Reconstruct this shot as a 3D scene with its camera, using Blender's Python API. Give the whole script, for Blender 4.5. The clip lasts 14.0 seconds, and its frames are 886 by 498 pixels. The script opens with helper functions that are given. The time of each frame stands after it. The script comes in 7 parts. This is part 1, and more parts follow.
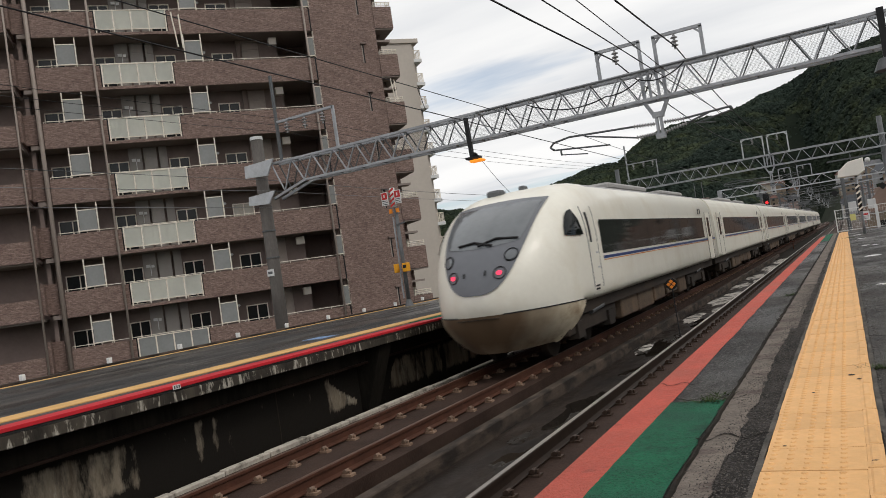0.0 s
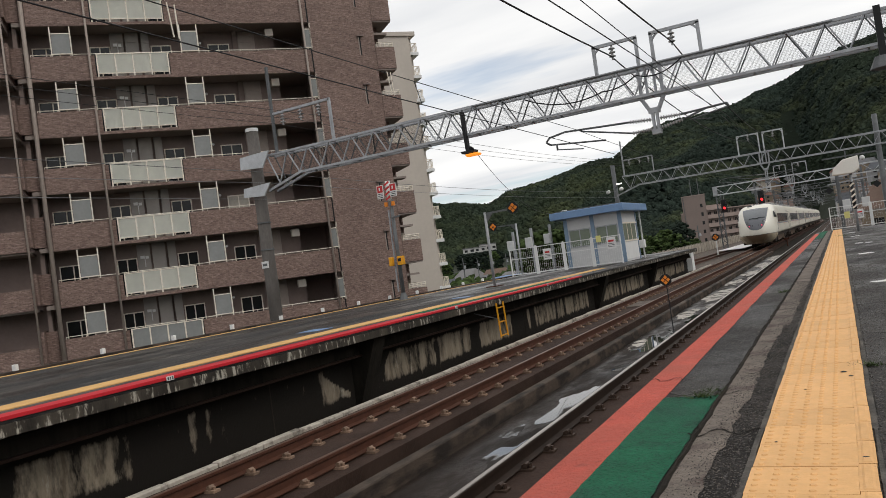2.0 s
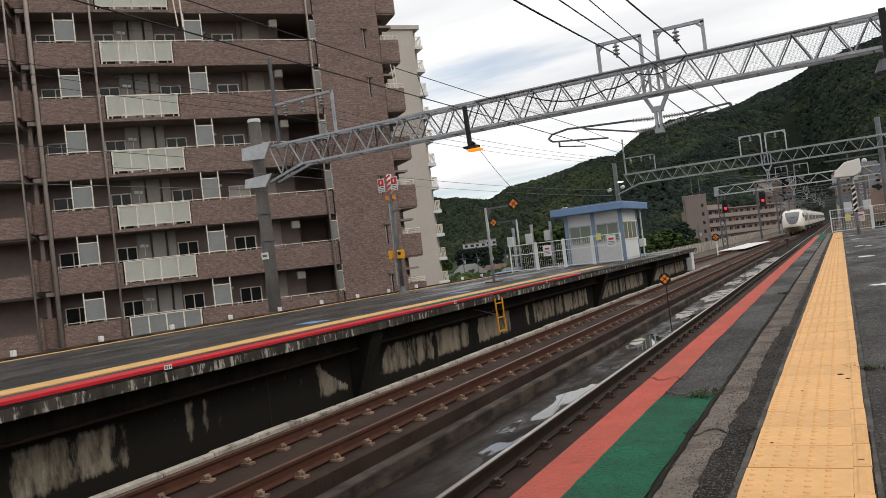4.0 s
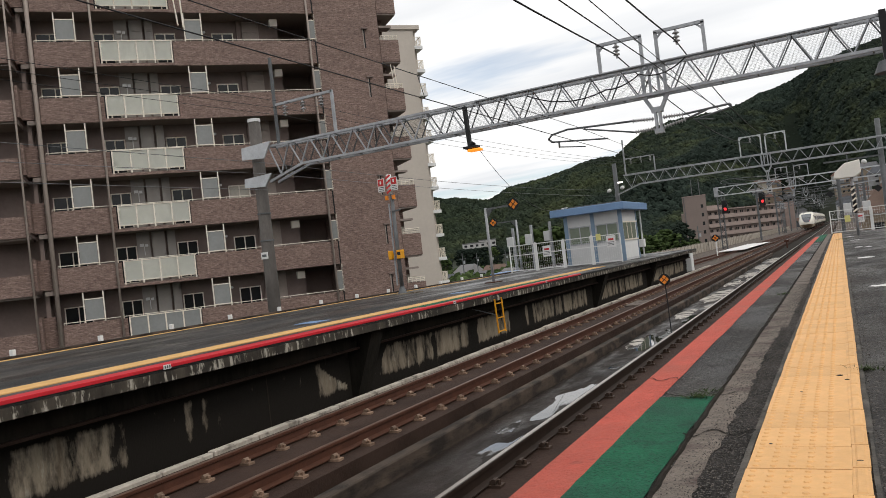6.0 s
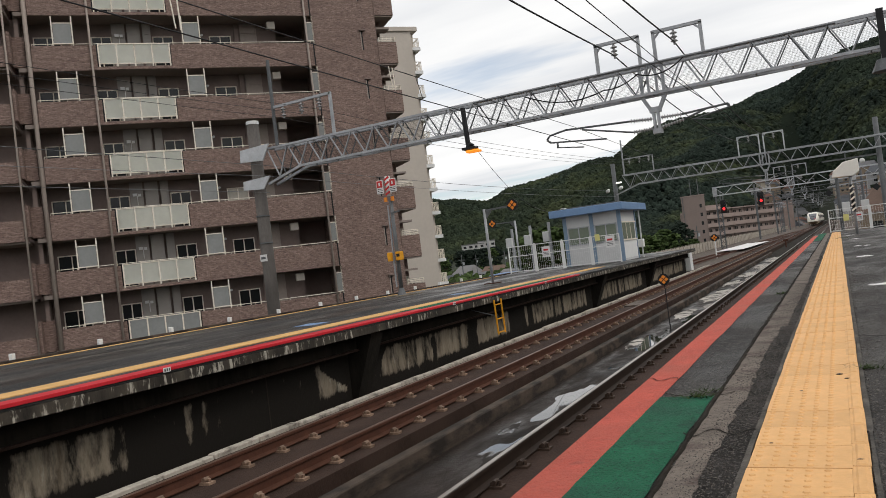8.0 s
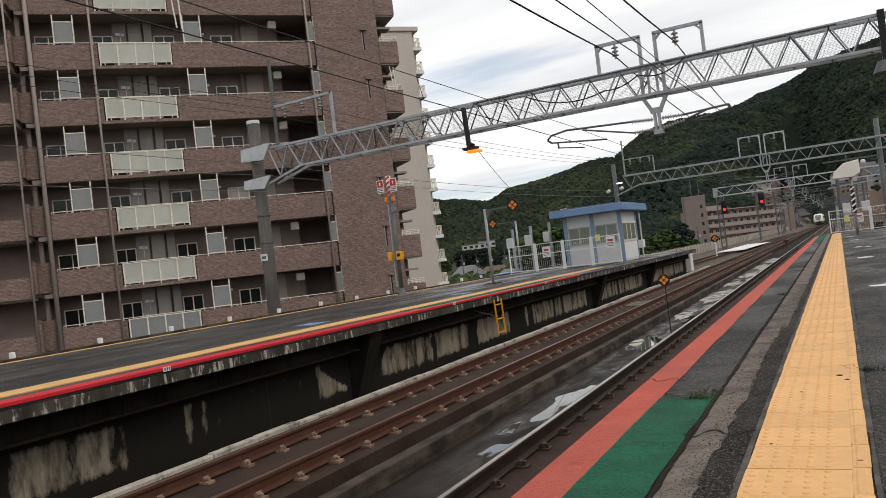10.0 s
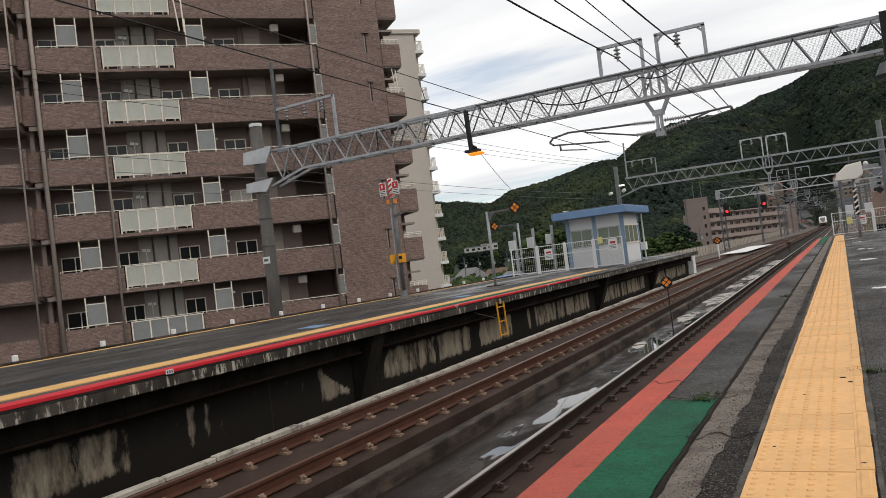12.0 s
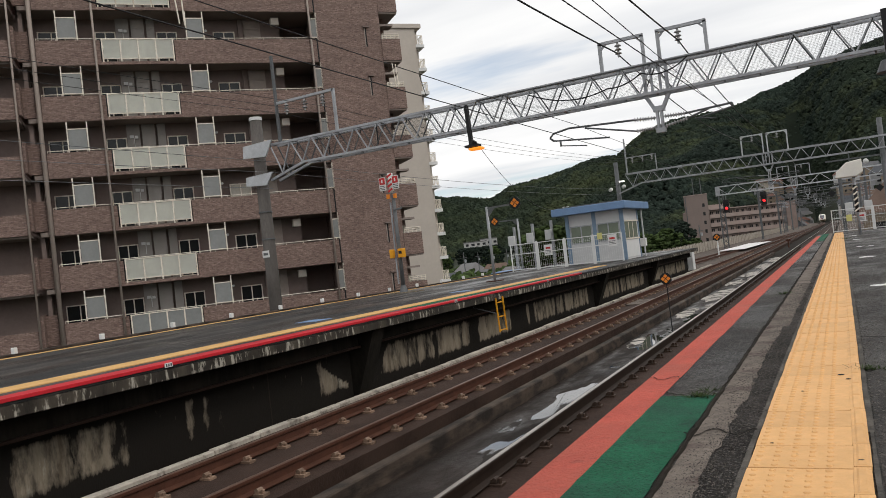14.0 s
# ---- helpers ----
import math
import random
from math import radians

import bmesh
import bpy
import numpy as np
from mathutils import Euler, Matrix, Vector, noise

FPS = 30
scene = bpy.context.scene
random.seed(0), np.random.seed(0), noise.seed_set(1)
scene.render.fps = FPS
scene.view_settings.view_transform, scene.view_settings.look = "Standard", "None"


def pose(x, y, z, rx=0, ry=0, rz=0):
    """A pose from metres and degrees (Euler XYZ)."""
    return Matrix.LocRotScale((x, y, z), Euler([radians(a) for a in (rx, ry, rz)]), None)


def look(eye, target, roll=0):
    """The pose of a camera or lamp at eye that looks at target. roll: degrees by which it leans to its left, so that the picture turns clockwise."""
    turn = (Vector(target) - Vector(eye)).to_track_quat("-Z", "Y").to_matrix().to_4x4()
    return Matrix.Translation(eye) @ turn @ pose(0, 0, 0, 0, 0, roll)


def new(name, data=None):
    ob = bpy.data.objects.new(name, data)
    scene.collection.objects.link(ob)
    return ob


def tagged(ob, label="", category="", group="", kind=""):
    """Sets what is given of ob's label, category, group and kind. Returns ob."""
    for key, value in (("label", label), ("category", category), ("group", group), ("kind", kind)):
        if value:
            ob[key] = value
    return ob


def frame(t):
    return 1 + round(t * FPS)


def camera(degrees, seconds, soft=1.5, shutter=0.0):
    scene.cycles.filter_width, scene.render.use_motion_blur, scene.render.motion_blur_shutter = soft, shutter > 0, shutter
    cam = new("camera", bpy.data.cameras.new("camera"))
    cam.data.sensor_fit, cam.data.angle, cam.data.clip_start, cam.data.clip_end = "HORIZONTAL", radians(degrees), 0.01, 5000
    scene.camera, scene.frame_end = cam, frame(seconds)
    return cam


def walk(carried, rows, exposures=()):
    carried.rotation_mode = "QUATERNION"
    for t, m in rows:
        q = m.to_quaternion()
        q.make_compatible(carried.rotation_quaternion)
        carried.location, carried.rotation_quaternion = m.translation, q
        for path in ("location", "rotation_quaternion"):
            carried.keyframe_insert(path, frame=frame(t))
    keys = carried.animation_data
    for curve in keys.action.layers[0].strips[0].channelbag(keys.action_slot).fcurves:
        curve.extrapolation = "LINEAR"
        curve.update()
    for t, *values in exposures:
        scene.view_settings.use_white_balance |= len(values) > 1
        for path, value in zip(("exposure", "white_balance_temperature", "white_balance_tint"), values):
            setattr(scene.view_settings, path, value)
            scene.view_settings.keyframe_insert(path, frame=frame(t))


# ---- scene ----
# ---- camera and its path: a hand-held camera that only turns, 0.88 m above the platform ----
cam = camera(58.86, 14.0, soft=0.8, shutter=0.12)
EYE = (0.0, 0.0, 0.88)


def aim(yaw, pitch, roll):
    a, b = radians(yaw), radians(pitch)
    way = Vector((math.sin(a) * math.cos(b), math.cos(a) * math.cos(b), math.sin(b)))
    return look(EYE, Vector(EYE) + way * 10, roll)


walk(cam, [(t, aim(*r)) for t, *r in (
    (0, -27.136, 1.856, -8.422),
    (0.5, -26.781, 1.693, -8.612),
    (1, -26.761, 1.565, -8.478),
    (1.5, -26.796, 1.474, -8.268),
    (2, -26.840, 1.352, -7.894),
    (2.5, -26.850, 1.167, -7.402),
    (3, -26.873, 1.022, -7.141),
    (5.5, -26.870, 0.953, -6.433),
    (6, -26.860, 0.969, -6.616),
    (6.5, -26.825, 0.994, -6.787),
    (7, -26.797, 1.043, -6.923),
    (7.5, -26.786, 1.052, -6.956),
    (8, -26.786, 1.055, -6.967),
    (10.5, -26.816, 1.076, -6.777),
    (11, -26.817, 1.110, -6.801),
    (11.5, -26.894, 1.163, -6.865),
    (12, -26.956, 1.256, -6.868),
    (12.5, -26.992, 1.193, -6.771),
    (13, -26.993, 1.037, -6.785),
    (13.5, -26.995, 0.965, -6.661),
    (14, -26.963, 0.888, -6.529),
)], exposures=((0.0, -0.12), (3.0, -0.05), (5.5, 0.07), (8.0, -0.05), (10.5, 0.0), (14.0, -0.05)))

# ---- world: bright overcast sky with a low, soft sun behind thin cloud ----
world = bpy.data.worlds.new("sky")
scene.world = world
world.use_nodes = True


def build_sky():
    nt = world.node_tree
    nt.nodes.clear()
    N, L = nt.nodes.new, nt.links.new
    out, bg = N("ShaderNodeOutputWorld"), N("ShaderNodeBackground")
    sky = N("ShaderNodeTexSky")
    sky.sky_type, sky.sun_disc = "NISHITA", False
    sky.sun_elevation, sky.sun_rotation = radians(45), radians(98)
    blue = N("ShaderNodeVectorMath")
    blue.operation = "SCALE"
    blue.inputs["Scale"].default_value = 0.13
    L(sky.outputs[0], blue.inputs[0])
    tc, sep = N("ShaderNodeTexCoord"), N("ShaderNodeSeparateXYZ")
    L(tc.outputs["Generated"], sep.inputs[0])
    lift = N("ShaderNodeMath")
    lift.operation = "ADD"
    lift.inputs[1].default_value = 0.12
    L(sep.outputs[2], lift.inputs[0])
    clampz = N("ShaderNodeMath")
    clampz.operation = "MAXIMUM"
    clampz.inputs[1].default_value = 0.05
    L(lift.outputs[0], clampz.inputs[0])
    inv = N("ShaderNodeMath")
    inv.operation = "DIVIDE"
    inv.inputs[0].default_value = 1.0
    L(clampz.outputs[0], inv.inputs[1])
    flat = N("ShaderNodeVectorMath")
    flat.operation = "SCALE"
    L(tc.outputs["Generated"], flat.inputs[0])
    L(inv.outputs[0], flat.inputs["Scale"])
    mp = N("ShaderNodeMapping")
    mp.inputs["Scale"].default_value = (0.55, 1.6, 0.0)
    mp.inputs["Rotation"].default_value = (0, 0, radians(20))
    mp.inputs["Location"].default_value = (3.1, 1.7, 0)
    L(flat.outputs[0], mp.inputs[0])
    n1 = N("ShaderNodeTexNoise")
    n1.inputs["Scale"].default_value, n1.inputs["Detail"].default_value = 0.7, 6
    n1.inputs["Roughness"].default_value = 0.5
    L(mp.outputs[0], n1.inputs["Vector"])
    cover = N("ShaderNodeValToRGB")
    cover.color_ramp.elements[0].position, cover.color_ramp.elements[1].position = 0.3, 0.42
    L(n1.outputs["Fac"], cover.inputs[0])
    n2 = N("ShaderNodeTexNoise")
    n2.inputs["Scale"].default_value, n2.inputs["Detail"].default_value = 1.1, 5
    L(mp.outputs[0], n2.inputs["Vector"])
    tone = N("ShaderNodeValToRGB")
    e = tone.color_ramp.elements
    e[0].position, e[0].color = 0.3, (0.76, 0.775, 0.8, 1)
    e[1].position, e[1].color = 0.58, (1.0, 0.995, 0.985, 1)
    L(n2.outputs["Fac"], tone.inputs[0])
    mix = N("ShaderNodeMix")
    mix.data_type = "RGBA"
    L(cover.outputs[0], mix.inputs["Factor"])
    L(blue.outputs[0], mix.inputs["A"])
    L(tone.outputs[0], mix.inputs["B"])
    L(mix.outputs["Result"], bg.inputs[0])
    bg.inputs[1].default_value = 1.08
    L(bg.outputs[0], out.inputs[0])


build_sky()
sun = new("sun", bpy.data.lights.new("sun", "SUN"))
sun.data.energy, sun.data.angle, sun.data.color = 0.9, radians(14), (1.0, 0.95, 0.88)
sun.matrix_world = look((46, 4, 46.5), (0, 10, 0))


# ---- materials ----
def mat(name, base, rough=0.6, metal=0.0, var=0.25, scale=6.0, bump=0.0, bump_scale=None, tint=None, spec=0.22,
        stretch=None, coat=0.0, island=0.0, grime=None, grime_scale=1.2, grime_at=(0.5, 0.7), speck=None, speck_scale=90, speck_at=(0.6, 0.68)):
    """A surface with grain at two scales; grime: a second colour in patches."""
    m = bpy.data.materials.new(name)
    m.use_nodes = True
    nt = m.node_tree
    N, L = nt.nodes.new, nt.links.new
    b = nt.nodes["Principled BSDF"]
    b.inputs["Roughness"].default_value, b.inputs["Metallic"].default_value = rough, metal
    b.inputs["Specular IOR Level"].default_value = spec
    b.inputs["Coat Weight"].default_value = coat
    tc, mp = N("ShaderNodeTexCoord"), N("ShaderNodeMapping")
    mp.inputs["Scale"].default_value = stretch or (1, 1, 1)
    L(tc.outputs["Object"], mp.inputs[0])
    vec = mp.outputs[0]

    def noise_at(s, detail=5, rgh=0.6):
        n = N("ShaderNodeTexNoise")
        n.inputs["Scale"].default_value, n.inputs["Detail"].default_value, n.inputs["Roughness"].default_value = s, detail, rgh
        L(vec, n.inputs["Vector"])
        return n.outputs["Fac"]

    def blend(a, bb, f, mode="MIX"):
        x = N("ShaderNodeMix")
        x.data_type, x.blend_type = "RGBA", mode
        for sock, v in (("A", a), ("B", bb), ("Factor", f)):
            s = x.inputs[sock] if sock != "Factor" else x.inputs[0]
            if isinstance(v, bpy.types.NodeSocket):
                L(v, s)
            else:
                s.default_value = (*v, 1) if isinstance(v, tuple) else v
        return x.outputs["Result"]

    def ramp(f, p0, p1):
        r = N("ShaderNodeMapRange")
        r.inputs["From Min"].default_value, r.inputs["From Max"].default_value = p0, p1
        L(f, r.inputs["Value"])
        return r.outputs[0]

    lo = tuple(c * (1 - var) for c in base)
    hi = tuple(min(1.0, c * (1 + var)) for c in base)
    col = blend(lo, hi, ramp(noise_at(scale), 0.3, 0.7))
    col = blend(col, blend(lo, hi, ramp(noise_at(scale * 9, 3), 0.3, 0.7)), 0.4)
    if tint:
        col = blend(col, tint, ramp(noise_at(scale * 0.35, 6), 0.45, 0.75))
    if grime:
        col = blend(col, grime, ramp(noise_at(grime_scale, 7, 0.65), *grime_at))
    if speck:
        col = blend(col, speck, ramp(noise_at(speck_scale * 0.6, 5, 0.72), *speck_at))
    if island:
        g = N("ShaderNodeNewGeometry")
        oi = N("ShaderNodeObjectInfo")
        ad = N("ShaderNodeMath")
        ad.operation = "ADD"
        L(g.outputs["Random Per Island"], ad.inputs[0])
        L(oi.outputs["Random"], ad.inputs[1])
        fr = N("ShaderNodeMath")
        fr.operation = "FRACT"
        L(ad.outputs[0], fr.inputs[0])
        r = N("ShaderNodeMapRange")
        r.inputs["To Min"].default_value, r.inputs["To Max"].default_value = 1 - island, 1 + island
        L(fr.outputs[0], r.inputs["Value"])
        s = N("ShaderNodeVectorMath")
        s.operation = "SCALE"
        L(col, s.inputs[0])
        L(r.outputs[0], s.inputs["Scale"])
        col = s.outputs[0]
    L(col, b.inputs["Base Color"])
    if bump:
        bp = N("ShaderNodeBump")
        bp.inputs["Strength"].default_value = bump
        bp.inputs["Distance"].default_value = 0.02
        L(noise_at(bump_scale or scale * 6, 4), bp.inputs["Height"])
        L(bp.outputs[0], b.inputs["Normal"])
    return m


def glow(name, color, strength):
    m = mat(name, color, 0.4)
    b = m.node_tree.nodes["Principled BSDF"]
    b.inputs["Emission Color"].default_value = (*color, 1)
    b.inputs["Emission Strength"].default_value = strength
    return m


def tile_wall(name, c1, c2, mortar, w=0.23, hgt=0.065):
    """Glazed facade tiles in running bond, with their joints as relief."""
    m = mat(name, c1, 0.55)
    nt = m.node_tree
    N, L = nt.nodes.new, nt.links.new
    b = nt.nodes["Principled BSDF"]
    tc, sep, add, comb = N("ShaderNodeTexCoord"), N("ShaderNodeSeparateXYZ"), N("ShaderNodeMath"), N("ShaderNodeCombineXYZ")
    L(tc.outputs["Object"], sep.inputs[0])
    add.operation = "ADD"
    L(sep.outputs[0], add.inputs[0])
    L(sep.outputs[1], add.inputs[1])
    L(add.outputs[0], comb.inputs[0])
    L(sep.outputs[2], comb.inputs[1])
    br = N("ShaderNodeTexBrick")
    br.inputs["Scale"].default_value = 1.0
    br.inputs["Brick Width"].default_value, br.inputs["Row Height"].default_value = w, hgt
    br.inputs["Mortar Size"].default_value = 0.006
    br.inputs["Color1"].default_value, br.inputs["Color2"].default_value = (*c1, 1), (*c2, 1)
    br.inputs["Mortar"].default_value = (*mortar, 1)
    L(comb.outputs[0], br.inputs["Vector"])
    n = N("ShaderNodeTexNoise")
    n.inputs["Scale"].default_value, n.inputs["Detail"].default_value = 0.5, 6
    L(tc.outputs["Object"], n.inputs["Vector"])
    r = N("ShaderNodeMapRange")
    r.inputs["From Min"].default_value, r.inputs["From Max"].default_value = 0.3, 0.7
    r.inputs["To Min"].default_value, r.inputs["To Max"].default_value = 0.88, 1.1
    L(n.outputs["Fac"], r.inputs["Value"])
    # streaks of lighter tiles
    mp = N("ShaderNodeMapping")
    mp.inputs["Scale"].default_value = (6.0, 15.0, 1)
    L(comb.outputs[0], mp.inputs[0])
    n3 = N("ShaderNodeTexNoise")
    n3.inputs["Scale"].default_value, n3.inputs["Detail"].default_value = 1.0, 3
    L(mp.outputs[0], n3.inputs["Vector"])
    r3 = N("ShaderNodeMapRange")
    r3.inputs["From Min"].default_value, r3.inputs["From Max"].default_value = 0.35, 0.65
    r3.inputs["To Min"].default_value, r3.inputs["To Max"].default_value = 0.76, 1.26
    L(n3.outputs["Fac"], r3.inputs["Value"])
    mul = N("ShaderNodeMath")
    mul.operation = "MULTIPLY"
    L(r.outputs[0], mul.inputs[0])
    L(r3.outputs[0], mul.inputs[1])
    s = N("ShaderNodeVectorMath")
    s.operation = "SCALE"
    L(br.outputs["Color"], s.inputs[0])
    L(mul.outputs[0], s.inputs["Scale"])
    L(s.outputs[0], b.inputs["Base Color"])
    bp = N("ShaderNodeBump")
    bp.inputs["Strength"].default_value, bp.inputs["Distance"].default_value = 0.6, 0.01
    bp.invert = True
    L(br.outputs["Fac"], bp.inputs["Height"])
    L(bp.outputs[0], b.inputs["Normal"])
    return m


def glass(name, base, rough=0.08, spec=0.8):
    """A window pane with a dark room behind it: glossy, tinted by what is behind."""
    m = mat(name, base, rough, 0.0, var=0.15, scale=0.8)
    m.node_tree.nodes["Principled BSDF"].inputs["Specular IOR Level"].default_value = spec
    return m


def damp(m, lo, hi, scale, stretch=(1, 1, 1), at=(0.42, 0.6)):
    """Lets the gloss of a surface change between wet and dry patches."""
    nt = m.node_tree
    N, L = nt.nodes.new, nt.links.new
    tc, mp, n, r = N("ShaderNodeTexCoord"), N("ShaderNodeMapping"), N("ShaderNodeTexNoise"), N("ShaderNodeMapRange")
    mp.inputs["Scale"].default_value = stretch
    n.inputs["Scale"].default_value, n.inputs["Detail"].default_value, n.inputs["Roughness"].default_value = scale, 7, 0.62
    r.inputs["From Min"].default_value, r.inputs["From Max"].default_value = at
    r.inputs["To Min"].default_value, r.inputs["To Max"].default_value = lo, hi
    L(tc.outputs["Object"], mp.inputs[0])
    L(mp.outputs[0], n.inputs["Vector"])
    L(n.outputs["Fac"], r.inputs["Value"])
    L(r.outputs[0], nt.nodes["Principled BSDF"].inputs["Roughness"])
    return m


def soot_shade_wall(name):
    """Pale cast concrete under soot and painted-in shade; the point attribute bare tells where it shows."""
    m = mat(name, (0.24, 0.2, 0.15), 0.85, var=0.3, scale=2.0, bump=0.4, bump_scale=25, stretch=(1, 2.0, 0.5), spec=0.1, grime=(0.12, 0.095, 0.068), grime_scale=2.5,
            speck=(0.36, 0.33, 0.27), speck_scale=4, speck_at=(0.6, 0.72))
    nt = m.node_tree
    N, L = nt.nodes.new, nt.links.new
    b = nt.nodes["Principled BSDF"]
    clean = b.inputs["Base Color"].links[0].from_socket
    at, tc, mp, n = N("ShaderNodeAttribute"), N("ShaderNodeTexCoord"), N("ShaderNodeMapping"), N("ShaderNodeTexNoise")
    at.attribute_name = "bare"
    mp.inputs["Scale"].default_value = (1, 3.6, 1.3)
    n.inputs["Scale"].default_value, n.inputs["Detail"].default_value, n.inputs["Roughness"].default_value = 2.0, 7, 0.65
    L(tc.outputs["Object"], mp.inputs[0])
    L(mp.outputs[0], n.inputs["Vector"])
    jit = N("ShaderNodeMath")
    jit.operation = "MULTIPLY_ADD"
    jit.inputs[1].default_value, jit.inputs[2].default_value = 1.7, -0.85
    L(n.outputs["Fac"], jit.inputs[0])
    add = N("ShaderNodeMath")
    add.operation = "ADD"
    L(at.outputs["Fac"], add.inputs[0])
    L(jit.outputs[0], add.inputs[1])
    r = N("ShaderNodeMapRange")
    r.inputs["From Min"].default_value, r.inputs["From Max"].default_value = 0.3, 0.72
    L(add.outputs[0], r.inputs["Value"])
    mix = N("ShaderNodeMix")
    mix.data_type = "RGBA"
    L(r.outputs[0], mix.inputs["Factor"])
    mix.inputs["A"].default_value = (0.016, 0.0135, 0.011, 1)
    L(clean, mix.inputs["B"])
    L(mix.outputs["Result"], b.inputs["Base Color"])
    return m


def frosted(name, base):
    """Frosted glass: part of the light passes, blurred."""
    m = mat(name, base, 0.45, var=0.1, scale=0.5)
    m.node_tree.nodes["Principled BSDF"].inputs["Transmission Weight"].default_value = 0.55
    return m


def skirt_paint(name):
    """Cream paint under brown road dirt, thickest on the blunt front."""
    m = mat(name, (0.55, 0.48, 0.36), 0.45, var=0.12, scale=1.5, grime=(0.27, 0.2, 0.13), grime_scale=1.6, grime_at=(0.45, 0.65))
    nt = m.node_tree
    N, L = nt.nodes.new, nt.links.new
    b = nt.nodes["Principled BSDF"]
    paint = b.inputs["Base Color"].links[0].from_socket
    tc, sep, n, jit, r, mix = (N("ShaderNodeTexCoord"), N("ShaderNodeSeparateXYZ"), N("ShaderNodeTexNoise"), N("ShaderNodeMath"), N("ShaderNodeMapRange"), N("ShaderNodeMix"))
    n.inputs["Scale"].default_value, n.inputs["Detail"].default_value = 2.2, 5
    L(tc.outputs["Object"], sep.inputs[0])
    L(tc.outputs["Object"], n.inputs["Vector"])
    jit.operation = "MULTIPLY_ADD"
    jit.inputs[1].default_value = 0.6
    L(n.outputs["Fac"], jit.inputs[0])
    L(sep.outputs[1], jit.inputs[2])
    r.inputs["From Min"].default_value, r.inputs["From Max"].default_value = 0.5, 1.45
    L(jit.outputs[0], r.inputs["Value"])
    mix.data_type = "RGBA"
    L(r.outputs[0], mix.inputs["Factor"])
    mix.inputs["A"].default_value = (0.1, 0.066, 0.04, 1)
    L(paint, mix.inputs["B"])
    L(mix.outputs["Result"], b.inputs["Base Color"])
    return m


ASPHALT = mat("old_asphalt", (0.031, 0.028, 0.0265), 0.62, var=0.6, scale=1.7, bump=1.6, bump_scale=110, tint=(0.11, 0.098, 0.088), stretch=(1, 0.45, 1),
              grime=(0.013, 0.012, 0.0115), grime_scale=1.4, speck=(0.2, 0.175, 0.155), speck_scale=75, speck_at=(0.54, 0.66), spec=0.25)
damp(ASPHALT, 0.4, 0.75, 0.8, (1, 0.5, 1))
ASPHALT2 = mat("worn_asphalt", (0.045, 0.04, 0.037), 0.9, var=0.7, scale=2.6, bump=2.4, bump_scale=85, tint=(0.12, 0.108, 0.1),
               grime=(0.011, 0.0105, 0.0105), grime_scale=2.2, speck=(0.2, 0.185, 0.175), speck_scale=105, speck_at=(0.54, 0.63))
PALE_STRIP = mat("worn_concrete_strip", (0.165, 0.138, 0.117), 0.85, var=0.45, scale=3.0, bump=0.7, bump_scale=70, grime=(0.05, 0.027, 0.025), grime_scale=3.4,
                 grime_at=(0.5, 0.7), speck=(0.07, 0.06, 0.052), speck_scale=160, speck_at=(0.54, 0.68))
MORTAR = mat("grey_mortar", (0.06, 0.055, 0.05), 0.9, var=0.5, scale=12, bump=0.6, bump_scale=60, tint=(0.16, 0.145, 0.125))
RED_PAINT = mat("red_platform_paint", (0.56, 0.11, 0.078), 0.75, var=0.25, scale=3, bump=1.0, bump_scale=80, tint=(0.4, 0.12, 0.085),
                speck=(0.4, 0.075, 0.055), speck_scale=260, speck_at=(0.5, 0.7), grime=(0.2, 0.07, 0.055), grime_scale=5, grime_at=(0.6, 0.78))
RED_FAR = mat("crimson_edge_paint", (0.52, 0.022, 0.032), 0.5, var=0.15, scale=2)
GREEN_PAINT = mat("green_platform_paint", (0.008, 0.125, 0.06), 0.75, grime=(0.012, 0.05, 0.032), grime_scale=2.6, grime_at=(0.52, 0.7), var=0.35, scale=4, bump=1.0, bump_scale=90,
                  tint=(0.02, 0.085, 0.055), speck=(0.006, 0.035, 0.022), speck_scale=150, speck_at=(0.5, 0.66))
YELLOW_TILE = mat("yellow_tactile_tile", (0.68, 0.385, 0.16), 0.6, var=0.14, scale=2.5, island=0.07, bump=0.15, bump_scale=60, tint=(0.6, 0.35, 0.15), speck=(0.45, 0.27, 0.12), speck_scale=30, speck_at=(0.64, 0.75))
PALE_YELLOW = mat("pale_yellow_notice", (0.62, 0.58, 0.22), 0.6, var=0.1)
YELLOW_LINE = mat("yellow_line", (0.62, 0.37, 0.14), 0.7, var=0.2, scale=3)
CONCRETE = mat("weathered_concrete", (0.27, 0.225, 0.165), 0.85, var=0.45, scale=1.5, bump=0.4, bump_scale=25, stretch=(1, 2.2, 0.45),
               grime=(0.022, 0.018, 0.014), grime_scale=1.5, grime_at=(0.45, 0.6), speck=(0.33, 0.3, 0.24), speck_scale=3, speck_at=(0.58, 0.68))
# near black: holds the shade below the far platform edge as well as stain
BLACK_WALL = mat("near_black_concrete", (0.018, 0.0155, 0.0125), 0.85, var=0.6, scale=1.5, bump=0.3, stretch=(1, 1.6, 0.3), tint=(0.036, 0.029, 0.022), spec=0.08)
STREAKED = mat("streaked_nosing", (0.03, 0.025, 0.02), 0.8, var=0.5, scale=2.0, bump=0.4, stretch=(1.0, 3.4, 0.9), grime=(0.4, 0.37, 0.31), grime_scale=2.8,
               grime_at=(0.55, 0.62), tint=(0.1, 0.083, 0.064))
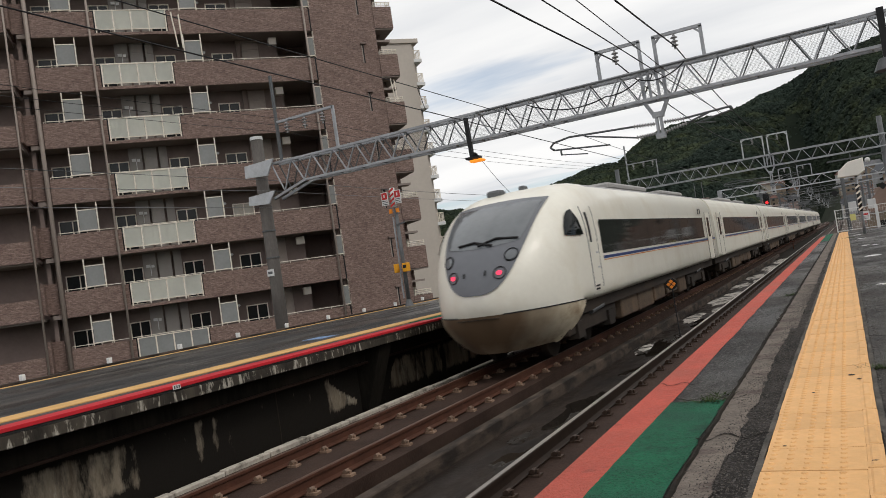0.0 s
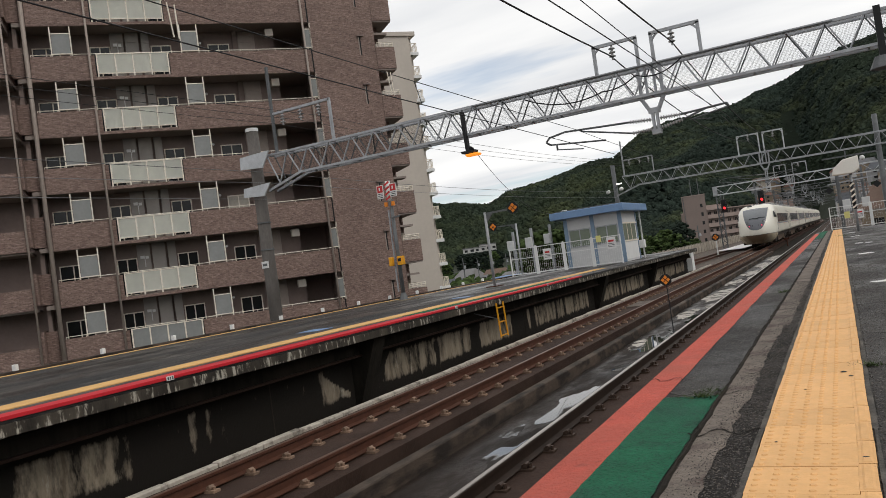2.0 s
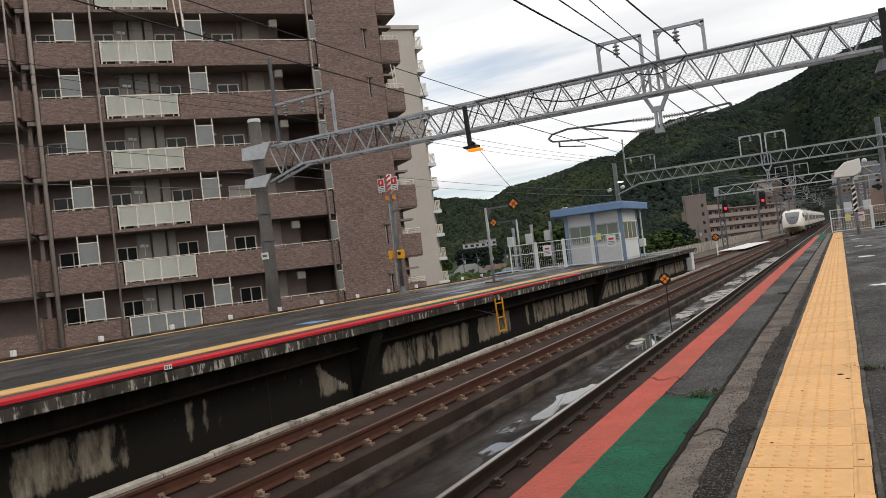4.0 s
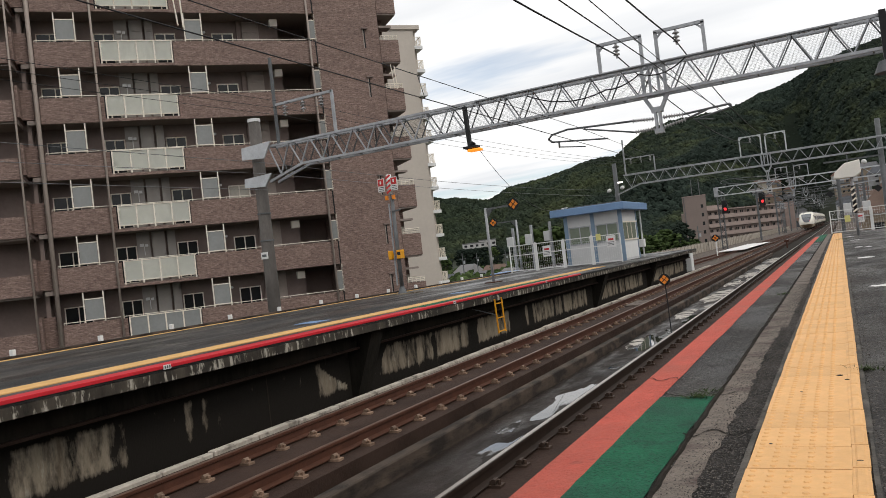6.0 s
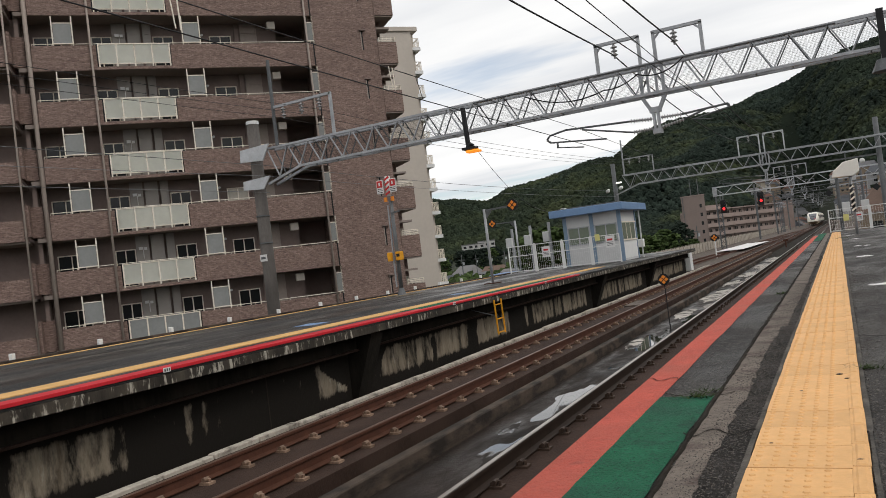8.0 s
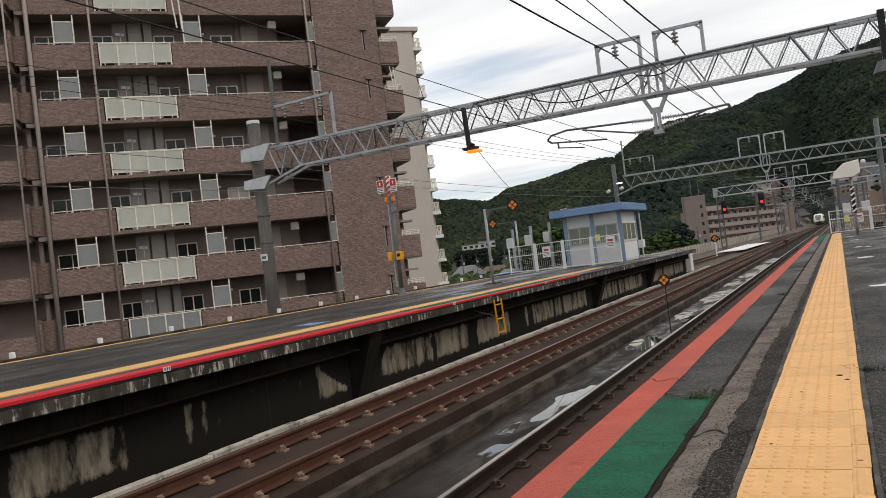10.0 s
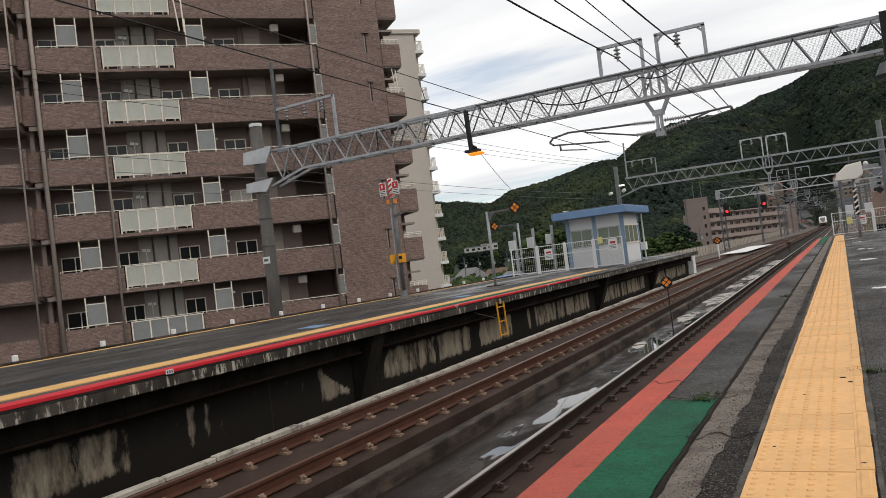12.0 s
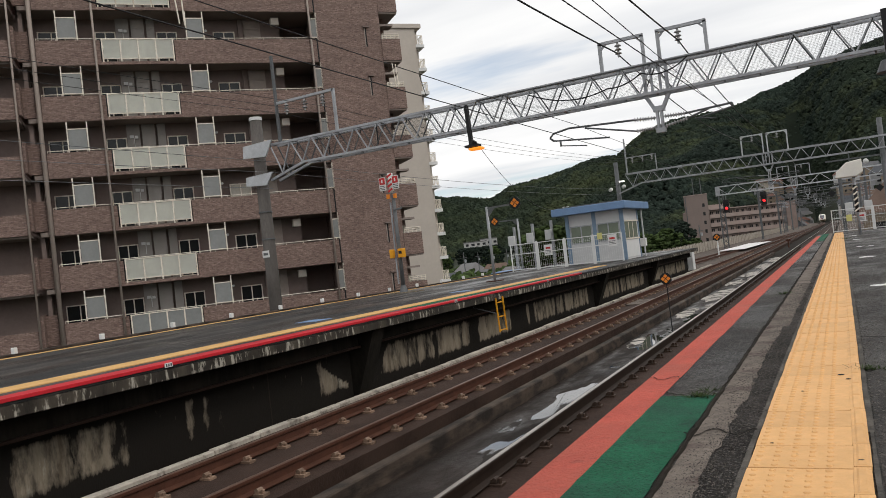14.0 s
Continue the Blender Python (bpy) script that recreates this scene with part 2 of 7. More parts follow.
CURB_WHITE = mat("pale_kerb", (0.38, 0.34, 0.29), 0.85, var=0.3, scale=2.5, bump=0.5, grime=(0.1, 0.085, 0.07), grime_scale=3.0, grime_at=(0.52, 0.66))
SILT = mat("pale_silt", (0.45, 0.42, 0.38), 0.75, var=0.4, scale=3, bump=0.6, bump_scale=30, grime=(0.04, 0.033, 0.028), grime_scale=3.5, grime_at=(0.48, 0.58))
ASPHALT_FAR = damp(mat("wet_worn_asphalt", (0.03, 0.027, 0.025), 0.5, var=0.7, scale=1.6, bump=0.8, bump_scale=40, tint=(0.16, 0.14, 0.12), stretch=(1, 0.22, 1),
                       grime=(0.01, 0.0095, 0.0095), grime_scale=1.1, grime_at=(0.42, 0.58), speck=(0.2, 0.18, 0.16), speck_scale=5, speck_at=(0.6, 0.7), spec=0.4),
                   0.3, 0.75, 0.9, (1, 0.3, 1))
GRIT = mat("loose_grit", (0.1, 0.088, 0.078), 0.85, var=0.3, scale=30, island=0.7)
BED = mat("rust_brown_trackbed", (0.037, 0.022, 0.0165), 0.75, var=0.45, scale=2.2, bump=0.5, bump_scale=40, tint=(0.056, 0.035, 0.027), spec=0.12,
          speck=(0.085, 0.06, 0.05), speck_scale=50, speck_at=(0.64, 0.74))
KERB_BROWN = mat("stained_kerb", (0.075, 0.055, 0.042), 0.8, var=0.5, scale=1.6, bump=0.6, stretch=(2, 0.7, 2), grime=(0.02, 0.015, 0.012), grime_scale=1.8,
                 grime_at=(0.42, 0.56))
RAIL_RUST = mat("rusty_rail", (0.075, 0.03, 0.018), 0.65, 0.1, var=0.35, scale=5)
RAIL_DARK = mat("dark_greasy_rail", (0.03, 0.019, 0.014), 0.6, 0.1, var=0.35, scale=5)
RAIL_HEAD = mat("polished_rail_head", (0.5, 0.46, 0.42), 0.36, 1.0, var=0.2, scale=4, stretch=(20, 0.3, 1))
RAIL_HEAD_BROWN = mat("brown_rail_head", (0.16, 0.1, 0.075), 0.38, 0.7, var=0.2, scale=4)
CLIP = mat("rusty_clip", (0.23, 0.155, 0.11), 0.55, 0.2, var=0.4, scale=20, island=0.3)
CLIP_DARK = mat("dark_spring_clip", (0.075, 0.05, 0.038), 0.5, 0.3, var=0.4, scale=20)
GALV = mat("galvanised_steel", (0.37, 0.38, 0.4), 0.5, 0.3, var=0.3, scale=4, tint=(0.27, 0.275, 0.285))
GALV_PALE = mat("pale_galvanised_steel", (0.5, 0.51, 0.53), 0.5, 0.2, var=0.2, scale=4)
# plain dark steel; also stands in for shade on truss backs and ties
GALV_DARK = mat("dark_galvanised_steel", (0.13, 0.135, 0.14), 0.6, 0.4, var=0.3, scale=3)
POLE_CONC = mat("grey_concrete_pole", (0.12, 0.108, 0.1), 0.8, var=0.35, scale=3, stretch=(1, 1, 0.3), bump=0.2, tint=(0.085, 0.075, 0.068))
WIRE = mat("dark_wire", (0.03, 0.03, 0.032), 0.6, 0.3)
WIRE_PALE = mat("pale_wire", (0.2, 0.2, 0.21), 0.5, 0.5)
PORCELAIN = mat("brown_grey_insulator", (0.33, 0.325, 0.325), 0.25, var=0.1)
WHITE = mat("white_paint", (0.72, 0.72, 0.71), 0.5, var=0.06, scale=2)
CREAM = mat("cream_enamel", (0.78, 0.75, 0.69), 0.5, var=0.06, scale=2)
BLACK = mat("black_paint", (0.015, 0.015, 0.016), 0.5)
ORANGE = mat("orange_reflector", (0.75, 0.24, 0.03), 0.45, var=0.15)
YELLOW = mat("yellow_enamel", (0.72, 0.33, 0.02), 0.5, var=0.15)
BLUE_ROOF = mat("blue_sheet_metal", (0.17, 0.27, 0.44), 0.5, var=0.12, scale=1.5)
PALE_WALL = mat("pale_grey_panel", (0.58, 0.58, 0.58), 0.6, var=0.08, scale=1.2)
PALE_BLUE = mat("pale_blue_frame", (0.2, 0.28, 0.38), 0.5, var=0.1)
CABIN_GLASS = glass("greenish_cabin_glass", (0.17, 0.2, 0.15), 0.25, 0.4)
APT_TILE = tile_wall("brown_facade_tile", (0.19, 0.126, 0.106), (0.275, 0.194, 0.165), (0.135, 0.092, 0.078))
APT_DARK = mat("dark_recess_wall", (0.21, 0.16, 0.142), 0.8, var=0.15, scale=0.8)
APT_SOFFIT = mat("soffit", (0.27, 0.225, 0.2), 0.85, var=0.12, scale=0.7)
APT_GREY = mat("grey_meter_door", (0.34, 0.31, 0.285), 0.6, var=0.08, scale=0.6)
FROST = frosted("frosted_balustrade", (0.8, 0.8, 0.72))
FROST_GREY = mat("grey_partition_panel", (0.24, 0.245, 0.24), 0.4, var=0.15, scale=0.7)
BEIGE_METAL = mat("beige_aluminium", (0.78, 0.71, 0.61), 0.45, 0.0, var=0.08)
PIPE_BROWN = mat("taupe_downpipe", (0.33, 0.275, 0.24), 0.5, var=0.1)
DARK_GLASS = glass("dark_window_glass", (0.02, 0.021, 0.022), 0.12, 0.3)
CURTAIN_GLASS = glass("curtained_window", (0.5, 0.45, 0.37), 0.25)
OFFWHITE_WALL = mat("offwhite_render", (0.53, 0.475, 0.42), 0.8, var=0.08, scale=0.3, tint=(0.47, 0.42, 0.37))
GROUND = mat("town_ground", (0.022, 0.027, 0.016), 0.9, var=0.5, scale=0.05)
FOREST = mat("forest_floor", (0.012, 0.017, 0.011), 0.95, var=0.4, scale=0.05, spec=0.05)
LEAF = mat("dark_foliage", (0.019, 0.027, 0.0215), 0.95, var=0.6, scale=0.013, grime=(0.056, 0.066, 0.032), grime_scale=0.022, grime_at=(0.5, 0.72), island=0.32, spec=0.05, tint=(0.034, 0.044, 0.022))
LEAF_LIGHT = mat("light_foliage", (0.04, 0.06, 0.02), 0.9, var=0.4, scale=0.1, island=0.5, spec=0.08)
TRUNK = mat("bark", (0.08, 0.06, 0.045), 0.9, var=0.3)
GRAVEL = mat("brown_ballast", (0.1, 0.08, 0.068), 0.9, var=0.5, scale=4, bump=1.0, bump_scale=14)
TRAIN_WHITE = mat("train_white", (0.78, 0.75, 0.66), 0.42, var=0.05, scale=1.0, coat=0.2, grime=(0.7, 0.65, 0.54), grime_scale=0.8, spec=0.4)
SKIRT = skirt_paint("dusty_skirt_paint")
SOOT_SHADE = soot_shade_wall("soot_shade_concrete")
TRAIN_MASK = mat("grey_front_mask", (0.15, 0.156, 0.172), 0.35, var=0.08, scale=1)
TRAIN_GLASS = glass("train_glass", (0.009, 0.0105, 0.01), 0.06, 0.16)
WINDSHIELD = glass("windshield_glass", (0.12, 0.13, 0.14), 0.08)
TRAIN_BLUE = mat("blue_stripe", (0.025, 0.05, 0.17), 0.35)
TRAIN_ORANGE = mat("orange_stripe", (0.6, 0.22, 0.06), 0.4)
ROOF_GREY = mat("grey_roof", (0.34, 0.33, 0.32), 0.6, var=0.15)
UNDER = mat("underfloor_brown", (0.03, 0.024, 0.02), 0.8, var=0.4, scale=2, tint=(0.06, 0.042, 0.03))
UNDER_BOX = mat("equipment_box", (0.085, 0.062, 0.045), 0.7, var=0.6, scale=2.5, tint=(0.17, 0.11, 0.07))
RED_LAMP = glow("red_lamp", (1.0, 0.03, 0.035), 1.5)
TAIL_LAMP = glow("tail_lamp", (1.0, 0.04, 0.1), 1.4)
SODIUM = glow("orange_lamp_glass", (1.0, 0.3, 0.03), 0.9)
BRIGHT = glow("white_lamp_glass", (1.0, 0.97, 0.9), 1.5)
RED_SIGN = mat("red_sign", (0.5, 0.04, 0.04), 0.5)
SIGN_WHITE = mat("sign_white", (0.7, 0.69, 0.68), 0.5, var=0.05)
ROOFS = [mat("roof_" + n, c, 0.6, var=0.2, scale=0.6) for n, c in
         (("grey", (0.12, 0.12, 0.125)), ("slate", (0.07, 0.075, 0.085)), ("brown", (0.13, 0.085, 0.065)), ("red", (0.16, 0.08, 0.06)), ("pale", (0.17, 0.165, 0.165)))]
WALLS = [mat("house_" + n, c, 0.8, var=0.12, scale=0.4) for n, c in
         (("cream", (0.34, 0.31, 0.26)), ("white", (0.45, 0.44, 0.43)), ("grey", (0.25, 0.25, 0.25)), ("tan", (0.24, 0.19, 0.14)))]
FAR_BROWN = mat("far_apartment_brown", (0.235, 0.185, 0.165), 0.8, var=0.1, scale=0.2)
FAR_BAND = mat("far_apartment_band", (0.31, 0.245, 0.22), 0.8, var=0.1, scale=0.2)
DRAIN_FLOOR = damp(mat("damp_drain_concrete", (0.019, 0.0135, 0.0105), 0.5, var=0.6, scale=1.5, bump=0.4, bump_scale=30, tint=(0.045, 0.034, 0.028), grime=(0.012, 0.01, 0.009), grime_scale=1.3,
                       stretch=(1, 0.5, 1), spec=0.13), 0.3, 0.75, 1.2, (1.4, 0.5, 1))


def wet_floor():
    """Shallow water over dark concrete: mirror-still pools between dull damp islands."""
    m = mat("shallow_water", (0.022, 0.018, 0.015), 0.04, var=0.4, scale=2, spec=0.5)
    nt = m.node_tree
    N, L = nt.nodes.new, nt.links.new
    b = nt.nodes["Principled BSDF"]
    tc, mp, n, r = N("ShaderNodeTexCoord"), N("ShaderNodeMapping"), N("ShaderNodeTexNoise"), N("ShaderNodeMapRange")
    mp.inputs["Scale"].default_value = (1.6, 0.5, 1)
    mp.inputs["Location"].default_value = (0.4, 0.9, 0)
    L(tc.outputs["Object"], mp.inputs[0])
    L(mp.outputs[0], n.inputs["Vector"])
    n.inputs["Scale"].default_value, n.inputs["Detail"].default_value, n.inputs["Roughness"].default_value = 1.3, 8, 0.62
    r.inputs["From Min"].default_value, r.inputs["From Max"].default_value = 0.49, 0.55
    r.inputs["To Min"].default_value, r.inputs["To Max"].default_value = 0.02, 0.6
    L(n.outputs["Fac"], r.inputs["Value"])
    L(r.outputs[0], b.inputs["Roughness"])
    s = N("ShaderNodeMapRange")
    s.inputs["From Min"].default_value, s.inputs["From Max"].default_value = 0.49, 0.55
    s.inputs["To Min"].default_value, s.inputs["To Max"].default_value = 1.0, 0.12
    L(n.outputs["Fac"], s.inputs["Value"])
    L(s.outputs[0], b.inputs["Specular IOR Level"])
    return m


WATER = wet_floor()


# ---- mesh helpers ----
def box(bm, x0, x1, y0, y1, z0, z1):
    v = [bm.verts.new(p) for p in ((x0, y0, z0), (x1, y0, z0), (x1, y1, z0), (x0, y1, z0), (x0, y0, z1), (x1, y0, z1), (x1, y1, z1), (x0, y1, z1))]
    for f in ((0, 3, 2, 1), (4, 5, 6, 7), (0, 1, 5, 4), (1, 2, 6, 5), (2, 3, 7, 6), (3, 0, 4, 7)):
        bm.faces.new([v[i] for i in f])
    return bm


def tube(bm, a, b, r, n=8, r2=None):
    a, b = Vector(a), Vector(b)
    q = (b - a).to_track_quat("Z", "Y")
    rings = []
    for c, rr in ((a, r), (b, r if r2 is None else r2)):
        rings.append([bm.verts.new(c + q @ Vector((rr * math.cos(2 * math.pi * i / n), rr * math.sin(2 * math.pi * i / n), 0))) for i in range(n)])
    for i in range(n):
        bm.faces.new((rings[0][i], rings[0][(i + 1) % n], rings[1][(i + 1) % n], rings[1][i]))
    bm.faces.new(rings[0][::-1])
    bm.faces.new(rings[1])
    return bm


def bar(bm, a, b, w, t=None):
    """A square or flat bar from a to b."""
    t = t or w
    a, b = Vector(a), Vector(b)
    q = (b - a).to_track_quat("Z", "Y")
    L_ = (b - a).length
    vs = []
    for z in (0, L_):
        for x, y in ((-w, -t), (w, -t), (w, t), (-w, t)):
            vs.append(bm.verts.new(a + q @ Vector((x / 2, y / 2, z))))
    for f in ((0, 3, 2, 1), (4, 5, 6, 7), (0, 1, 5, 4), (1, 2, 6, 5), (2, 3, 7, 6), (3, 0, 4, 7)):
        bm.faces.new([vs[i] for i in f])
    return bm


def sweep(bm, profile, spine, closed=True):
    """Sweeps an (x, z) profile along a list of (x, y, z) points that run along y."""
    rings = [[bm.verts.new((sx + px, sy, sz + pz)) for px, pz in profile] for sx, sy, sz in spine]
    n = len(profile)
    for r0, r1 in zip(rings, rings[1:]):
        for i in range(n if closed else n - 1):
            bm.faces.new((r0[i], r1[i], r1[(i + 1) % n], r0[(i + 1) % n]))
    if closed:
        bm.faces.new(rings[0])
        bm.faces.new(rings[-1][::-1])
    return bm


def ob_of(name, bm, material, smooth=False, bevel=0.0):
    if bevel:
        bmesh.ops.bevel(bm, geom=bm.edges[:], offset=bevel, segments=1, affect="EDGES", clamp_overlap=True)
    bmesh.ops.recalc_face_normals(bm, faces=bm.faces[:])
    me = bpy.data.meshes.new(name)
    bm.to_mesh(me)
    bm.free()
    if smooth:
        me.shade_smooth()
    for m in (material if isinstance(material, (list, tuple)) else (material,)):
        me.materials.append(m)
    return new(name, me)


def part(name, bm, material, parent, label="", smooth=False, bevel=0.0):
    ob = ob_of(name, bm, material, smooth, bevel)
    ob.parent = parent
    return tagged(ob, label) if label else ob


def share(name, me_ob, parent, m):
    """Another part on the mesh of me_ob, at the pose m."""
    ob = new(name, me_ob.data)
    ob.parent, ob.matrix_basis = parent, m
    return ob


def thing(name, label, category, m=Matrix(), group="", kind=""):
    e = new(name)
    e.empty_display_size = 0.2
    e.matrix_basis = m
    return tagged(e, label, category, group, kind)


def B(*a):
    return box(bmesh.new(), *a)


def structure(name, bm, material, label, category, **k):
    return tagged(ob_of(name, bm, material, **k), label, category, kind="structure")


# ---- the line of the railway: straight, then falling gently and bending away ----
def drop(y):
    return 0.0 if y < 430 else -0.004 * (y - 430) * min(1.0, (y - 430) / 60)


def bend(y):
    if y < 280:
        return 0.0
    return -3e-4 * (y - 280) ** 2 if y < 315 else -0.3675 - 0.021 * (y - 315)


def spine(x, z, y0, y1, step=8.0):
    n = max(1, int(math.ceil((y1 - y0) / step)))
    return [(x + bend(y0 + (y1 - y0) * i / n), y0 + (y1 - y0) * i / n, z + drop(y0 + (y1 - y0) * i / n)) for i in range(n + 1)]


RAIL_Z = -0.92
TRACK = -5.69
NEAR = -2.46


# ---- terrain: one sheet from underfoot to the ridge ----
# the last two points are out of view, added for dark reflections in the train
RIDGE = ((-80, 5.0), (-40, 5.6), (-30, 5.4), (-26.3, 4.7), (-24.9, 4.6), (-23.0, 4.05), (-21.5, 4.85), (-19, 5.15), (-15.4, 6.0), (-13.7, 5.9), (-12.8, 6.7),
         (-11.5, 7.45), (-9.7, 7.9), (-7.8, 7.95), (-5.8, 8.05), (-3.9, 8.75), (-1.7, 9.3), (-0.3, 9.85), (4, 10.5), (12, 11), (80, 10), (150, 5))


def ridge_el(az):
    for (a0, e0), (a1, e1) in zip(RIDGE, RIDGE[1:]):
        if a0 <= az <= a1:
            k = (az - a0) / (a1 - a0)
            return e0 + (e1 - e0) * k
    return 5.0


def smooth01(x):
    x = min(1.0, max(0.0, x))
    return x * x * (3 - 2 * x)


def ground_z(x, y):
    r = math.hypot(x, y)
    az = math.degrees(math.atan2(x, y))
    z = -5.0
    # east to 150 degrees the hill is unseen, added to darken window reflections
    if -80 < az < 150:
        # hillside town on the far side of the railway
        side = smooth01((x - bend(y) - 9) / 30) * smooth01((r - 70) / 260)
        z += 15.0 * side
        foot = 330 + 120 * smooth01((-az - 12) / 12) + 230 * math.exp(-((az + 2.2) / 2.4) ** 2)
        top = 950.0
        s = smooth01((r - foot) / (top - foot))
        h = 0.88 + 5.0 + top * math.tan(radians(ridge_el(az))) - 9.0
        z += (h - 15.0 * side) * s
        wav = noise.fractal(Vector((x * 0.006, y * 0.006, 0)), 0.9, 2.0, 4)
        z += wav * 26 * s * (1 - s) * 3
        if r > top:
            z -= (r - top) * 0.05
    return z


def build_terrain():
    bm = bmesh.new()
    rs = [0, 30, 60, 90, 130, 180, 240] + [300 + 40 * i for i in range(18)] + [1200, 1700, 2600, 4500]
    azs = [-180 + 15 * i for i in range(8)] + [-66 + 1.5 * i for i in range(88)] + [72 + 12 * i for i in range(9)]
    grid = []
    for r in rs:
        grid.append([bm.verts.new((r * math.sin(radians(a)), r * math.cos(radians(a)), ground_z(r * math.sin(radians(a)), r * math.cos(radians(a)))))
                     for a in azs] if r else None)
    c = bm.verts.new((0, 0, -5))
    n = len(azs)
    for i in range(n):
        j = (i + 1) % n
        bm.faces.new((c, grid[1][j], grid[1][i]))
        for a, b in zip(grid[1:], grid[2:]):
            bm.faces.new((a[i], a[j], b[j], b[i]))
    for f in bm.faces:
        cen = f.calc_center_median()
        f.material_index = 1 if cen.z > 18 else 0
    structure("ground", bm, (GROUND, FOREST), "valley floor rising to a wooded mountain", "ground", smooth=True)


def clumps(name, pts, radii, material, label, category, seed=1, squash=0.8, jitter=0.35):
    """Many small leaf masses as one object: jittered icosahedra."""
    rng = np.random.default_rng(seed)
    t = (1 + 5 ** 0.5) / 2
    v0 = np.array([(-1, t, 0), (1, t, 0), (-1, -t, 0), (1, -t, 0), (0, -1, t), (0, 1, t), (0, -1, -t), (0, 1, -t), (t, 0, -1), (t, 0, 1), (-t, 0, -1), (-t, 0, 1)])
    v0 = v0 / np.linalg.norm(v0[0])
    f0 = np.array([(0, 11, 5), (0, 5, 1), (0, 1, 7), (0, 7, 10), (0, 10, 11), (1, 5, 9), (5, 11, 4), (11, 10, 2), (10, 7, 6), (7, 1, 8), (3, 9, 4), (3, 4, 2), (3, 2, 6),
                   (3, 6, 8), (3, 8, 9), (4, 9, 5), (2, 4, 11), (6, 2, 10), (8, 6, 7), (9, 8, 1)])
    pts, radii = np.asarray(pts, float), np.asarray(radii, float)
    n = len(pts)
    v = v0[None] * (1 + rng.uniform(-jitter, jitter, (n, 12, 1)))
    ang = rng.uniform(0, 6.28, n)
    c, s = np.cos(ang)[:, None], np.sin(ang)[:, None]
    v = np.stack([v[..., 0] * c - v[..., 1] * s, v[..., 0] * s + v[..., 1] * c, v[..., 2] * squash], -1)
    v = (v * radii[:, None, None] + pts[:, None]).reshape(-1, 3)
    f = (f0[None] + 12 * np.arange(n)[:, None, None]).reshape(-1, 3)
    me = bpy.data.meshes.new(name)
    me.from_pydata(v.tolist(), [], f.tolist())
    me.materials.append(material)
    return tagged(new(name, me), label, category, kind="stuff")


def build_woods():
    rng = random.Random(5)
    pts, rad = [], []
    while len(pts) < 84000:
        az = rng.uniform(-34, 7)
        r = 300 + 690 * rng.random() ** 0.75
        x, y = r * math.sin(radians(az)), r * math.cos(radians(az))
        z = ground_z(x, y)
        if z < (0.5 if az < -7 else 10) + 6 * noise.noise(Vector((x * 0.02, y * 0.02, 3))):
            continue
        if az > -4.6 and z < 24 + 5 * noise.noise(Vector((x * 0.03, y * 0.03, 8))):
            continue
        q = rng.uniform(0.9, 2.5) * (0.7 + 0.5 * (r - 300) / 690)
        tall = 2.5 + 2.5 * noise.noise(Vector((x * 0.05, y * 0.05, 1)))
        pts.append((x, y, z + rng.uniform(0.2, 1.0) * tall + 1.0))
        rad.append(q)
    clumps("mountain_forest", pts, rad, LEAF, "dense dark green forest covering the mountain", "forest", 3, 1.0, 0.45)


build_terrain()
build_woods()


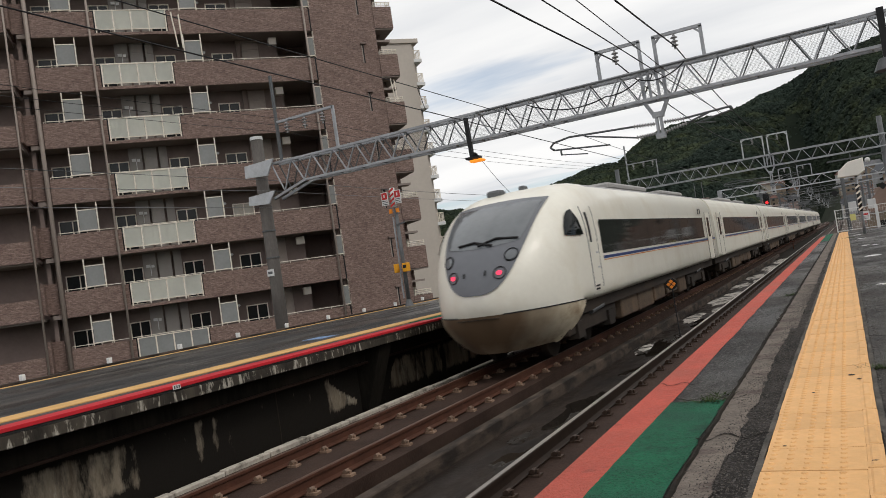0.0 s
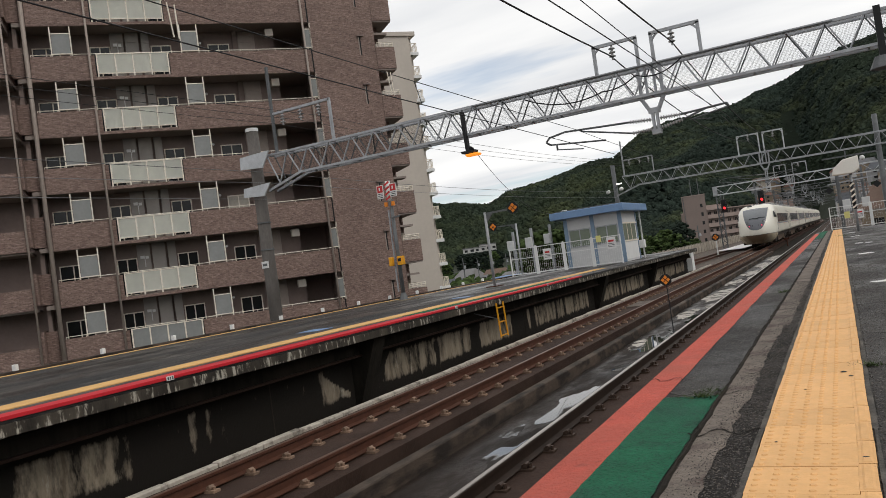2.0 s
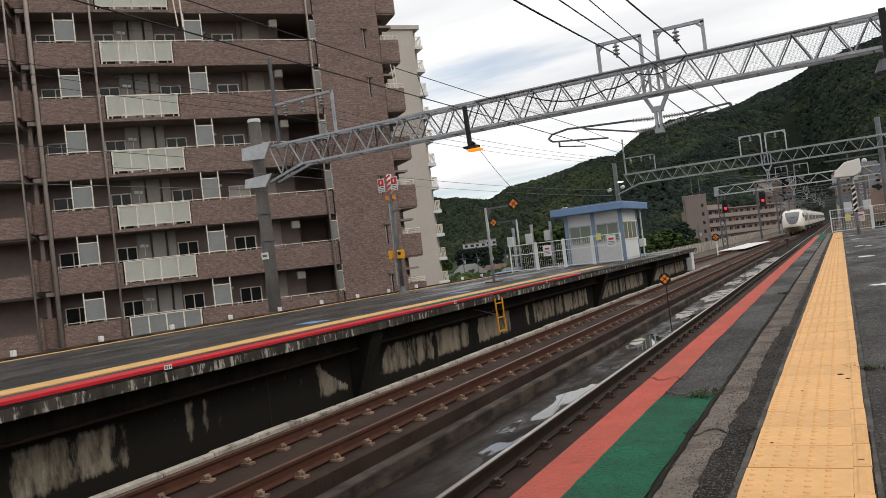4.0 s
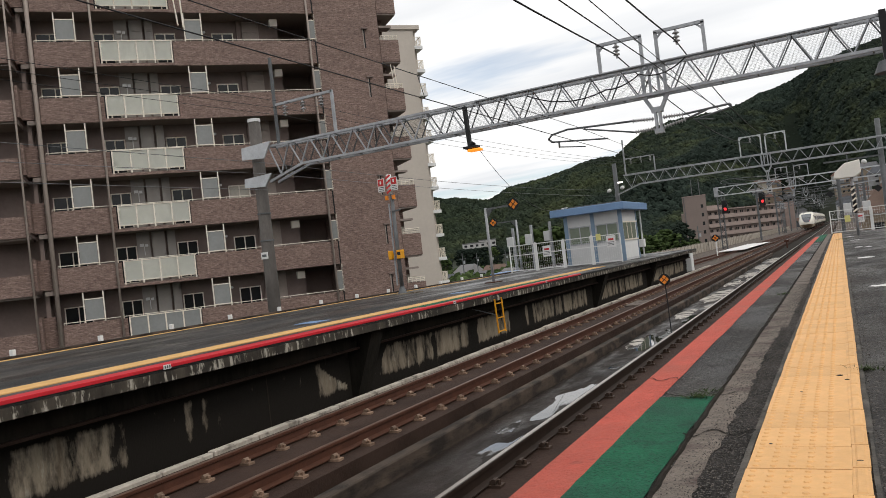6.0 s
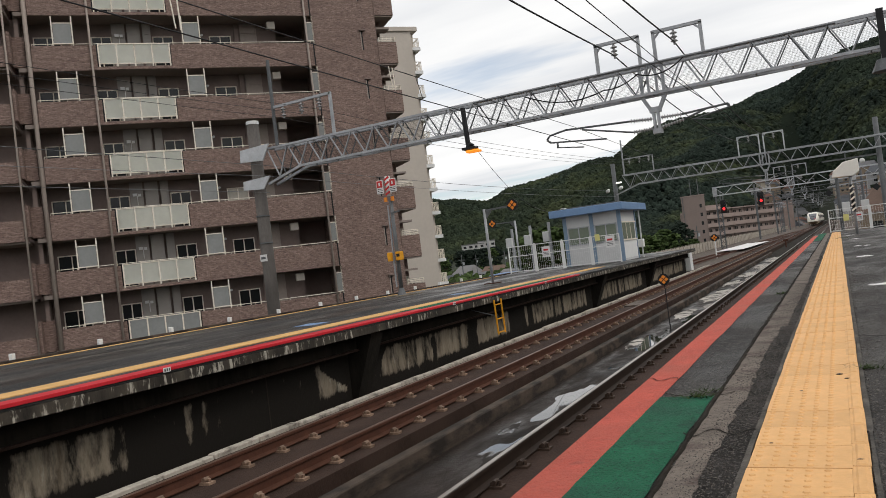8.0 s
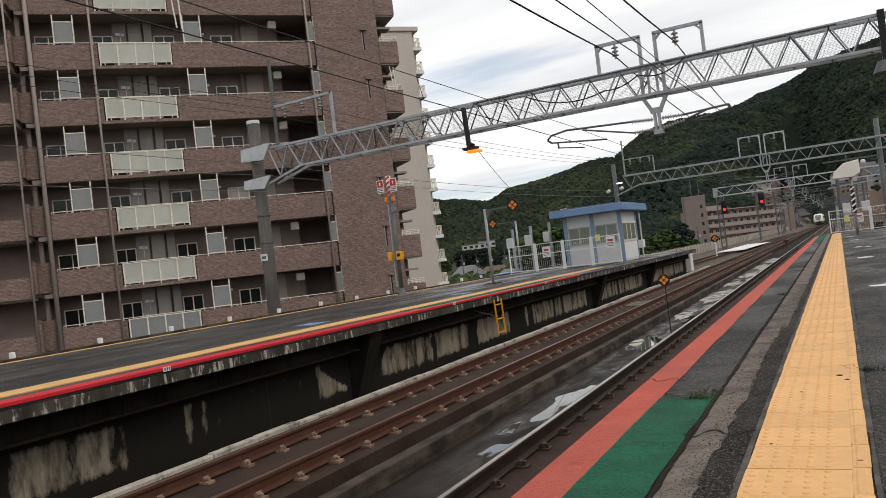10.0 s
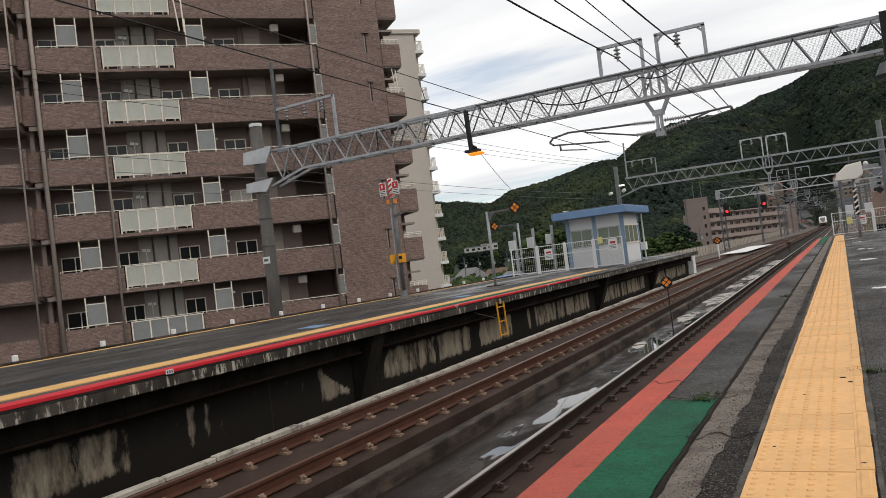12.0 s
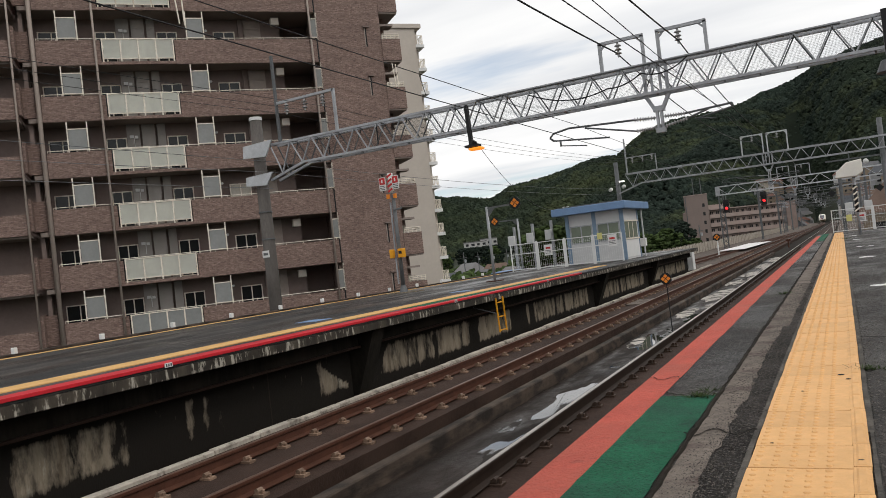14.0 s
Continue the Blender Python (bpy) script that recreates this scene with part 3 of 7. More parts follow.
# ---- platforms ----
def build_near_platform():
    bm = B(-1.17, 9.0, -9, 46.9, -1.25, 0.0)
    box(bm, -1.05, 9.0, -9, 46.9, -5.2, -1.25)
    near = structure("platform_near", bm, ASPHALT, "dark worn asphalt station platform", "platform")
    lays = (("red_edge_band", -1.176, -0.985, -9, 42.5, RED_PAINT, "faded red painted edge band"),
            ("green_patch", -0.984, -0.70, -9, 4.36, GREEN_PAINT, "green painted patch with worn edge"),
            ("green_patch", -0.984, -0.66, 33.5, 46.5, GREEN_PAINT, "green painted patch with worn edge"),
            ("worn_strip", -0.668, -0.54, -9, 7.2, PALE_STRIP, "pale worn concrete strip"),
            ("worn_strip", -0.665, -0.41, -9, 7.2, ASPHALT2, "crumbled gravelly asphalt strip"),
            ("worn_strip", -0.66, -0.49, 7.2, 46.8, PALE_STRIP, "pale worn concrete strip"),
            ("worn_strip", -0.492, -0.41, 7.2, 46.8, ASPHALT2, "crumbled gravelly asphalt strip"))
    for n, x0, x1, y0, y1, m, lab in lays:
        b = bmesh.new()
        zl = {"red_edge_band": 0.004, "green_patch": 0.006, "worn_strip": 0.003}[n] + (0.0025 if m is PALE_STRIP else 0)
        rng = random.Random(len(n) + int(y1))
        k = max(2, int((y1 - y0) / (0.09 if m in (PALE_STRIP, GREEN_PAINT) else 0.3)))
        left, right = [], []
        for i in range(k + 1):
            y = y0 + (y1 - y0) * i / k
            j = 0 if n == "red_edge_band" else 0.004
            left.append(b.verts.new((x0 + (rng.uniform(-j, 0) if j else 0), y, zl)))
            right.append(b.verts.new((x1 + rng.uniform(-0.01, 0.01) * (1.6 if m is PALE_STRIP else 0.6), y + rng.uniform(-0.02, 0.02) * (0 < i < k), zl)))
        for i in range(k):
            b.faces.new((left[i], right[i], right[i + 1], left[i + 1]))
        if n == "red_edge_band":
            low = [b.verts.new((x0, v.co.y, -0.012)) for v in left]
            for i in range(k):
                b.faces.new((left[i], left[i + 1], low[i + 1], low[i]))
        part(n, b, m, near, lab)
    # tactile paving, one piece each
    b = B(-0.4, -0.058, 0.002, 0.298, 0.0, 0.014)
    for i in range(5):
        for j in range(5):
            tube(b, (-0.372 + 0.06 * i, 0.03 + 0.06 * j, 0.013), (-0.372 + 0.06 * i, 0.03 + 0.06 * j, 0.0185), 0.014, 6, 0.009)
    first = part("tactile_tile", b, YELLOW_TILE, near)
    first.matrix_basis = pose(0, 1.5, 0)
    b = B(-0.0575, 0.0, 0.002, 0.298, 0.0, 0.0138)
    v0 = [b.verts.new(p) for p in ((-0.048, 0.01, 0.0135), (-0.01, 0.01, 0.0135), (-0.01, 0.29, 0.0135), (-0.048, 0.29, 0.0135))]
    v1 = [b.verts.new(p) for p in ((-0.04, 0.02, 0.0175), (-0.018, 0.02, 0.0175), (-0.018, 0.28, 0.0175), (-0.04, 0.28, 0.0175))]
    b.faces.new(v1)
    for q in range(4):
        b.faces.new((v0[q], v0[(q + 1) % 4], v1[(q + 1) % 4], v1[q]))
    line = part("guide_tile", b, YELLOW_TILE, near)
    line.matrix_basis = pose(0, 1.53, 0)
    rng = random.Random(2)
    for i in [k for k in range(-7, 148) if k]:
        m = pose(rng.uniform(-0.002, 0.002), 1.5 + 0.3 * i, rng.uniform(-0.001, 0.002), 0, 0, rng.uniform(-0.25, 0.25))
        share("tactile_tile", first, near, m)
        share("guide_tile", line, near, m @ pose(0, 0.03, 0))
    b = bmesh.new()
    rng = random.Random(4)
    for x0 in (-0.425, 0.003):
        for i in range(130):
            y = -1 + 0.35 * i
            box(b, x0 + 0.006 - rng.uniform(0, 0.01), x0 + 0.018 + rng.uniform(0, 0.006), y, y + 0.349, 0.0, 0.0075)
    part("mortar_edging", b, MORTAR, near, "dark mortar fillet beside the tactile tiles")
    # bead of old bitumen along the joint
    b = bmesh.new()
    rng = random.Random(41)
    prev = None
    for i in range(420):
        y = 1.5 + 0.1 * i
        c, w, h = -0.682 + rng.uniform(-0.006, 0.006), 0.016 * rng.uniform(0.4, 1.2), 0.01 * rng.uniform(0.4, 1.1)
        cur = [b.verts.new(q) for q in ((c - w, y, 0.002), (c - w * 0.4, y, 0.006 + h), (c + w * 0.4, y, 0.006 + h), (c + w, y, 0.002))]
        if prev:
            for j in range(3):
                b.faces.new((prev[j], prev[j + 1], cur[j + 1], cur[j]))
        prev = cur
    part("bitumen_bead", b, BLACK_WALL, near, "uneven black bitumen bead along the joint")
    for x0, x1, yc, w, seed in ((-1.17, -0.92, 4.9, 0.012, 1), (-0.98, -0.6, 4.42, 0.016, 2), (-0.72, -0.42, 3.55, 0.012, 3), (-0.7, -0.43, 5.6, 0.01, 4), (0.02, 2.4, 8.3, 0.014, 5),
                                (0.02, 2.6, 14.6, 0.016, 6), (-0.98, -0.45, 12.4, 0.014, 7), (0.02, 3.0, 24.0, 0.02, 8), (0.02, 1.8, 6.3, 0.012, 9), (0.02, 2.2, 11.6, 0.02, 10), (0.02, 2.6, 19.0, 0.025, 11), (-0.72, -0.43, 9.1, 0.02, 12), (-0.72, -0.43, 15.5, 0.03, 13), (-0.72, -0.43, 21.0, 0.03, 14)):
        rng = random.Random(seed)
        b = bmesh.new()
        n = 16
        prev = None
        for i in range(n + 1):
            x, y = x0 + (x1 - x0) * i / n, yc + rng.uniform(-0.02, 0.02) + 0.05 * math.sin(i * 0.7 + seed)
            h = w * rng.uniform(0.3, 1.0)
            cur = (b.verts.new((x, y - h, 0.0085)), b.verts.new((x, y + h, 0.0085)))
            if prev:
                b.faces.new((prev[0], cur[0], cur[1], prev[1]))
            prev = cur
        part("crack", b, BLACK_WALL, near, "dark crack across the platform surface")
    # loose grit on the crumbling strips
    rng = np.random.default_rng(8)
    n = 9000
    y = 2.0 + 10.0 * rng.random(n) ** 1.6
    pts = np.stack([-0.55 + 0.125 * np.clip(rng.normal(0.25, 0.6, n), -1, 1), y, np.full(n, 0.006)], 1)
    clumps("grit", pts, rng.uniform(0.0015, 0.0042, n) * (0.7 + 0.06 * y), GRIT, "loose grey grit on the worn platform strip", "grit", 4, 0.7, 0.3)
    n = 7000
    y = 2.4 + 12.0 * rng.random(n) ** 1.7
    pts = np.stack([0.03 + 0.9 * rng.random(n) ** 1.8, y, np.full(n, 0.001)], 1)
    clumps("grit", pts, rng.uniform(0.002, 0.005, n) * (0.6 + 0.06 * y), GRIT, "loose grey grit on the platform asphalt", "grit", 6, 0.6, 0.3)
    return near


def build_far_platform():
    e = -7.53
    bm = B(-14.3, e, -14, 47, -0.05, 0.0)
    far = structure("platform_far", bm, ASPHALT_FAR, "dark asphalt station platform across the tracks", "platform")
    b = B(e - 0.75, e, -14, 47, -0.19, -0.054)
    part("nosing", b, STREAKED, far, "concrete platform nosing with white streaks", bevel=0.01)
    for y0, y1, w in ((-14, 14.0, 0.3), (14.0, 24.3, 0.17)):
        part("red_edge", B(e - w, e + 0.012, y0, y1, -0.02, 0.022), RED_FAR, far, "crimson painted platform edge", bevel=0.004)
    b = B(e - 1.2, e - 0.72, -14, 30.0, 0.0, 0.012)
    part("yellow_line", b, YELLOW_LINE, far, "yellow tactile line")
    b = B(e - 0.7, e - 0.19, 14.0, 24.3, 0.0, 0.006)
    part("green_patch", b, GREEN_PAINT, far, "green painted strip")
    for y0 in (12.35, 19.1):
        part("blue_patch", B(-9.7, -9.2, y0, y0 + 0.55, 0.0, 0.006), BLUE_ROOF, far, "pale blue painted mark on the asphalt")
    # beam and wall below are coloured for the shade under the nosing
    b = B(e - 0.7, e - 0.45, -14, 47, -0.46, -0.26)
    part("ledger_beam", b, BLACK_WALL, far, "edge beam coloured near black for shade under the nosing")
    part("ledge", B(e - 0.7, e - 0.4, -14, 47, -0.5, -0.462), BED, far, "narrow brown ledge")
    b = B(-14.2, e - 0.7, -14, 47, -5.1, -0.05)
    part("retaining_wall", b, BLACK_WALL, far, "platform wall, near black with soot and painted shade")
    # pale panels, dark gaps and buttresses in the wall below the edge
    rng = random.Random(11)
    spans = ((-3, 1.0, 0, 0), (5.3, 6.9, 0, 0), (7.88, 8.0, 0, 0), (8.2, 8.25, 0, 0), (10.9, 11.75, 0, 0.75), (12.85, 15.15, 0.32, 0), (15.3, 17.0, 0, 0), (17.5, 19.65, 0.1, 0),
             (20.9, 21.1, 0, 0), (21.5, 23.3, 0, 0), (23.5, 24.1, 0, 0), (24.3, 26.9, 0, 0), (28.2, 31.2, 0.2, 0), (31.5, 32.3, 0, 0), (32.5, 35.6, 0, 0), (37, 40.2, 0, 0), (40.6, 43.2, 0, 0), (43.5, 46, 0, 0))

    def bare(y, z):
        """How far pale concrete shows through the soot and painted shade here."""
        h = min(1.0, max(0.0, (z + 1.13) / 0.45))
        best = 0.0
        for y0, y1, lean0, lean1 in spans:
            if y0 - 0.4 < y < y1 + 0.4:
                d = min(y - y0 - lean0 * h, y1 - lean1 * h - y) / 0.09 + 0.9 * noise.noise(Vector((y * 5, z * 4, 1)))
                best = max(best, smooth01(0.5 + d))
        # top and foot stay black: shade of the recess put into the colour
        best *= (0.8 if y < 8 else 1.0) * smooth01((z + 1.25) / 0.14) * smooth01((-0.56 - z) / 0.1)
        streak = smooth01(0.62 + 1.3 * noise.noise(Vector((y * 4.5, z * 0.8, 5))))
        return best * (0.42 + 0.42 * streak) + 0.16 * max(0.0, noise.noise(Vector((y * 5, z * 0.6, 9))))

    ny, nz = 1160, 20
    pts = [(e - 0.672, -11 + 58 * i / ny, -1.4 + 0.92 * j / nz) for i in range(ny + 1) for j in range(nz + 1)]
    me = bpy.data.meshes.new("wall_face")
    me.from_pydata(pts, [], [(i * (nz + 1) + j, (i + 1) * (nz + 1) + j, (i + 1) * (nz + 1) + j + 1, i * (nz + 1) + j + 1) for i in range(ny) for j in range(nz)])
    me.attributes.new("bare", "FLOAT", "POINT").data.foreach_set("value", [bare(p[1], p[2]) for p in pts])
    me.materials.append(SOOT_SHADE)
    face = tagged(new("wall_face", me), "concrete wall face, dark with soot and painted shade, with pale patches")
    face.parent = far
    for y in (9.6, 20.6, 25.5):
        part("construction_joint", B(e - 0.674, e - 0.668, y, y + 0.02, -1.4, -0.5), BLACK_WALL, far)
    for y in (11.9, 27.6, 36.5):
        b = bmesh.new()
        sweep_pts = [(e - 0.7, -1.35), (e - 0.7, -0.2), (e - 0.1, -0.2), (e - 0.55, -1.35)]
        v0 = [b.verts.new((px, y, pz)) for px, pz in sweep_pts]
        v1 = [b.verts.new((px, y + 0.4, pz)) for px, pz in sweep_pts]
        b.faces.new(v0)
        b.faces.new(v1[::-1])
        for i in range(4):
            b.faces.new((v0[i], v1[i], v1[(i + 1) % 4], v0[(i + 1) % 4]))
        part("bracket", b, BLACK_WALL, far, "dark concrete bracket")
    b = bmesh.new()
    y = -14.0
    while y < 47:
        L_ = rng.uniform(0.75, 1.1)
        z = -1.03 + rng.uniform(-0.012, 0.012)
        part("kerb_stone", box(bmesh.new(), -6.97 + rng.uniform(-0.015, 0.015), -6.85, y, y + L_ - 0.015, -1.4, z), CURB_WHITE, far, bevel=0.012)
        y += L_
    # raised back kerb, its yellow line and the white reflectors on it
    b = B(-14.4, -14.15, -14, 47, -0.3, 0.05)
    part("back_kerb", b, KERB_BROWN, far, "low stained kerb at the back of the platform")
    b = B(-14.1, -13.9, -14, 33, 0.0, 0.008)
    part("back_line", b, YELLOW_LINE, far, "thin yellow line")
    ref = part("reflector", B(-0.05, 0.05, -0.04, 0.04, 0.0, 0.12), WHITE, far, "small white reflector block", bevel=0.01)
    ref.matrix_basis = pose(-14.27, 5.6, 0.05)
    for i in range(1, 14):
        share("reflector", ref, far, pose(-14.27, 5.6 + 2.0 * i, 0.05, 0, 0, 6 * (i % 3) - 6))
    return far


near_platform = build_near_platform()
far_platform = build_far_platform()

# ---- railway ----
RAIL_PROFILE = [(-0.0635, -0.153), (0.0635, -0.153), (0.0635, -0.142), (0.012, -0.122), (0.009, -0.045), (0.0325, -0.036), (0.0325, -0.006), (-0.0325, -0.006),
                (-0.0325, -0.036), (-0.009, -0.045), (-0.012, -0.122), (-0.0635, -0.142)]
HEAD_PROFILE = [(-0.021, -0.006), (0.021, -0.006), (0.019, -0.001), (0.014, 0.0), (-0.014, 0.0), (-0.019, -0.001)]


def build_railway():
    bed = structure("trackbed_far", sweep(bmesh.new(), [(-1.2, -0.45), (-1.2, -0.17), (0.86, -0.17), (0.86, -0.45)], spine(TRACK, RAIL_Z, -14, 560)), BED,
                    "rust-brown concrete track slab", "trackbed")
    box_near = [(-0.68, -0.45), (-0.68, -0.17), (1.4, -0.17), (1.4, -0.45)]
    bed2 = structure("trackbed_near", sweep(bmesh.new(), box_near, spine(NEAR, RAIL_Z, -14, 560)), BED, "wet dark concrete track slab", "trackbed")
    structure("trackbed_floor", sweep(bmesh.new(), [(-3.8, -4.4), (-2.4, -0.42), (4.4, -0.42), (4.4, -4.4)], spine(-5.2, RAIL_Z, -14, 560)), BLACK_WALL,
              "dark concrete floor between the tracks", "trackbed")
    # kerb that holds back the water between the tracks
    k = structure("drain_kerb", sweep(bmesh.new(), [(-0.06, -0.46), (-0.06, -0.24), (-0.05, -0.225), (0.07, -0.23), (0.085, -0.245), (0.1, -0.46)], spine(-4.55, RAIL_Z, -14, 60)), KERB_BROWN,
                  "stained concrete drain kerb between the tracks", "kerb")
    for t, xs, heads in ((TRACK, (-0.5335, 0.5335), RAIL_HEAD_BROWN), (NEAR, (-0.5335, 0.5335), RAIL_HEAD)):
        for dx in xs:
            r = thing("rail", "worn steel rail on a concrete slab", "rail", group="rails", kind="structure")
            k = 1.12 if t == NEAR else 1.0
            part("rail_web", sweep(bmesh.new(), [(px * k, pz) for px, pz in RAIL_PROFILE], spine(t + dx, RAIL_Z, -14, 560)), RAIL_DARK if t == NEAR else RAIL_RUST, r)
            part("rail_head", sweep(bmesh.new(), [(px * k, pz) for px, pz in HEAD_PROFILE], spine(t + dx, RAIL_Z, -14, 560)), heads, r, "polished running surface" if heads is RAIL_HEAD else "")
    # rail clips
    b = B(-0.07, 0.07, -0.05, 0.05, -0.005, 0.022)
    tube(b, (-0.015, -0.036, 0.045), (-0.015, 0.036, 0.045), 0.026, 8)
    box(b, -0.05, 0.01, -0.03, 0.03, 0.02, 0.05)
    tube(b, (0.035, 0, 0.02), (0.035, 0, 0.055), 0.018, 6)
    clip = part("rail_clip", b, CLIP, bed, "rusty rail fastening")
    clip.matrix_basis = pose(TRACK - 0.4, -2, RAIL_Z - 0.165)
    for i in range(1, 105):
        y = -2 + 0.62 * i
        share("rail_clip", clip, bed, pose(TRACK - 0.41, y, RAIL_Z - 0.165 + drop(y)))
    b = B(-0.07, 0.06, -0.055, 0.055, -0.005, 0.016)
    box(b, -0.05, 0.0, -0.03, 0.03, 0.014, 0.05)
    tube(b, (-0.01, -0.04, 0.045), (-0.01, 0.04, 0.045), 0.024, 8)
    tube(b, (0.03, 0, 0.01), (0.03, 0, 0.06), 0.017, 6)
    near_clip = part("rail_clip", b, CLIP_DARK, bed2, "dark greasy rail fastening")
    near_clip.matrix_basis = pose(NEAR - 0.41, -2.52, RAIL_Z - 0.165)
    for i in range(105):
        y = -1.8 + 0.62 * i
        share("rail_clip", clip, bed, pose(TRACK + 0.645, y, RAIL_Z - 0.165 + drop(y)))
        share("rail_clip", near_clip, bed2, pose(NEAR - 0.41, y - 0.1, RAIL_Z - 0.165 + drop(y)))
    # shallow water in the drain
    b = bmesh.new()
    n = 190
    left, right = [], []
    for i in range(n + 1):
        y = -12 + 0.35 * i
        left.append(b.verts.new((-4.44, y, RAIL_Z - 0.412)))
        right.append(b.verts.new((NEAR - 0.66, y, RAIL_Z - 0.412)))
    for i in range(n):
        b.faces.new((left[i], right[i], right[i + 1], left[i + 1]))
    structure("drain_floor", b, DRAIN_FLOOR, "damp dark concrete drain between the tracks", "drain")
    rng = random.Random(19)
    for cx, cy, w, d in ((-3.6, 5.9, 0.6, 1.7), (-3.66, 8.2, 0.62, 1.7), (-4.05, 9.3, 0.3, 0.8), (-3.68, 11.2, 0.8, 3.0), (-3.6, 14.0, 0.6, 1.4), (-3.8, 17.4, 0.95, 3.8), (-3.7, 21.2, 0.7, 2.2), (-3.5, 24.6, 0.4, 2.4)):
        b = bmesh.new()
        n = 72
        out = []
        for i in range(n):
            a = 2 * math.pi * i / n
            k = 0.85 + 0.5 * noise.fractal(Vector((math.cos(a) * 1.1 + cx * 9, math.sin(a) * 1.1 + cy * 3, 0)), 1.1, 2.1, 4)
            out.append(b.verts.new((max(-4.42, min(NEAR - 0.69, cx + w / 2 * math.cos(a) * k)), cy + d / 2 * math.sin(a) * k, RAIL_Z - 0.408)))
        b.faces.new(out)
        tagged(ob_of("rain_puddle", b, WATER), "still rain puddle mirroring the sky beside the rail", "puddle", "rain puddles", "structure")


build_railway()


# ---- the brown apartment block: x runs along its facade, y into the building ----
FLOOR = 2.9


def build_apartment():
    apt = thing("apartment_block", "brown tiled apartment block with long open access balconies", "apartment building", pose(-31.86, 30.52, 0, 0, 0, 48))
    deep = 1.45
    part("blank_wall", B(9.38, 13.2, 0.0, 9, -5, 26), APT_TILE, apt, "windowless brown tiled wall")
    part("core", B(-9.2, 7.5, deep, 9, -5, 26), APT_DARK, apt, "dark recessed walls behind the balconies")
    part("core", B(7.5, 9.38, 2.9, 9, -5, 26), APT_DARK, apt)
    part("end_core", B(13.2, 13.75, 1.0, 9, -5, 26), APT_TILE, apt)
    part("wing_core", B(-22, -9.2, 2.4, 9, -5, 26), PIPE_BROWN, apt)
    for x0, x1, y0 in ((9.2, 9.38, 0.35), (-5.95, -5.75, 0.3)):
        part("pier", B(x0, x1, y0, deep, -5, 26), APT_DARK, apt)
    # one storey, then repeated
    made = {}

    def rep(name, key, bm, material, z, label="", parent=None, **k):
        if key not in made:
            made[key] = part(name, bm() if callable(bm) else bm, material, parent or apt, label, **k)
            made[key].matrix_basis = pose(0, 0, z)
            return made[key]
        return share(name, made[key], parent or apt, pose(0, 0, z))

    rng = random.Random(21)
    for k in range(-2, 9):
        z = -0.1 + FLOOR * k   # parapet top
        rep("floor_slab", "slab", lambda: B(-5.9, 9.36, 0.02, 2.9, -1.33, -1.12), APT_SOFFIT, z, "grey-brown balcony slab")
        rep("parapet", "pl", lambda: B(-5.25, -2.2, -0.02, 0.14, -1.32, 0.0), APT_TILE, z, "brown tiled balcony parapet", bevel=0.01)
        rep("parapet", "pr", lambda: B(1.5, 9.3, -0.02, 0.14, -1.32, 0.0), APT_TILE, z, bevel=0.01)
        rep("parapet", "pe", lambda: B(13.2, 14.36, -0.05, 0.1, -1.3, 0.0), APT_TILE, z, bevel=0.01)
        rep("parapet", "pe2", lambda: B(14.22, 14.36, 0.1, 2.5, -1.3, 0.0), APT_TILE, z)
        rep("floor_slab", "pes", lambda: B(13.2, 14.34, 0.0, 2.5, -1.38, -1.2), APT_SOFFIT, z)
        rep("ledge", "led", lambda: B(13.2, 14.05, 0.1, 0.9, -2.1, -1.98), APT_SOFFIT, z)
        rep("window", "ew", lambda: B(13.25, 13.7, 0.93, 1.0, -1.2, 0.5), CURTAIN_GLASS, z)

        def rails(x0, x1):
            b = bmesh.new()
            if True:
                tube(b, (x0, 0.06, 0.1), (x1, 0.06, 0.1), 0.022, 6)
                n = max(2, int((x1 - x0) / 0.9))
                for i in range(n + 1):
                    x = x0 + (x1 - x0) * i / n
                    tube(b, (x, 0.06, 0.0), (x, 0.06, 0.1), 0.016, 5)
            if x0 > 13:
                for zz in (0.2, 0.3):
                    tube(b, (13.3, 0.02, zz), (14.34, 0.02, zz), 0.022, 6)
                    tube(b, (14.32, 0.02, zz), (14.32, 2.3, zz), 0.022, 6)
                for i in range(5):
                    tube(b, (13.3 + 0.25 * i, 0.02, 0), (13.3 + 0.25 * i, 0.02, 0.3), 0.018, 5)
            return b
        for x0, x1 in ((-5.2, -2.4), (1.5, 9.2), (13.3, 14.3)):
            rep("handrail", "rail%g" % x0, lambda: rails(x0, x1), BEIGE_METAL, z, "beige metal handrail")
        # frosted balustrade in the middle
        rep("balustrade_kerb", "bk", lambda: B(-2.38, 1.5, -0.12, 0.1, -1.32, -1.17), APT_TILE, z)
        bal = rep("balustrade", "bal%d" % k, lambda: frame_bars(), BEIGE_METAL, z, "beige balustrade frame with frosted glass panels")
        for i in range(4):
            fm = FROST if k > 0 else FROST_GREY
            key = "fp%d%s" % (i, fm.name)
            x = -2.1 + 0.88 * i
            if key not in made:
                made[key] = part("frosted_pane", B(x + 0.04, x + 0.84, -0.1, -0.085, -0.98, 0.0), fm, bal, "frosted glass panel")
            else:
                share("frosted_pane", made[key], bal, Matrix())
        # partition screens
        for s, x0, x1 in (("a", -4.2, -3.25), ("b", 2.2, 3.1)):
            fr = rep("partition_screen", "scr%s%d" % (s, k), lambda: screen(x0, x1), BEIGE_METAL, z, "pale-framed partition screen with a grey panel")
            key = "sp" + s
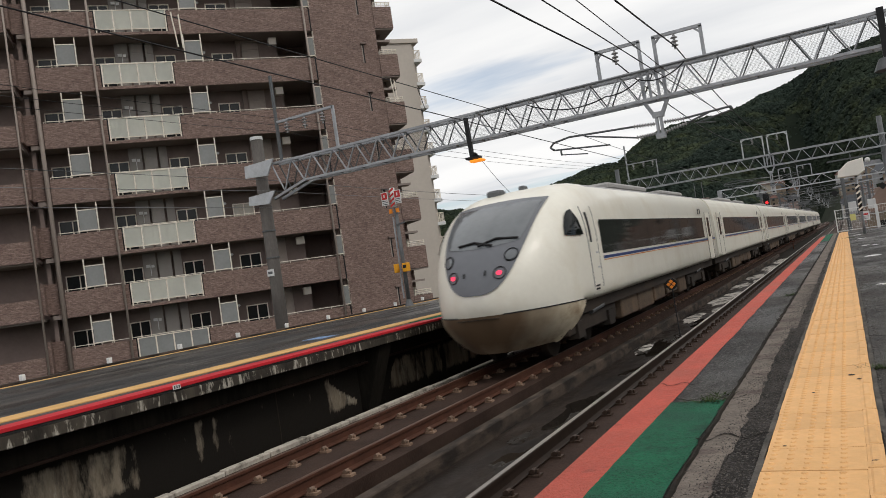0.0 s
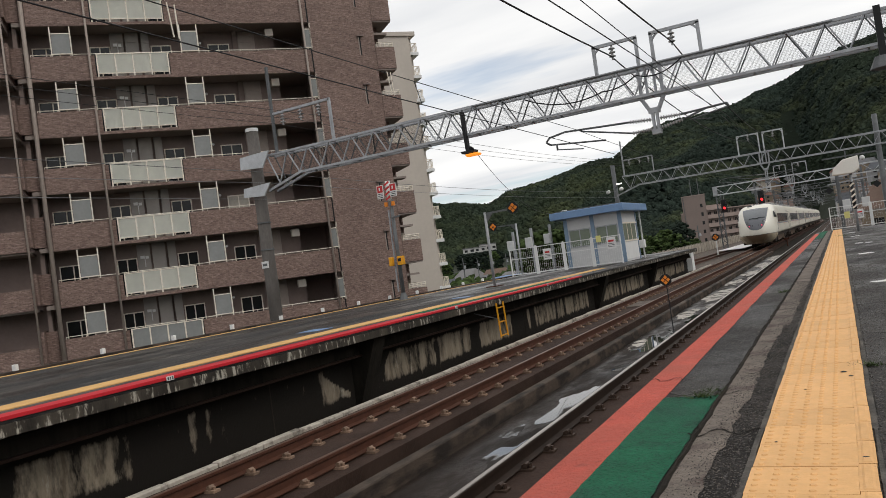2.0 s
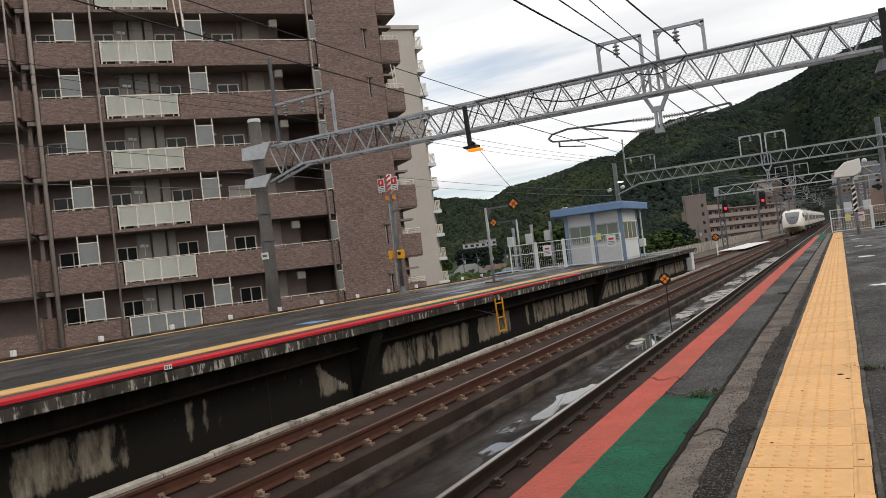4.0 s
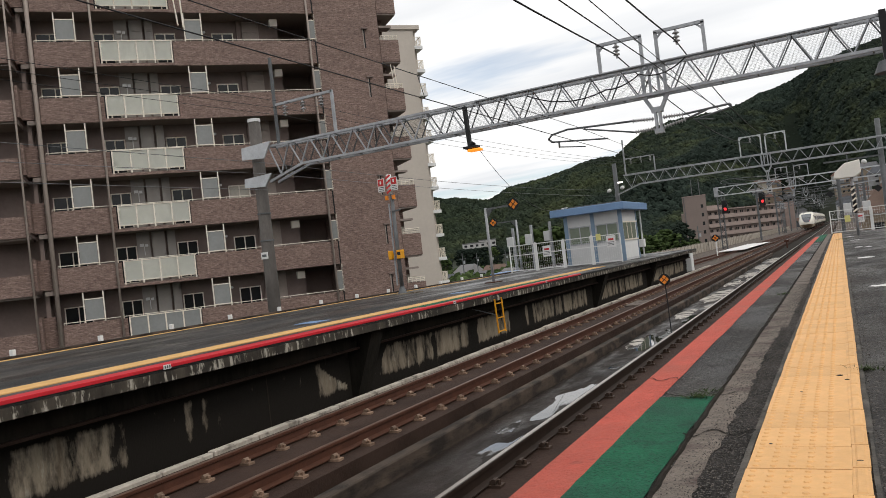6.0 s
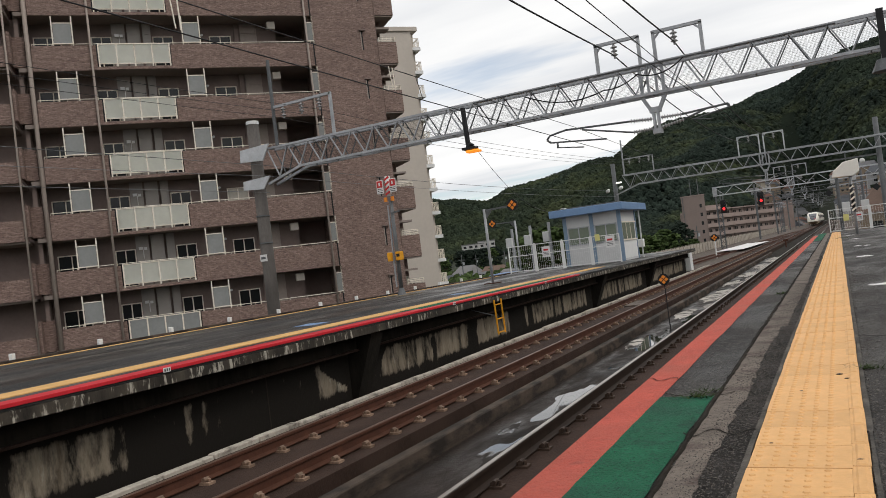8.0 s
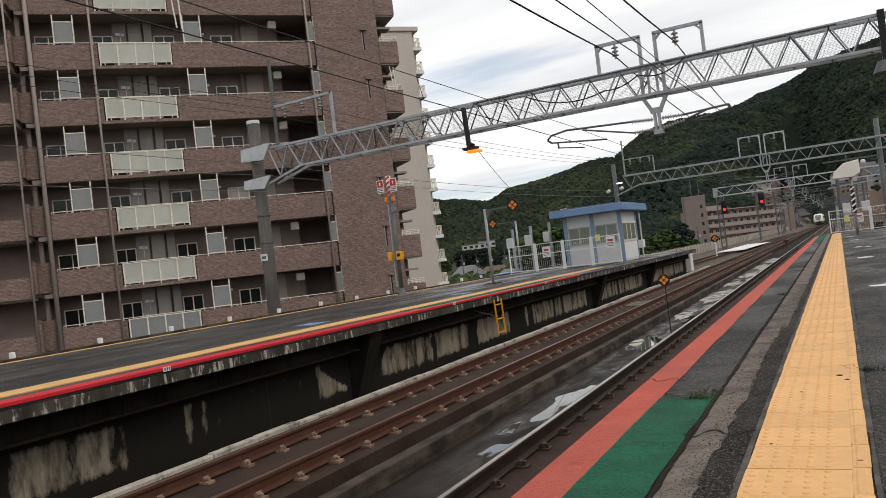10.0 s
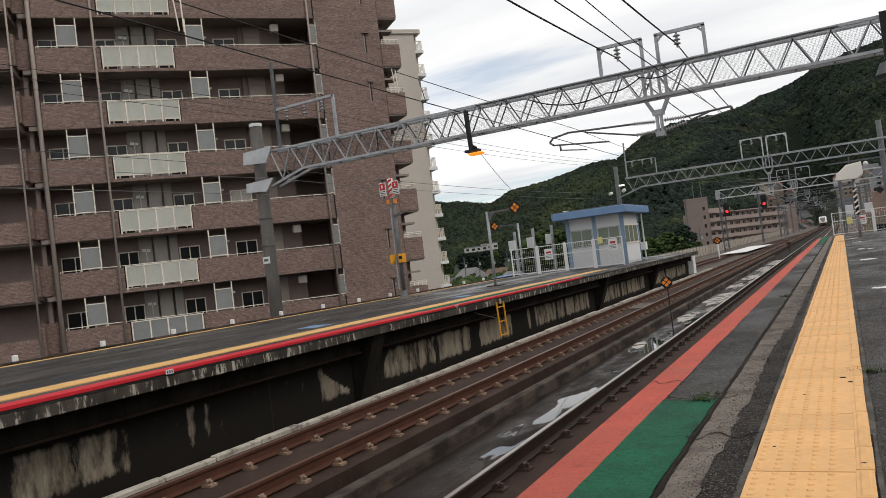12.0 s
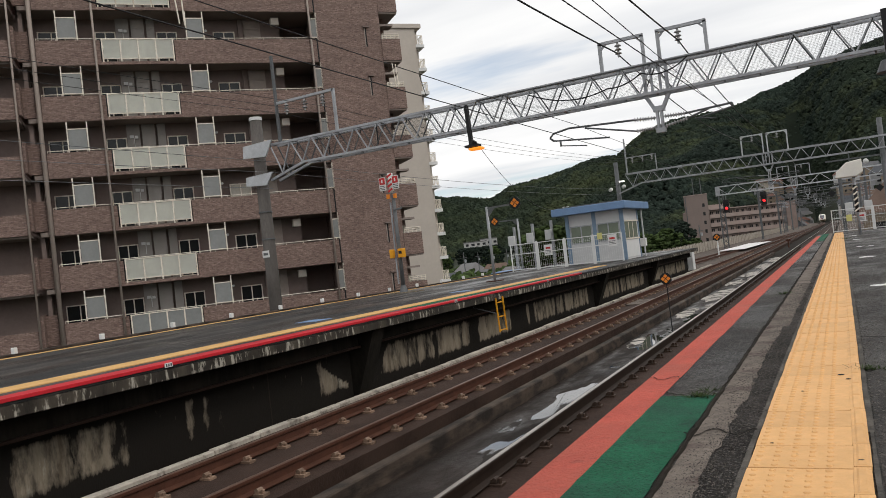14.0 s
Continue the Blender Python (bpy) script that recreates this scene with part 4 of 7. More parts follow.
            if key not in made:
                made[key] = part("panel", B(x0 + 0.05, x1 - 0.05, 0.03, 0.05, 0.14, 1.18), FROST_GREY, fr)
            else:
                share("panel", made[key], fr, Matrix())
        # back wall: grey meter doors, windows, air conditioner boxes
        for x0, x1 in ((-1.37, -0.7), (-0.6, 0.08), (0.2, 0.62)):
            rep("meter_door", "md%g" % x0, lambda: cupboard(x0, x1, deep), APT_GREY, z, "grey steel meter cupboard door")
        rep("gas_meter", "gm", lambda: meter(-1.03, deep - 0.34), SIGN_WHITE, z, "small pale gas meter with its pipe")
        for x0, x1, z0, z1, cur in ((-5.2, -3.9, -1.1, 0.85, 0), (-2.4, -1.42, -1.1, 0.85, 0), (0.72, 1.75, -1.1, 0.85, 0), (3.76, 4.9, -0.6, 0.85, 1)):
            mkey = DARK_GLASS if cur == 0 else CURTAIN_GLASS if rng.random() < 0.45 else DARK_GLASS
            wf = rep("window", "wf%g" % x0, lambda: wframe(x0, x1, z0, z1, deep), BEIGE_METAL, z, "aluminium window on the access balcony")
            key = "wp%g%s" % (x0, mkey.name)
            if key not in made:
                made[key] = part("pane", B(x0 + 0.03, x1 - 0.03, deep - 0.045, deep - 0.03, z0 + 0.03, z1 - 0.03), mkey, wf)
            else:
                share("pane", made[key], wf, Matrix())
        rep("service_door", "sd", lambda: cupboard(5.45, 6.4, deep + 0.2), PIPE_BROWN, z, "taupe steel service door")
        rep("ac_unit", "ac", lambda: B(6.9, 7.35, 0.5, 0.85, 1.0, 1.42), OFFWHITE_WALL, z, "white box hung under the slab", bevel=0.02)
        fr = rep("partition_screen", "se%d" % k, lambda: screen(9.02, 9.4), BEIGE_METAL, z, "narrow pale-framed screen at the balcony end")
        if "sep" not in made:
            made["sep"] = part("panel", B(9.05, 9.37, 0.03, 0.05, 0.14, 1.18), FROST_GREY, fr)
        else:
            share("panel", made["sep"], fr, Matrix())
        rep("wall_joint", "wj", lambda: B(9.3, 9.375, -0.03, 0.16, -1.3, 0.0), BLACK, z)
        rep("pilaster", "pil", lambda: B(5.12, 5.34, deep - 0.22, deep, -1.1, 1.55), APT_DARK, z)
        rep("vent_cap", "vc", lambda: tube(bmesh.new(), (3.35, deep - 0.07, 0.95), (3.35, deep, 0.95), 0.07, 10), SIGN_WHITE, z)
        # stair tower at the far corner
        rep("stair_parapet", "sp1", lambda: B(-9.3, -6.25, -0.75, -0.6, -1.25, -0.2), APT_TILE, z, "brown tiled stair parapet")
        rep("stair_slab", "sp2", lambda: B(-9.3, -6.25, -0.6, 2.2, -1.35, -1.22), APT_SOFFIT, z)
        rep("fin_wall", "fw", lambda: B(-6.1, -5.55, 0.1, 0.3, -1.05, 0.5), APT_TILE, z)
        rep("fin_wall", "fw2", lambda: B(-6.24, -6.105, -0.7, 1.8, -1.05, 0.55), APT_TILE, z)
        # slit windows in the blank wall
        rep("slit_window", "sl", lambda: B(12.26, 12.34, -0.012, 0.05, -0.85, 0.25), BLACK, z + 0.4, "narrow dark slit window")
        rep("slit_frame", "slf", lambda: B(12.2, 12.255, -0.03, 0.05, -0.85, 0.25), PIPE_BROWN, z + 0.4)
        rep("hood", "hd", lambda: B(12.14, 12.5, -0.14, 0.0, 0.27, 0.35), APT_DARK, z + 0.4)
    for x, y, r in ((-5.38, -0.1, 0.11), (-2.45, -0.12, 0.06), (8.98, -0.12, 0.06), (-6.3, -0.85, 0.05)):
        part("downpipe", tube(bmesh.new(), (x, y, -5), (x, y, 26), r, 10), PIPE_BROWN, apt, "taupe rainwater downpipe", smooth=True)


def frame_bars():
    b = bmesh.new()
    for i in range(5):
        x = -2.1 + 0.88 * i
        box(b, x - 0.035, x + 0.035, -0.14, -0.06, -1.17, 0.06)
    box(b, -2.13, 1.45, -0.13, -0.07, 0.0, 0.05)
    box(b, -2.13, 1.45, -0.12, -0.08, -1.03, -0.98)
    tube(b, (-2.4, 0.06, 0.1), (1.5, 0.06, 0.1), 0.02, 6)
    return b


def cupboard(x0, x1, deep):
    """A tall steel cupboard front: a short leaf over a long one, each with a raised rim."""
    b = B(x0, x1, deep - 0.26, deep, -1.1, 1.55)
    for z0, z1 in ((-1.05, 0.98), (1.02, 1.5)):
        for a in ((x0 + 0.03, x1 - 0.03, z0, z0 + 0.05), (x0 + 0.03, x1 - 0.03, z1 - 0.05, z1), (x0 + 0.03, x0 + 0.08, z0 + 0.05, z1 - 0.05), (x1 - 0.08, x1 - 0.03, z0 + 0.05, z1 - 0.05)):
            box(b, a[0], a[1], deep - 0.29, deep - 0.258, a[2], a[3])
    return b


def meter(x, y):
    b = B(x - 0.2, x + 0.02, y - 0.08, y, 0.78, 0.93)
    box(b, x + 0.06, x + 0.22, y - 0.06, y, 0.76, 0.9)
    tube(b, (x + 0.02, y - 0.03, 0.78), (x + 0.02, y - 0.03, 0.3), 0.018, 6)
    return b


def screen(x0, x1):
    b = bmesh.new()
    for x in (x0, x1):
        box(b, x - 0.03, x + 0.03, 0.0, 0.08, -0.02, 1.56)
    box(b, x0, x1, 0.01, 0.07, 1.17, 1.22)
    box(b, x0, x1, 0.01, 0.07, 0.1, 0.15)
    return b


def wframe(x0, x1, z0, z1, deep):
    b = bmesh.new()
    xm = (x0 + x1) / 2
    for x in (x0, xm, x1):
        box(b, x - 0.03, x + 0.03, deep - 0.07, deep, z0, z1)
    for z in (z0, z1):
        box(b, x0 - 0.03, x1 + 0.03, deep - 0.07, deep, z - 0.03, z + 0.03)
    return b


build_apartment()


# ---- the white express train, tail car nearest ----
NOSE_L = 3.6


def nose_w(d):
    return 1.41 * (1 - (1 - min(1, d / 2.3)) ** 2.3) ** 0.52


def nose_top(d):
    return 1.25 + (3.3 - 1.25) * (1 - (1 - min(1, d / 3.5)) ** 2.0) ** 0.6


def nose_bot(d):
    return 1.25 - (1.25 - (0.5 if d < 1.4 else 0.5 + 0.38 * smooth01((d - 1.4) / 0.4))) * (1 - (1 - min(1, d / 1.1)) ** 2.2) ** 0.5


def nose_n(d):
    return 2.3 + 2.6 * smooth01(d / 3.0)


def nose_inside(x, z, d):
    w = max(nose_w(d), 1e-4)
    n = nose_n(d)
    h = nose_top(d) - 1.25 if z > 1.25 else 1.25 - nose_bot(d)
    return (abs(x) / w) ** n + (abs(z - 1.25) / max(h, 1e-4)) ** n < 1


def nose_y(x, z):
    lo, hi = 0.0, NOSE_L
    for _ in range(26):
        m = (lo + hi) / 2
        if nose_inside(x, z, m):
            hi = m
        else:
            lo = m
    return hi


def ring(d, n=44):
    w, t, bt, e = nose_w(d), nose_top(d), nose_bot(d), nose_n(d)
    pts = []
    for i in range(n):
        a = 2 * math.pi * i / n
        c, s = math.cos(a), math.sin(a)
        x = w * math.copysign(abs(c) ** (2 / e), c)
        h = (t - 1.25) if s > 0 else (1.25 - bt)
        pts.append((x, d, 1.25 + h * math.copysign(abs(s) ** (2 / e), s)))
    return pts


def loft(bm, rings, cap0=True, cap1=True):
    vs = [[bm.verts.new(p) for p in r] for r in rings]
    n = len(vs[0])
    for a, b in zip(vs, vs[1:]):
        for i in range(n):
            bm.faces.new((a[i], a[(i + 1) % n], b[(i + 1) % n], b[i]))
    if cap0:
        bm.faces.new(vs[0][::-1])
    if cap1:
        bm.faces.new(vs[-1])
    return bm


def fan_patch(bm, outline, cx, cz, off, rings_n=10):
    """A skin on the nose inside a closed outline of (x, z), drawn as rings round its centre."""
    n = len(outline)
    prev = None
    for k in range(rings_n + 1):
        s = k / rings_n
        if k == 0:
            prev = [bm.verts.new((cx, nose_y(cx, cz) - off, cz))]
            continue
        cur = []
        for x, z in outline:
            px, pz = cx + (x - cx) * s, cz + (z - cz) * s
            cur.append(bm.verts.new((px, nose_y(px, pz) - off, pz)))
        for i in range(n):
            j = (i + 1) % n
            if len(prev) == 1:
                bm.faces.new((prev[0], cur[i], cur[j]))
            else:
                bm.faces.new((prev[i], cur[i], cur[j], prev[j]))
        prev = cur
    return bm


def side_panel(sx, y0, y1, z0, z1, out, n=10):
    """A panel that lies on the curved side of the nose, standing out a little."""
    b = bmesh.new()

    def at(y, z, o):
        e = nose_n(y)
        k = 1 - (abs(z - 1.25) / (nose_top(y) - 1.25)) ** e if z > 1.25 else 1 - (abs(z - 1.25) / (1.25 - nose_bot(y))) ** e
        return (sx * (nose_w(y) * max(k, 0.0) ** (1 / e) + o), y, z)
    rows = []
    for i in range(n + 1):
        z = z0 + (z1 - z0) * i / n
        rows.append([b.verts.new(at(y, z, o)) for y, o in ((y0, -0.02), (y0, out), ((y0 + y1) / 2, out), (y1, out), (y1, -0.02))])
    for p, q in zip(rows, rows[1:]):
        for i in range(4):
            b.faces.new((p[i], p[i + 1], q[i + 1], q[i]))
    b.faces.new(rows[0])
    b.faces.new(rows[-1])
    return b


def mask_half(z):
    """Half width of the grey front mask at height z."""
    k = (z - 1.36) / (3.0 - 1.36)
    return 1.05 * max(0.0, k) ** 0.34 * (1 - 0.12 * k)


def bogie(car, y):
    b = B(-1.0, 1.0, y - 1.5, y + 1.5, 0.42, 0.62)
    box(b, -1.12, -0.92, y - 1.6, y + 1.6, 0.38, 0.7)
    box(b, 0.92, 1.12, y - 1.6, y + 1.6, 0.38, 0.7)
    part("bogie_frame", b, UNDER, car, "dirty brown bogie frame", bevel=0.03)
    for dy in (-1.05, 1.05):
        w = bmesh.new()
        for x in (-0.5335, 0.5335):
            tube(w, (x - 0.06, y + dy, 0.43), (x + 0.06, y + dy, 0.43), 0.43, 20)
        tube(w, (-1.0, y + dy, 0.43), (1.0, y + dy, 0.43), 0.09, 10)
        for x in (-1.05, 1.05):
            box(w, x - 0.12, x + 0.12, y + dy - 0.2, y + dy + 0.2, 0.3, 0.6)
        part("wheelset", w, UNDER, car)
    for dx in (-1.15, 1.15):
        part("damper", tube(bmesh.new(), (dx, y - 0.3, 0.7), (dx, y + 0.5, 0.75), 0.06, 8), GALV_DARK, car)


def car_sides(car, y0, y1, first):
    for s in (-1, 1):
        xs = 1.411 * s
        a, c = sorted((xs, xs + 0.006 * s))
        wy0 = 3.15 if first else y0 + 2.4
        wy1 = y1 - 2.3
        part("window_band", B(a, c, wy0, wy1, 1.76, 2.43), TRAIN_GLASS, car, "dark continuous window band", bevel=0.004)
        for i in range(1, 9):
            y = wy0 + (wy1 - wy0) * i / 9
            a2, c2 = sorted((xs + 0.0055 * s, xs + 0.008 * s))
            part("mullion", B(a2, c2, y - 0.03, y + 0.03, 1.77, 2.42), TRAIN_GLASS, car)
        for n, z0, z1, m in (("blue_stripe", 1.655, 1.71, TRAIN_BLUE), ("orange_stripe", 1.622, 1.638, TRAIN_ORANGE)):
            part(n, B(a, c - 0.002 if s > 0 else c, wy0, y1 - 0.1, z0, z1), m, car)
        for y in ((y1 - 1.2,) if first else (y0 + 1.2, y1 - 1.2)):
            b = B(a, c, y - 0.5, y + 0.5, 1.0, 2.6)
            d = part("door", b, TRAIN_WHITE, car, "white sliding door", bevel=0.004)
            e0, e1 = sorted((xs + 0.0055 * s, xs + 0.01 * s))
            part("door_window", B(e0, e1, y - 0.22, y + 0.22, 1.76, 2.43), TRAIN_GLASS, d)
            for yy in (y - 0.53, y + 0.53):
                part("door_seal", B(e0, e1, yy - 0.02, yy + 0.02, 1.0, 2.62), BLACK, d)
        for y in (y1 - 2.6, y1 - 2.95):
            part("side_vent", B(a, c, y - 0.09, y + 0.09, 2.55, 2.72), BLACK, car)


def make_car(i, first):
    L_ = 18.0 if first else 19.0
    car = thing("train_car", "white express tail car with a rounded grey-masked nose" if first else "white express train car with a dark window band",
                "train car", group="cars of the express train")
    if first:
        rings = [ring(d) for d in (0.004, 0.02, 0.06, 0.12, 0.22, 0.36, 0.55, 0.8, 1.1, 1.4, 1.5, 1.6, 1.8, 2.1, 2.5, 2.9, 3.3, 3.6)]
        rings.append([(x, L_, z) for x, _, z in rings[-1]])
        body = bmesh.new()
        loft(body, rings)
        for f in body.faces:
            c = f.calc_center_median()
            f.material_index = 1 if c.z > 3.15 and c.y > 3.6 else 0
        part("car_body", body, (TRAIN_WHITE, ROOF_GREY), car, "glossy white streamlined body", smooth=True)
        zs = [1.3615 + (2.96 - 1.3615) * (1 - math.cos(math.pi * k / 30)) / 2 for k in range(31)]
        right = [(mask_half(z), z) for z in zs]
        top = [(mask_half(2.96) * (1 - k / 10), 2.96 + 0.05 * math.sin(math.pi * k / 20)) for k in range(1, 20)]
        outline = right + top + [(-x, z) for x, z in right[::-1]][:-1]
        part("front_mask", fan_patch(bmesh.new(), outline, 0, 2.2, 0.03, 18), TRAIN_MASK, car, "dark grey rounded front mask", smooth=True)
        wz = [2.2 + (2.92 - 2.2) * k / 16 for k in range(17)]
        wr = [(mask_half(z) - 0.06 - 0.25 * max(0, (2.35 - z)) , z) for z in wz]
        wtop = [((mask_half(2.92) - 0.06) * (1 - k / 8), 2.92) for k in range(1, 16)]
        wl = [(-x, z) for x, z in wr[::-1]]
        wbot = [(-wr[0][0] * (1 - k / 8), 2.2 - 0.05 * math.sin(math.pi * k / 16)) for k in range(1, 16)]
        part("windshield", fan_patch(bmesh.new(), wr + wtop + wl + wbot, 0, 2.55, 0.04, 14), WINDSHIELD, car, "large sloping windshield", smooth=True)
        for sx in (-1, 1):
            w = bmesh.new()
            pts = [(0.05 * sx + 0.3, 2.2 + 0.02 * sx), (0.3 + 0.05 * sx - 0.35, 2.27), (-0.12 + 0.05 * sx - 0.25, 2.24)] if sx < 0 else [(-0.02, 2.2), (0.3, 2.29), (0.68, 2.25)]
            for (xa, za), (xb, zb) in zip(pts, pts[1:]):
                tube(w, (xa, nose_y(xa, za) - 0.07, za), (xb, nose_y(xb, zb) - 0.07, zb), 0.022, 6)
            part("wiper", w, BLACK, car, "black windshield wiper")
            for x, z, r, m, n in ((0.44 * sx, 1.7, 0.042, TAIL_LAMP, "tail_lamp"), (0.6 * sx, 1.98, 0.085, WINDSHIELD, "headlamp")):
                hl = bmesh.new()
                y = nose_y(x, z)
                circ = [(x + r * math.cos(a * math.pi / 8), z + r * 0.95 * math.sin(a * math.pi / 8)) for a in range(16)]
                fan_patch(hl, circ, x, z, 0.055, 3)
                lamp = part(n, hl, m, car, "glowing red tail lamp" if n == "tail_lamp" else "unlit round headlamp", smooth=True)
                rim = bmesh.new()
                for a in range(16):
                    ro = 0.1 if n == "tail_lamp" else 0.105
                    p, q = [(x + ro * math.cos(k * math.pi / 8), z + ro * math.sin(k * math.pi / 8)) for k in (a, a + 1)]
                    tube(rim, (p[0], nose_y(*p) - 0.045, p[1]), (q[0], nose_y(*q) - 0.045, q[1]), 0.009, 5)
                part("lamp_rim", rim, BLACK, lamp)
            # cab side window and crew door
            b = bmesh.new()
            out = [(1.38, 2.18), (1.45, 2.34), (1.6, 2.52), (1.75, 2.62), (1.9, 2.66), (1.98, 2.45), (2.04, 2.16), (1.7, 2.16)]

            def skin(yy, zz):
                e = nose_n(yy)
                k = 1 - (abs(zz - 1.25) / (nose_top(yy) - 1.25)) ** e
                return (sx * (nose_w(yy) * max(k, 0) ** (1 / e) + 0.03), yy, zz)
            cy, cz = 1.75, 2.36
            prev = None
            for k in range(1, 6):
                cur = [b.verts.new(skin(cy + (yy - cy) * k / 5, cz + (zz - cz) * k / 5)) for yy, zz in out]
                if prev is None:
                    b.faces.new(cur)
                else:
                    for q in range(8):
                        b.faces.new((prev[q], cur[q], cur[(q + 1) % 8], prev[(q + 1) % 8]))
                prev = cur
            part("cab_side_window", b, TRAIN_GLASS, car, "pointed black cab side window")
            d = part("crew_door", side_panel(sx, 2.3, 2.85, 1.02, 2.66, 0.004), TRAIN_WHITE, car, "narrow white crew door")
            part("door_slot", side_panel(sx, 2.4, 2.52, 2.0, 2.58, 0.008), BLACK, d)
            part("door_step", side_panel(sx, 2.36, 2.6, 1.1, 1.13, 0.008), BLACK, d)
            part("door_step", side_panel(sx, 2.36, 2.6, 1.16, 1.19, 0.008), BLACK, d)
            for y0 in (2.276, 2.86):
                part("door_edge", side_panel(sx, y0, y0 + 0.016, 1.02, 2.7, 0.006), GALV_DARK, d)
            for z in (1.5, 1.78):
                part("grab_handle", side_panel(sx, 2.66, 2.76, z, z + 0.03, 0.02), GALV_PALE, d)
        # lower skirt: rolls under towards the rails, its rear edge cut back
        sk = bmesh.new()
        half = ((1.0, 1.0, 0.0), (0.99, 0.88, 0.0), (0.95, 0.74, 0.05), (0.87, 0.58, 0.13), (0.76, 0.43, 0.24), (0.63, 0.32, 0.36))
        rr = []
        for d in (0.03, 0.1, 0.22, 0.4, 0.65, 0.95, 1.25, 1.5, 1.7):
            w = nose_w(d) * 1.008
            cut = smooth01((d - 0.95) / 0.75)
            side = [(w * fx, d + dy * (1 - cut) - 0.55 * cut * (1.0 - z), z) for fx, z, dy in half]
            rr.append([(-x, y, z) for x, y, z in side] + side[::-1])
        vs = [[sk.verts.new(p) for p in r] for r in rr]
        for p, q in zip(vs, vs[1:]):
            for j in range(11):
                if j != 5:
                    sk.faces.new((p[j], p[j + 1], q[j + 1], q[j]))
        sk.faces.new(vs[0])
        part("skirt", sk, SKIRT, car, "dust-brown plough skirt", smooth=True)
        seam = bmesh.new()
        for sx in (-1, 1):
            for d0, d1 in ((0.1, 0.22), (0.22, 0.4), (0.4, 0.65), (0.65, 0.95), (0.95, 1.3), (1.3, 1.7)):
                tube(seam, (sx * nose_w(d0) * 1.01, d0, 1.0), (sx * nose_w(d1) * 1.01, d1, 1.0), 0.011, 5)
        part("skirt_seam", seam, BLACK, car)
        part("coupler_hatch", B(-0.4, 0.4, 0.0, 0.05, 0.945, 0.957), UNDER, car, "dark joint of the coupler hatch")
        for sx in (-1, 1):
            sl = bmesh.new()
            fan_patch(sl, [(sx * 0.2 + 0.022 * math.cos(a * math.pi / 6), 1.72 + 0.05 * math.sin(a * math.pi / 6)) for a in range(12)], sx * 0.2, 1.72, 0.05, 2)
            part("grab_slot", sl, BLACK, car, "small dark slot in the mask")
        an = bmesh.new()
        box(an, -0.6, -0.28, 2.5, 2.8, nose_top(2.5) - 0.12, nose_top(2.5) + 0.12)
        part("roof_antenna", an, GALV_DARK, car, "dark roof antenna housing", bevel=0.04)
        part("roof_horn", B(-0.25, -0.1, 3.4, 3.6, 3.2, 3.4), GALV_DARK, car, "small dark roof horn", bevel=0.03)
    else:
        prof = [(x, z) for x, _, z in ring(NOSE_L)]
        body = loft(bmesh.new(), [[(x, y, z) for x, z in prof] for y in (0.0, L_)])
        for f in body.faces:
            f.material_index = 1 if f.calc_center_median().z > 3.15 else 0
        part("car_body", body, (TRAIN_WHITE, ROOF_GREY), car, "white body with grey roof", smooth=False)
        if i in (2, 5):
            p = bmesh.new()
            tube(p, (-0.5, 4, 3.28), (-0.5, 5.5, 4.1), 0.03, 6)
            tube(p, (-0.5, 5.5, 4.1), (-0.5, 4.3, 4.85), 0.025, 6)
            tube(p, (-1.0, 4.3, 4.88), (1.0, 4.3, 4.88), 0.03, 6)
            part("pantograph", p, GALV_DARK, car, "raised pantograph")
    part("roof_unit", B(-0.85, 0.85, 6.5, 10.5, 3.25, 3.42), ROOF_GREY, car, "low grey roof air conditioner", bevel=0.05)
    part("roof_unit", B(-0.85, 0.85, 12.5, 16.0, 3.25, 3.4), ROOF_GREY, car, bevel=0.05)
    part("gangway", B(-0.5, 0.5, L_, L_ + 0.5, 0.95, 2.95), BLACK, car, "black gangway bellows")
    car_sides(car, 3.6 if first else 0.0, L_, first)
    rng = random.Random(30 + i)
    y = 5.0 if first else 5.6
    while y < L_ - 6:
        w = rng.uniform(0.8, 2.0)
        part("underfloor_box", B(-1.12, 1.12, y, y + w, 0.26 + rng.uniform(0, 0.12), 0.9), UNDER_BOX, car, "dirty underfloor equipment box", bevel=0.03)
        y += w + rng.uniform(0.1, 0.35)
    part("underframe", B(-1.2, 1.2, 1.5 if first else 0.2, L_ - 0.2, 0.72, 0.95), UNDER, car)
    bogie(car, 2.9 if first else 3.3)
    bogie(car, L_ - 3.3)
    return car


CARS = [make_car(i, i == 0) for i in range(8)]
TAIL_AT, SPEED = 12.0, 25.6


# ---- overhead line gantries ----
def angle_bar(b, a, c, s=0.09):
    return bar(b, a, c, s, s)


def turned(a, c, profile, n=12):
    """A turned piece along a line: profile of (share of the length, radius)."""
    b = bmesh.new()
    a, c = Vector(a), Vector(c)
    q = (c - a).to_track_quat("Z", "Y")
    rings = [[a.lerp(c, t) + q @ Vector((r * math.cos(2 * math.pi * i / n), r * math.sin(2 * math.pi * i / n), 0)) for i in range(n)] for t, r in profile]
    return loft(b, rings)


def insulator(parent, x, y, z, n=3, down=True, r=0.1):
    prof = [(0, 0.03)]
    for i in range(n):
        t = 0.12 + 0.78 * i / n
        prof += [(t, 0.035), (t + 0.1, r), (t + 0.14, r * 0.95), (t + 0.15, 0.035)]
    prof.append((1, 0.03))
    return part("insulator", turned((x, y, z), (x, y, z - 0.11 * n - 0.1), prof), PORCELAIN, parent, "stacked porcelain insulator")


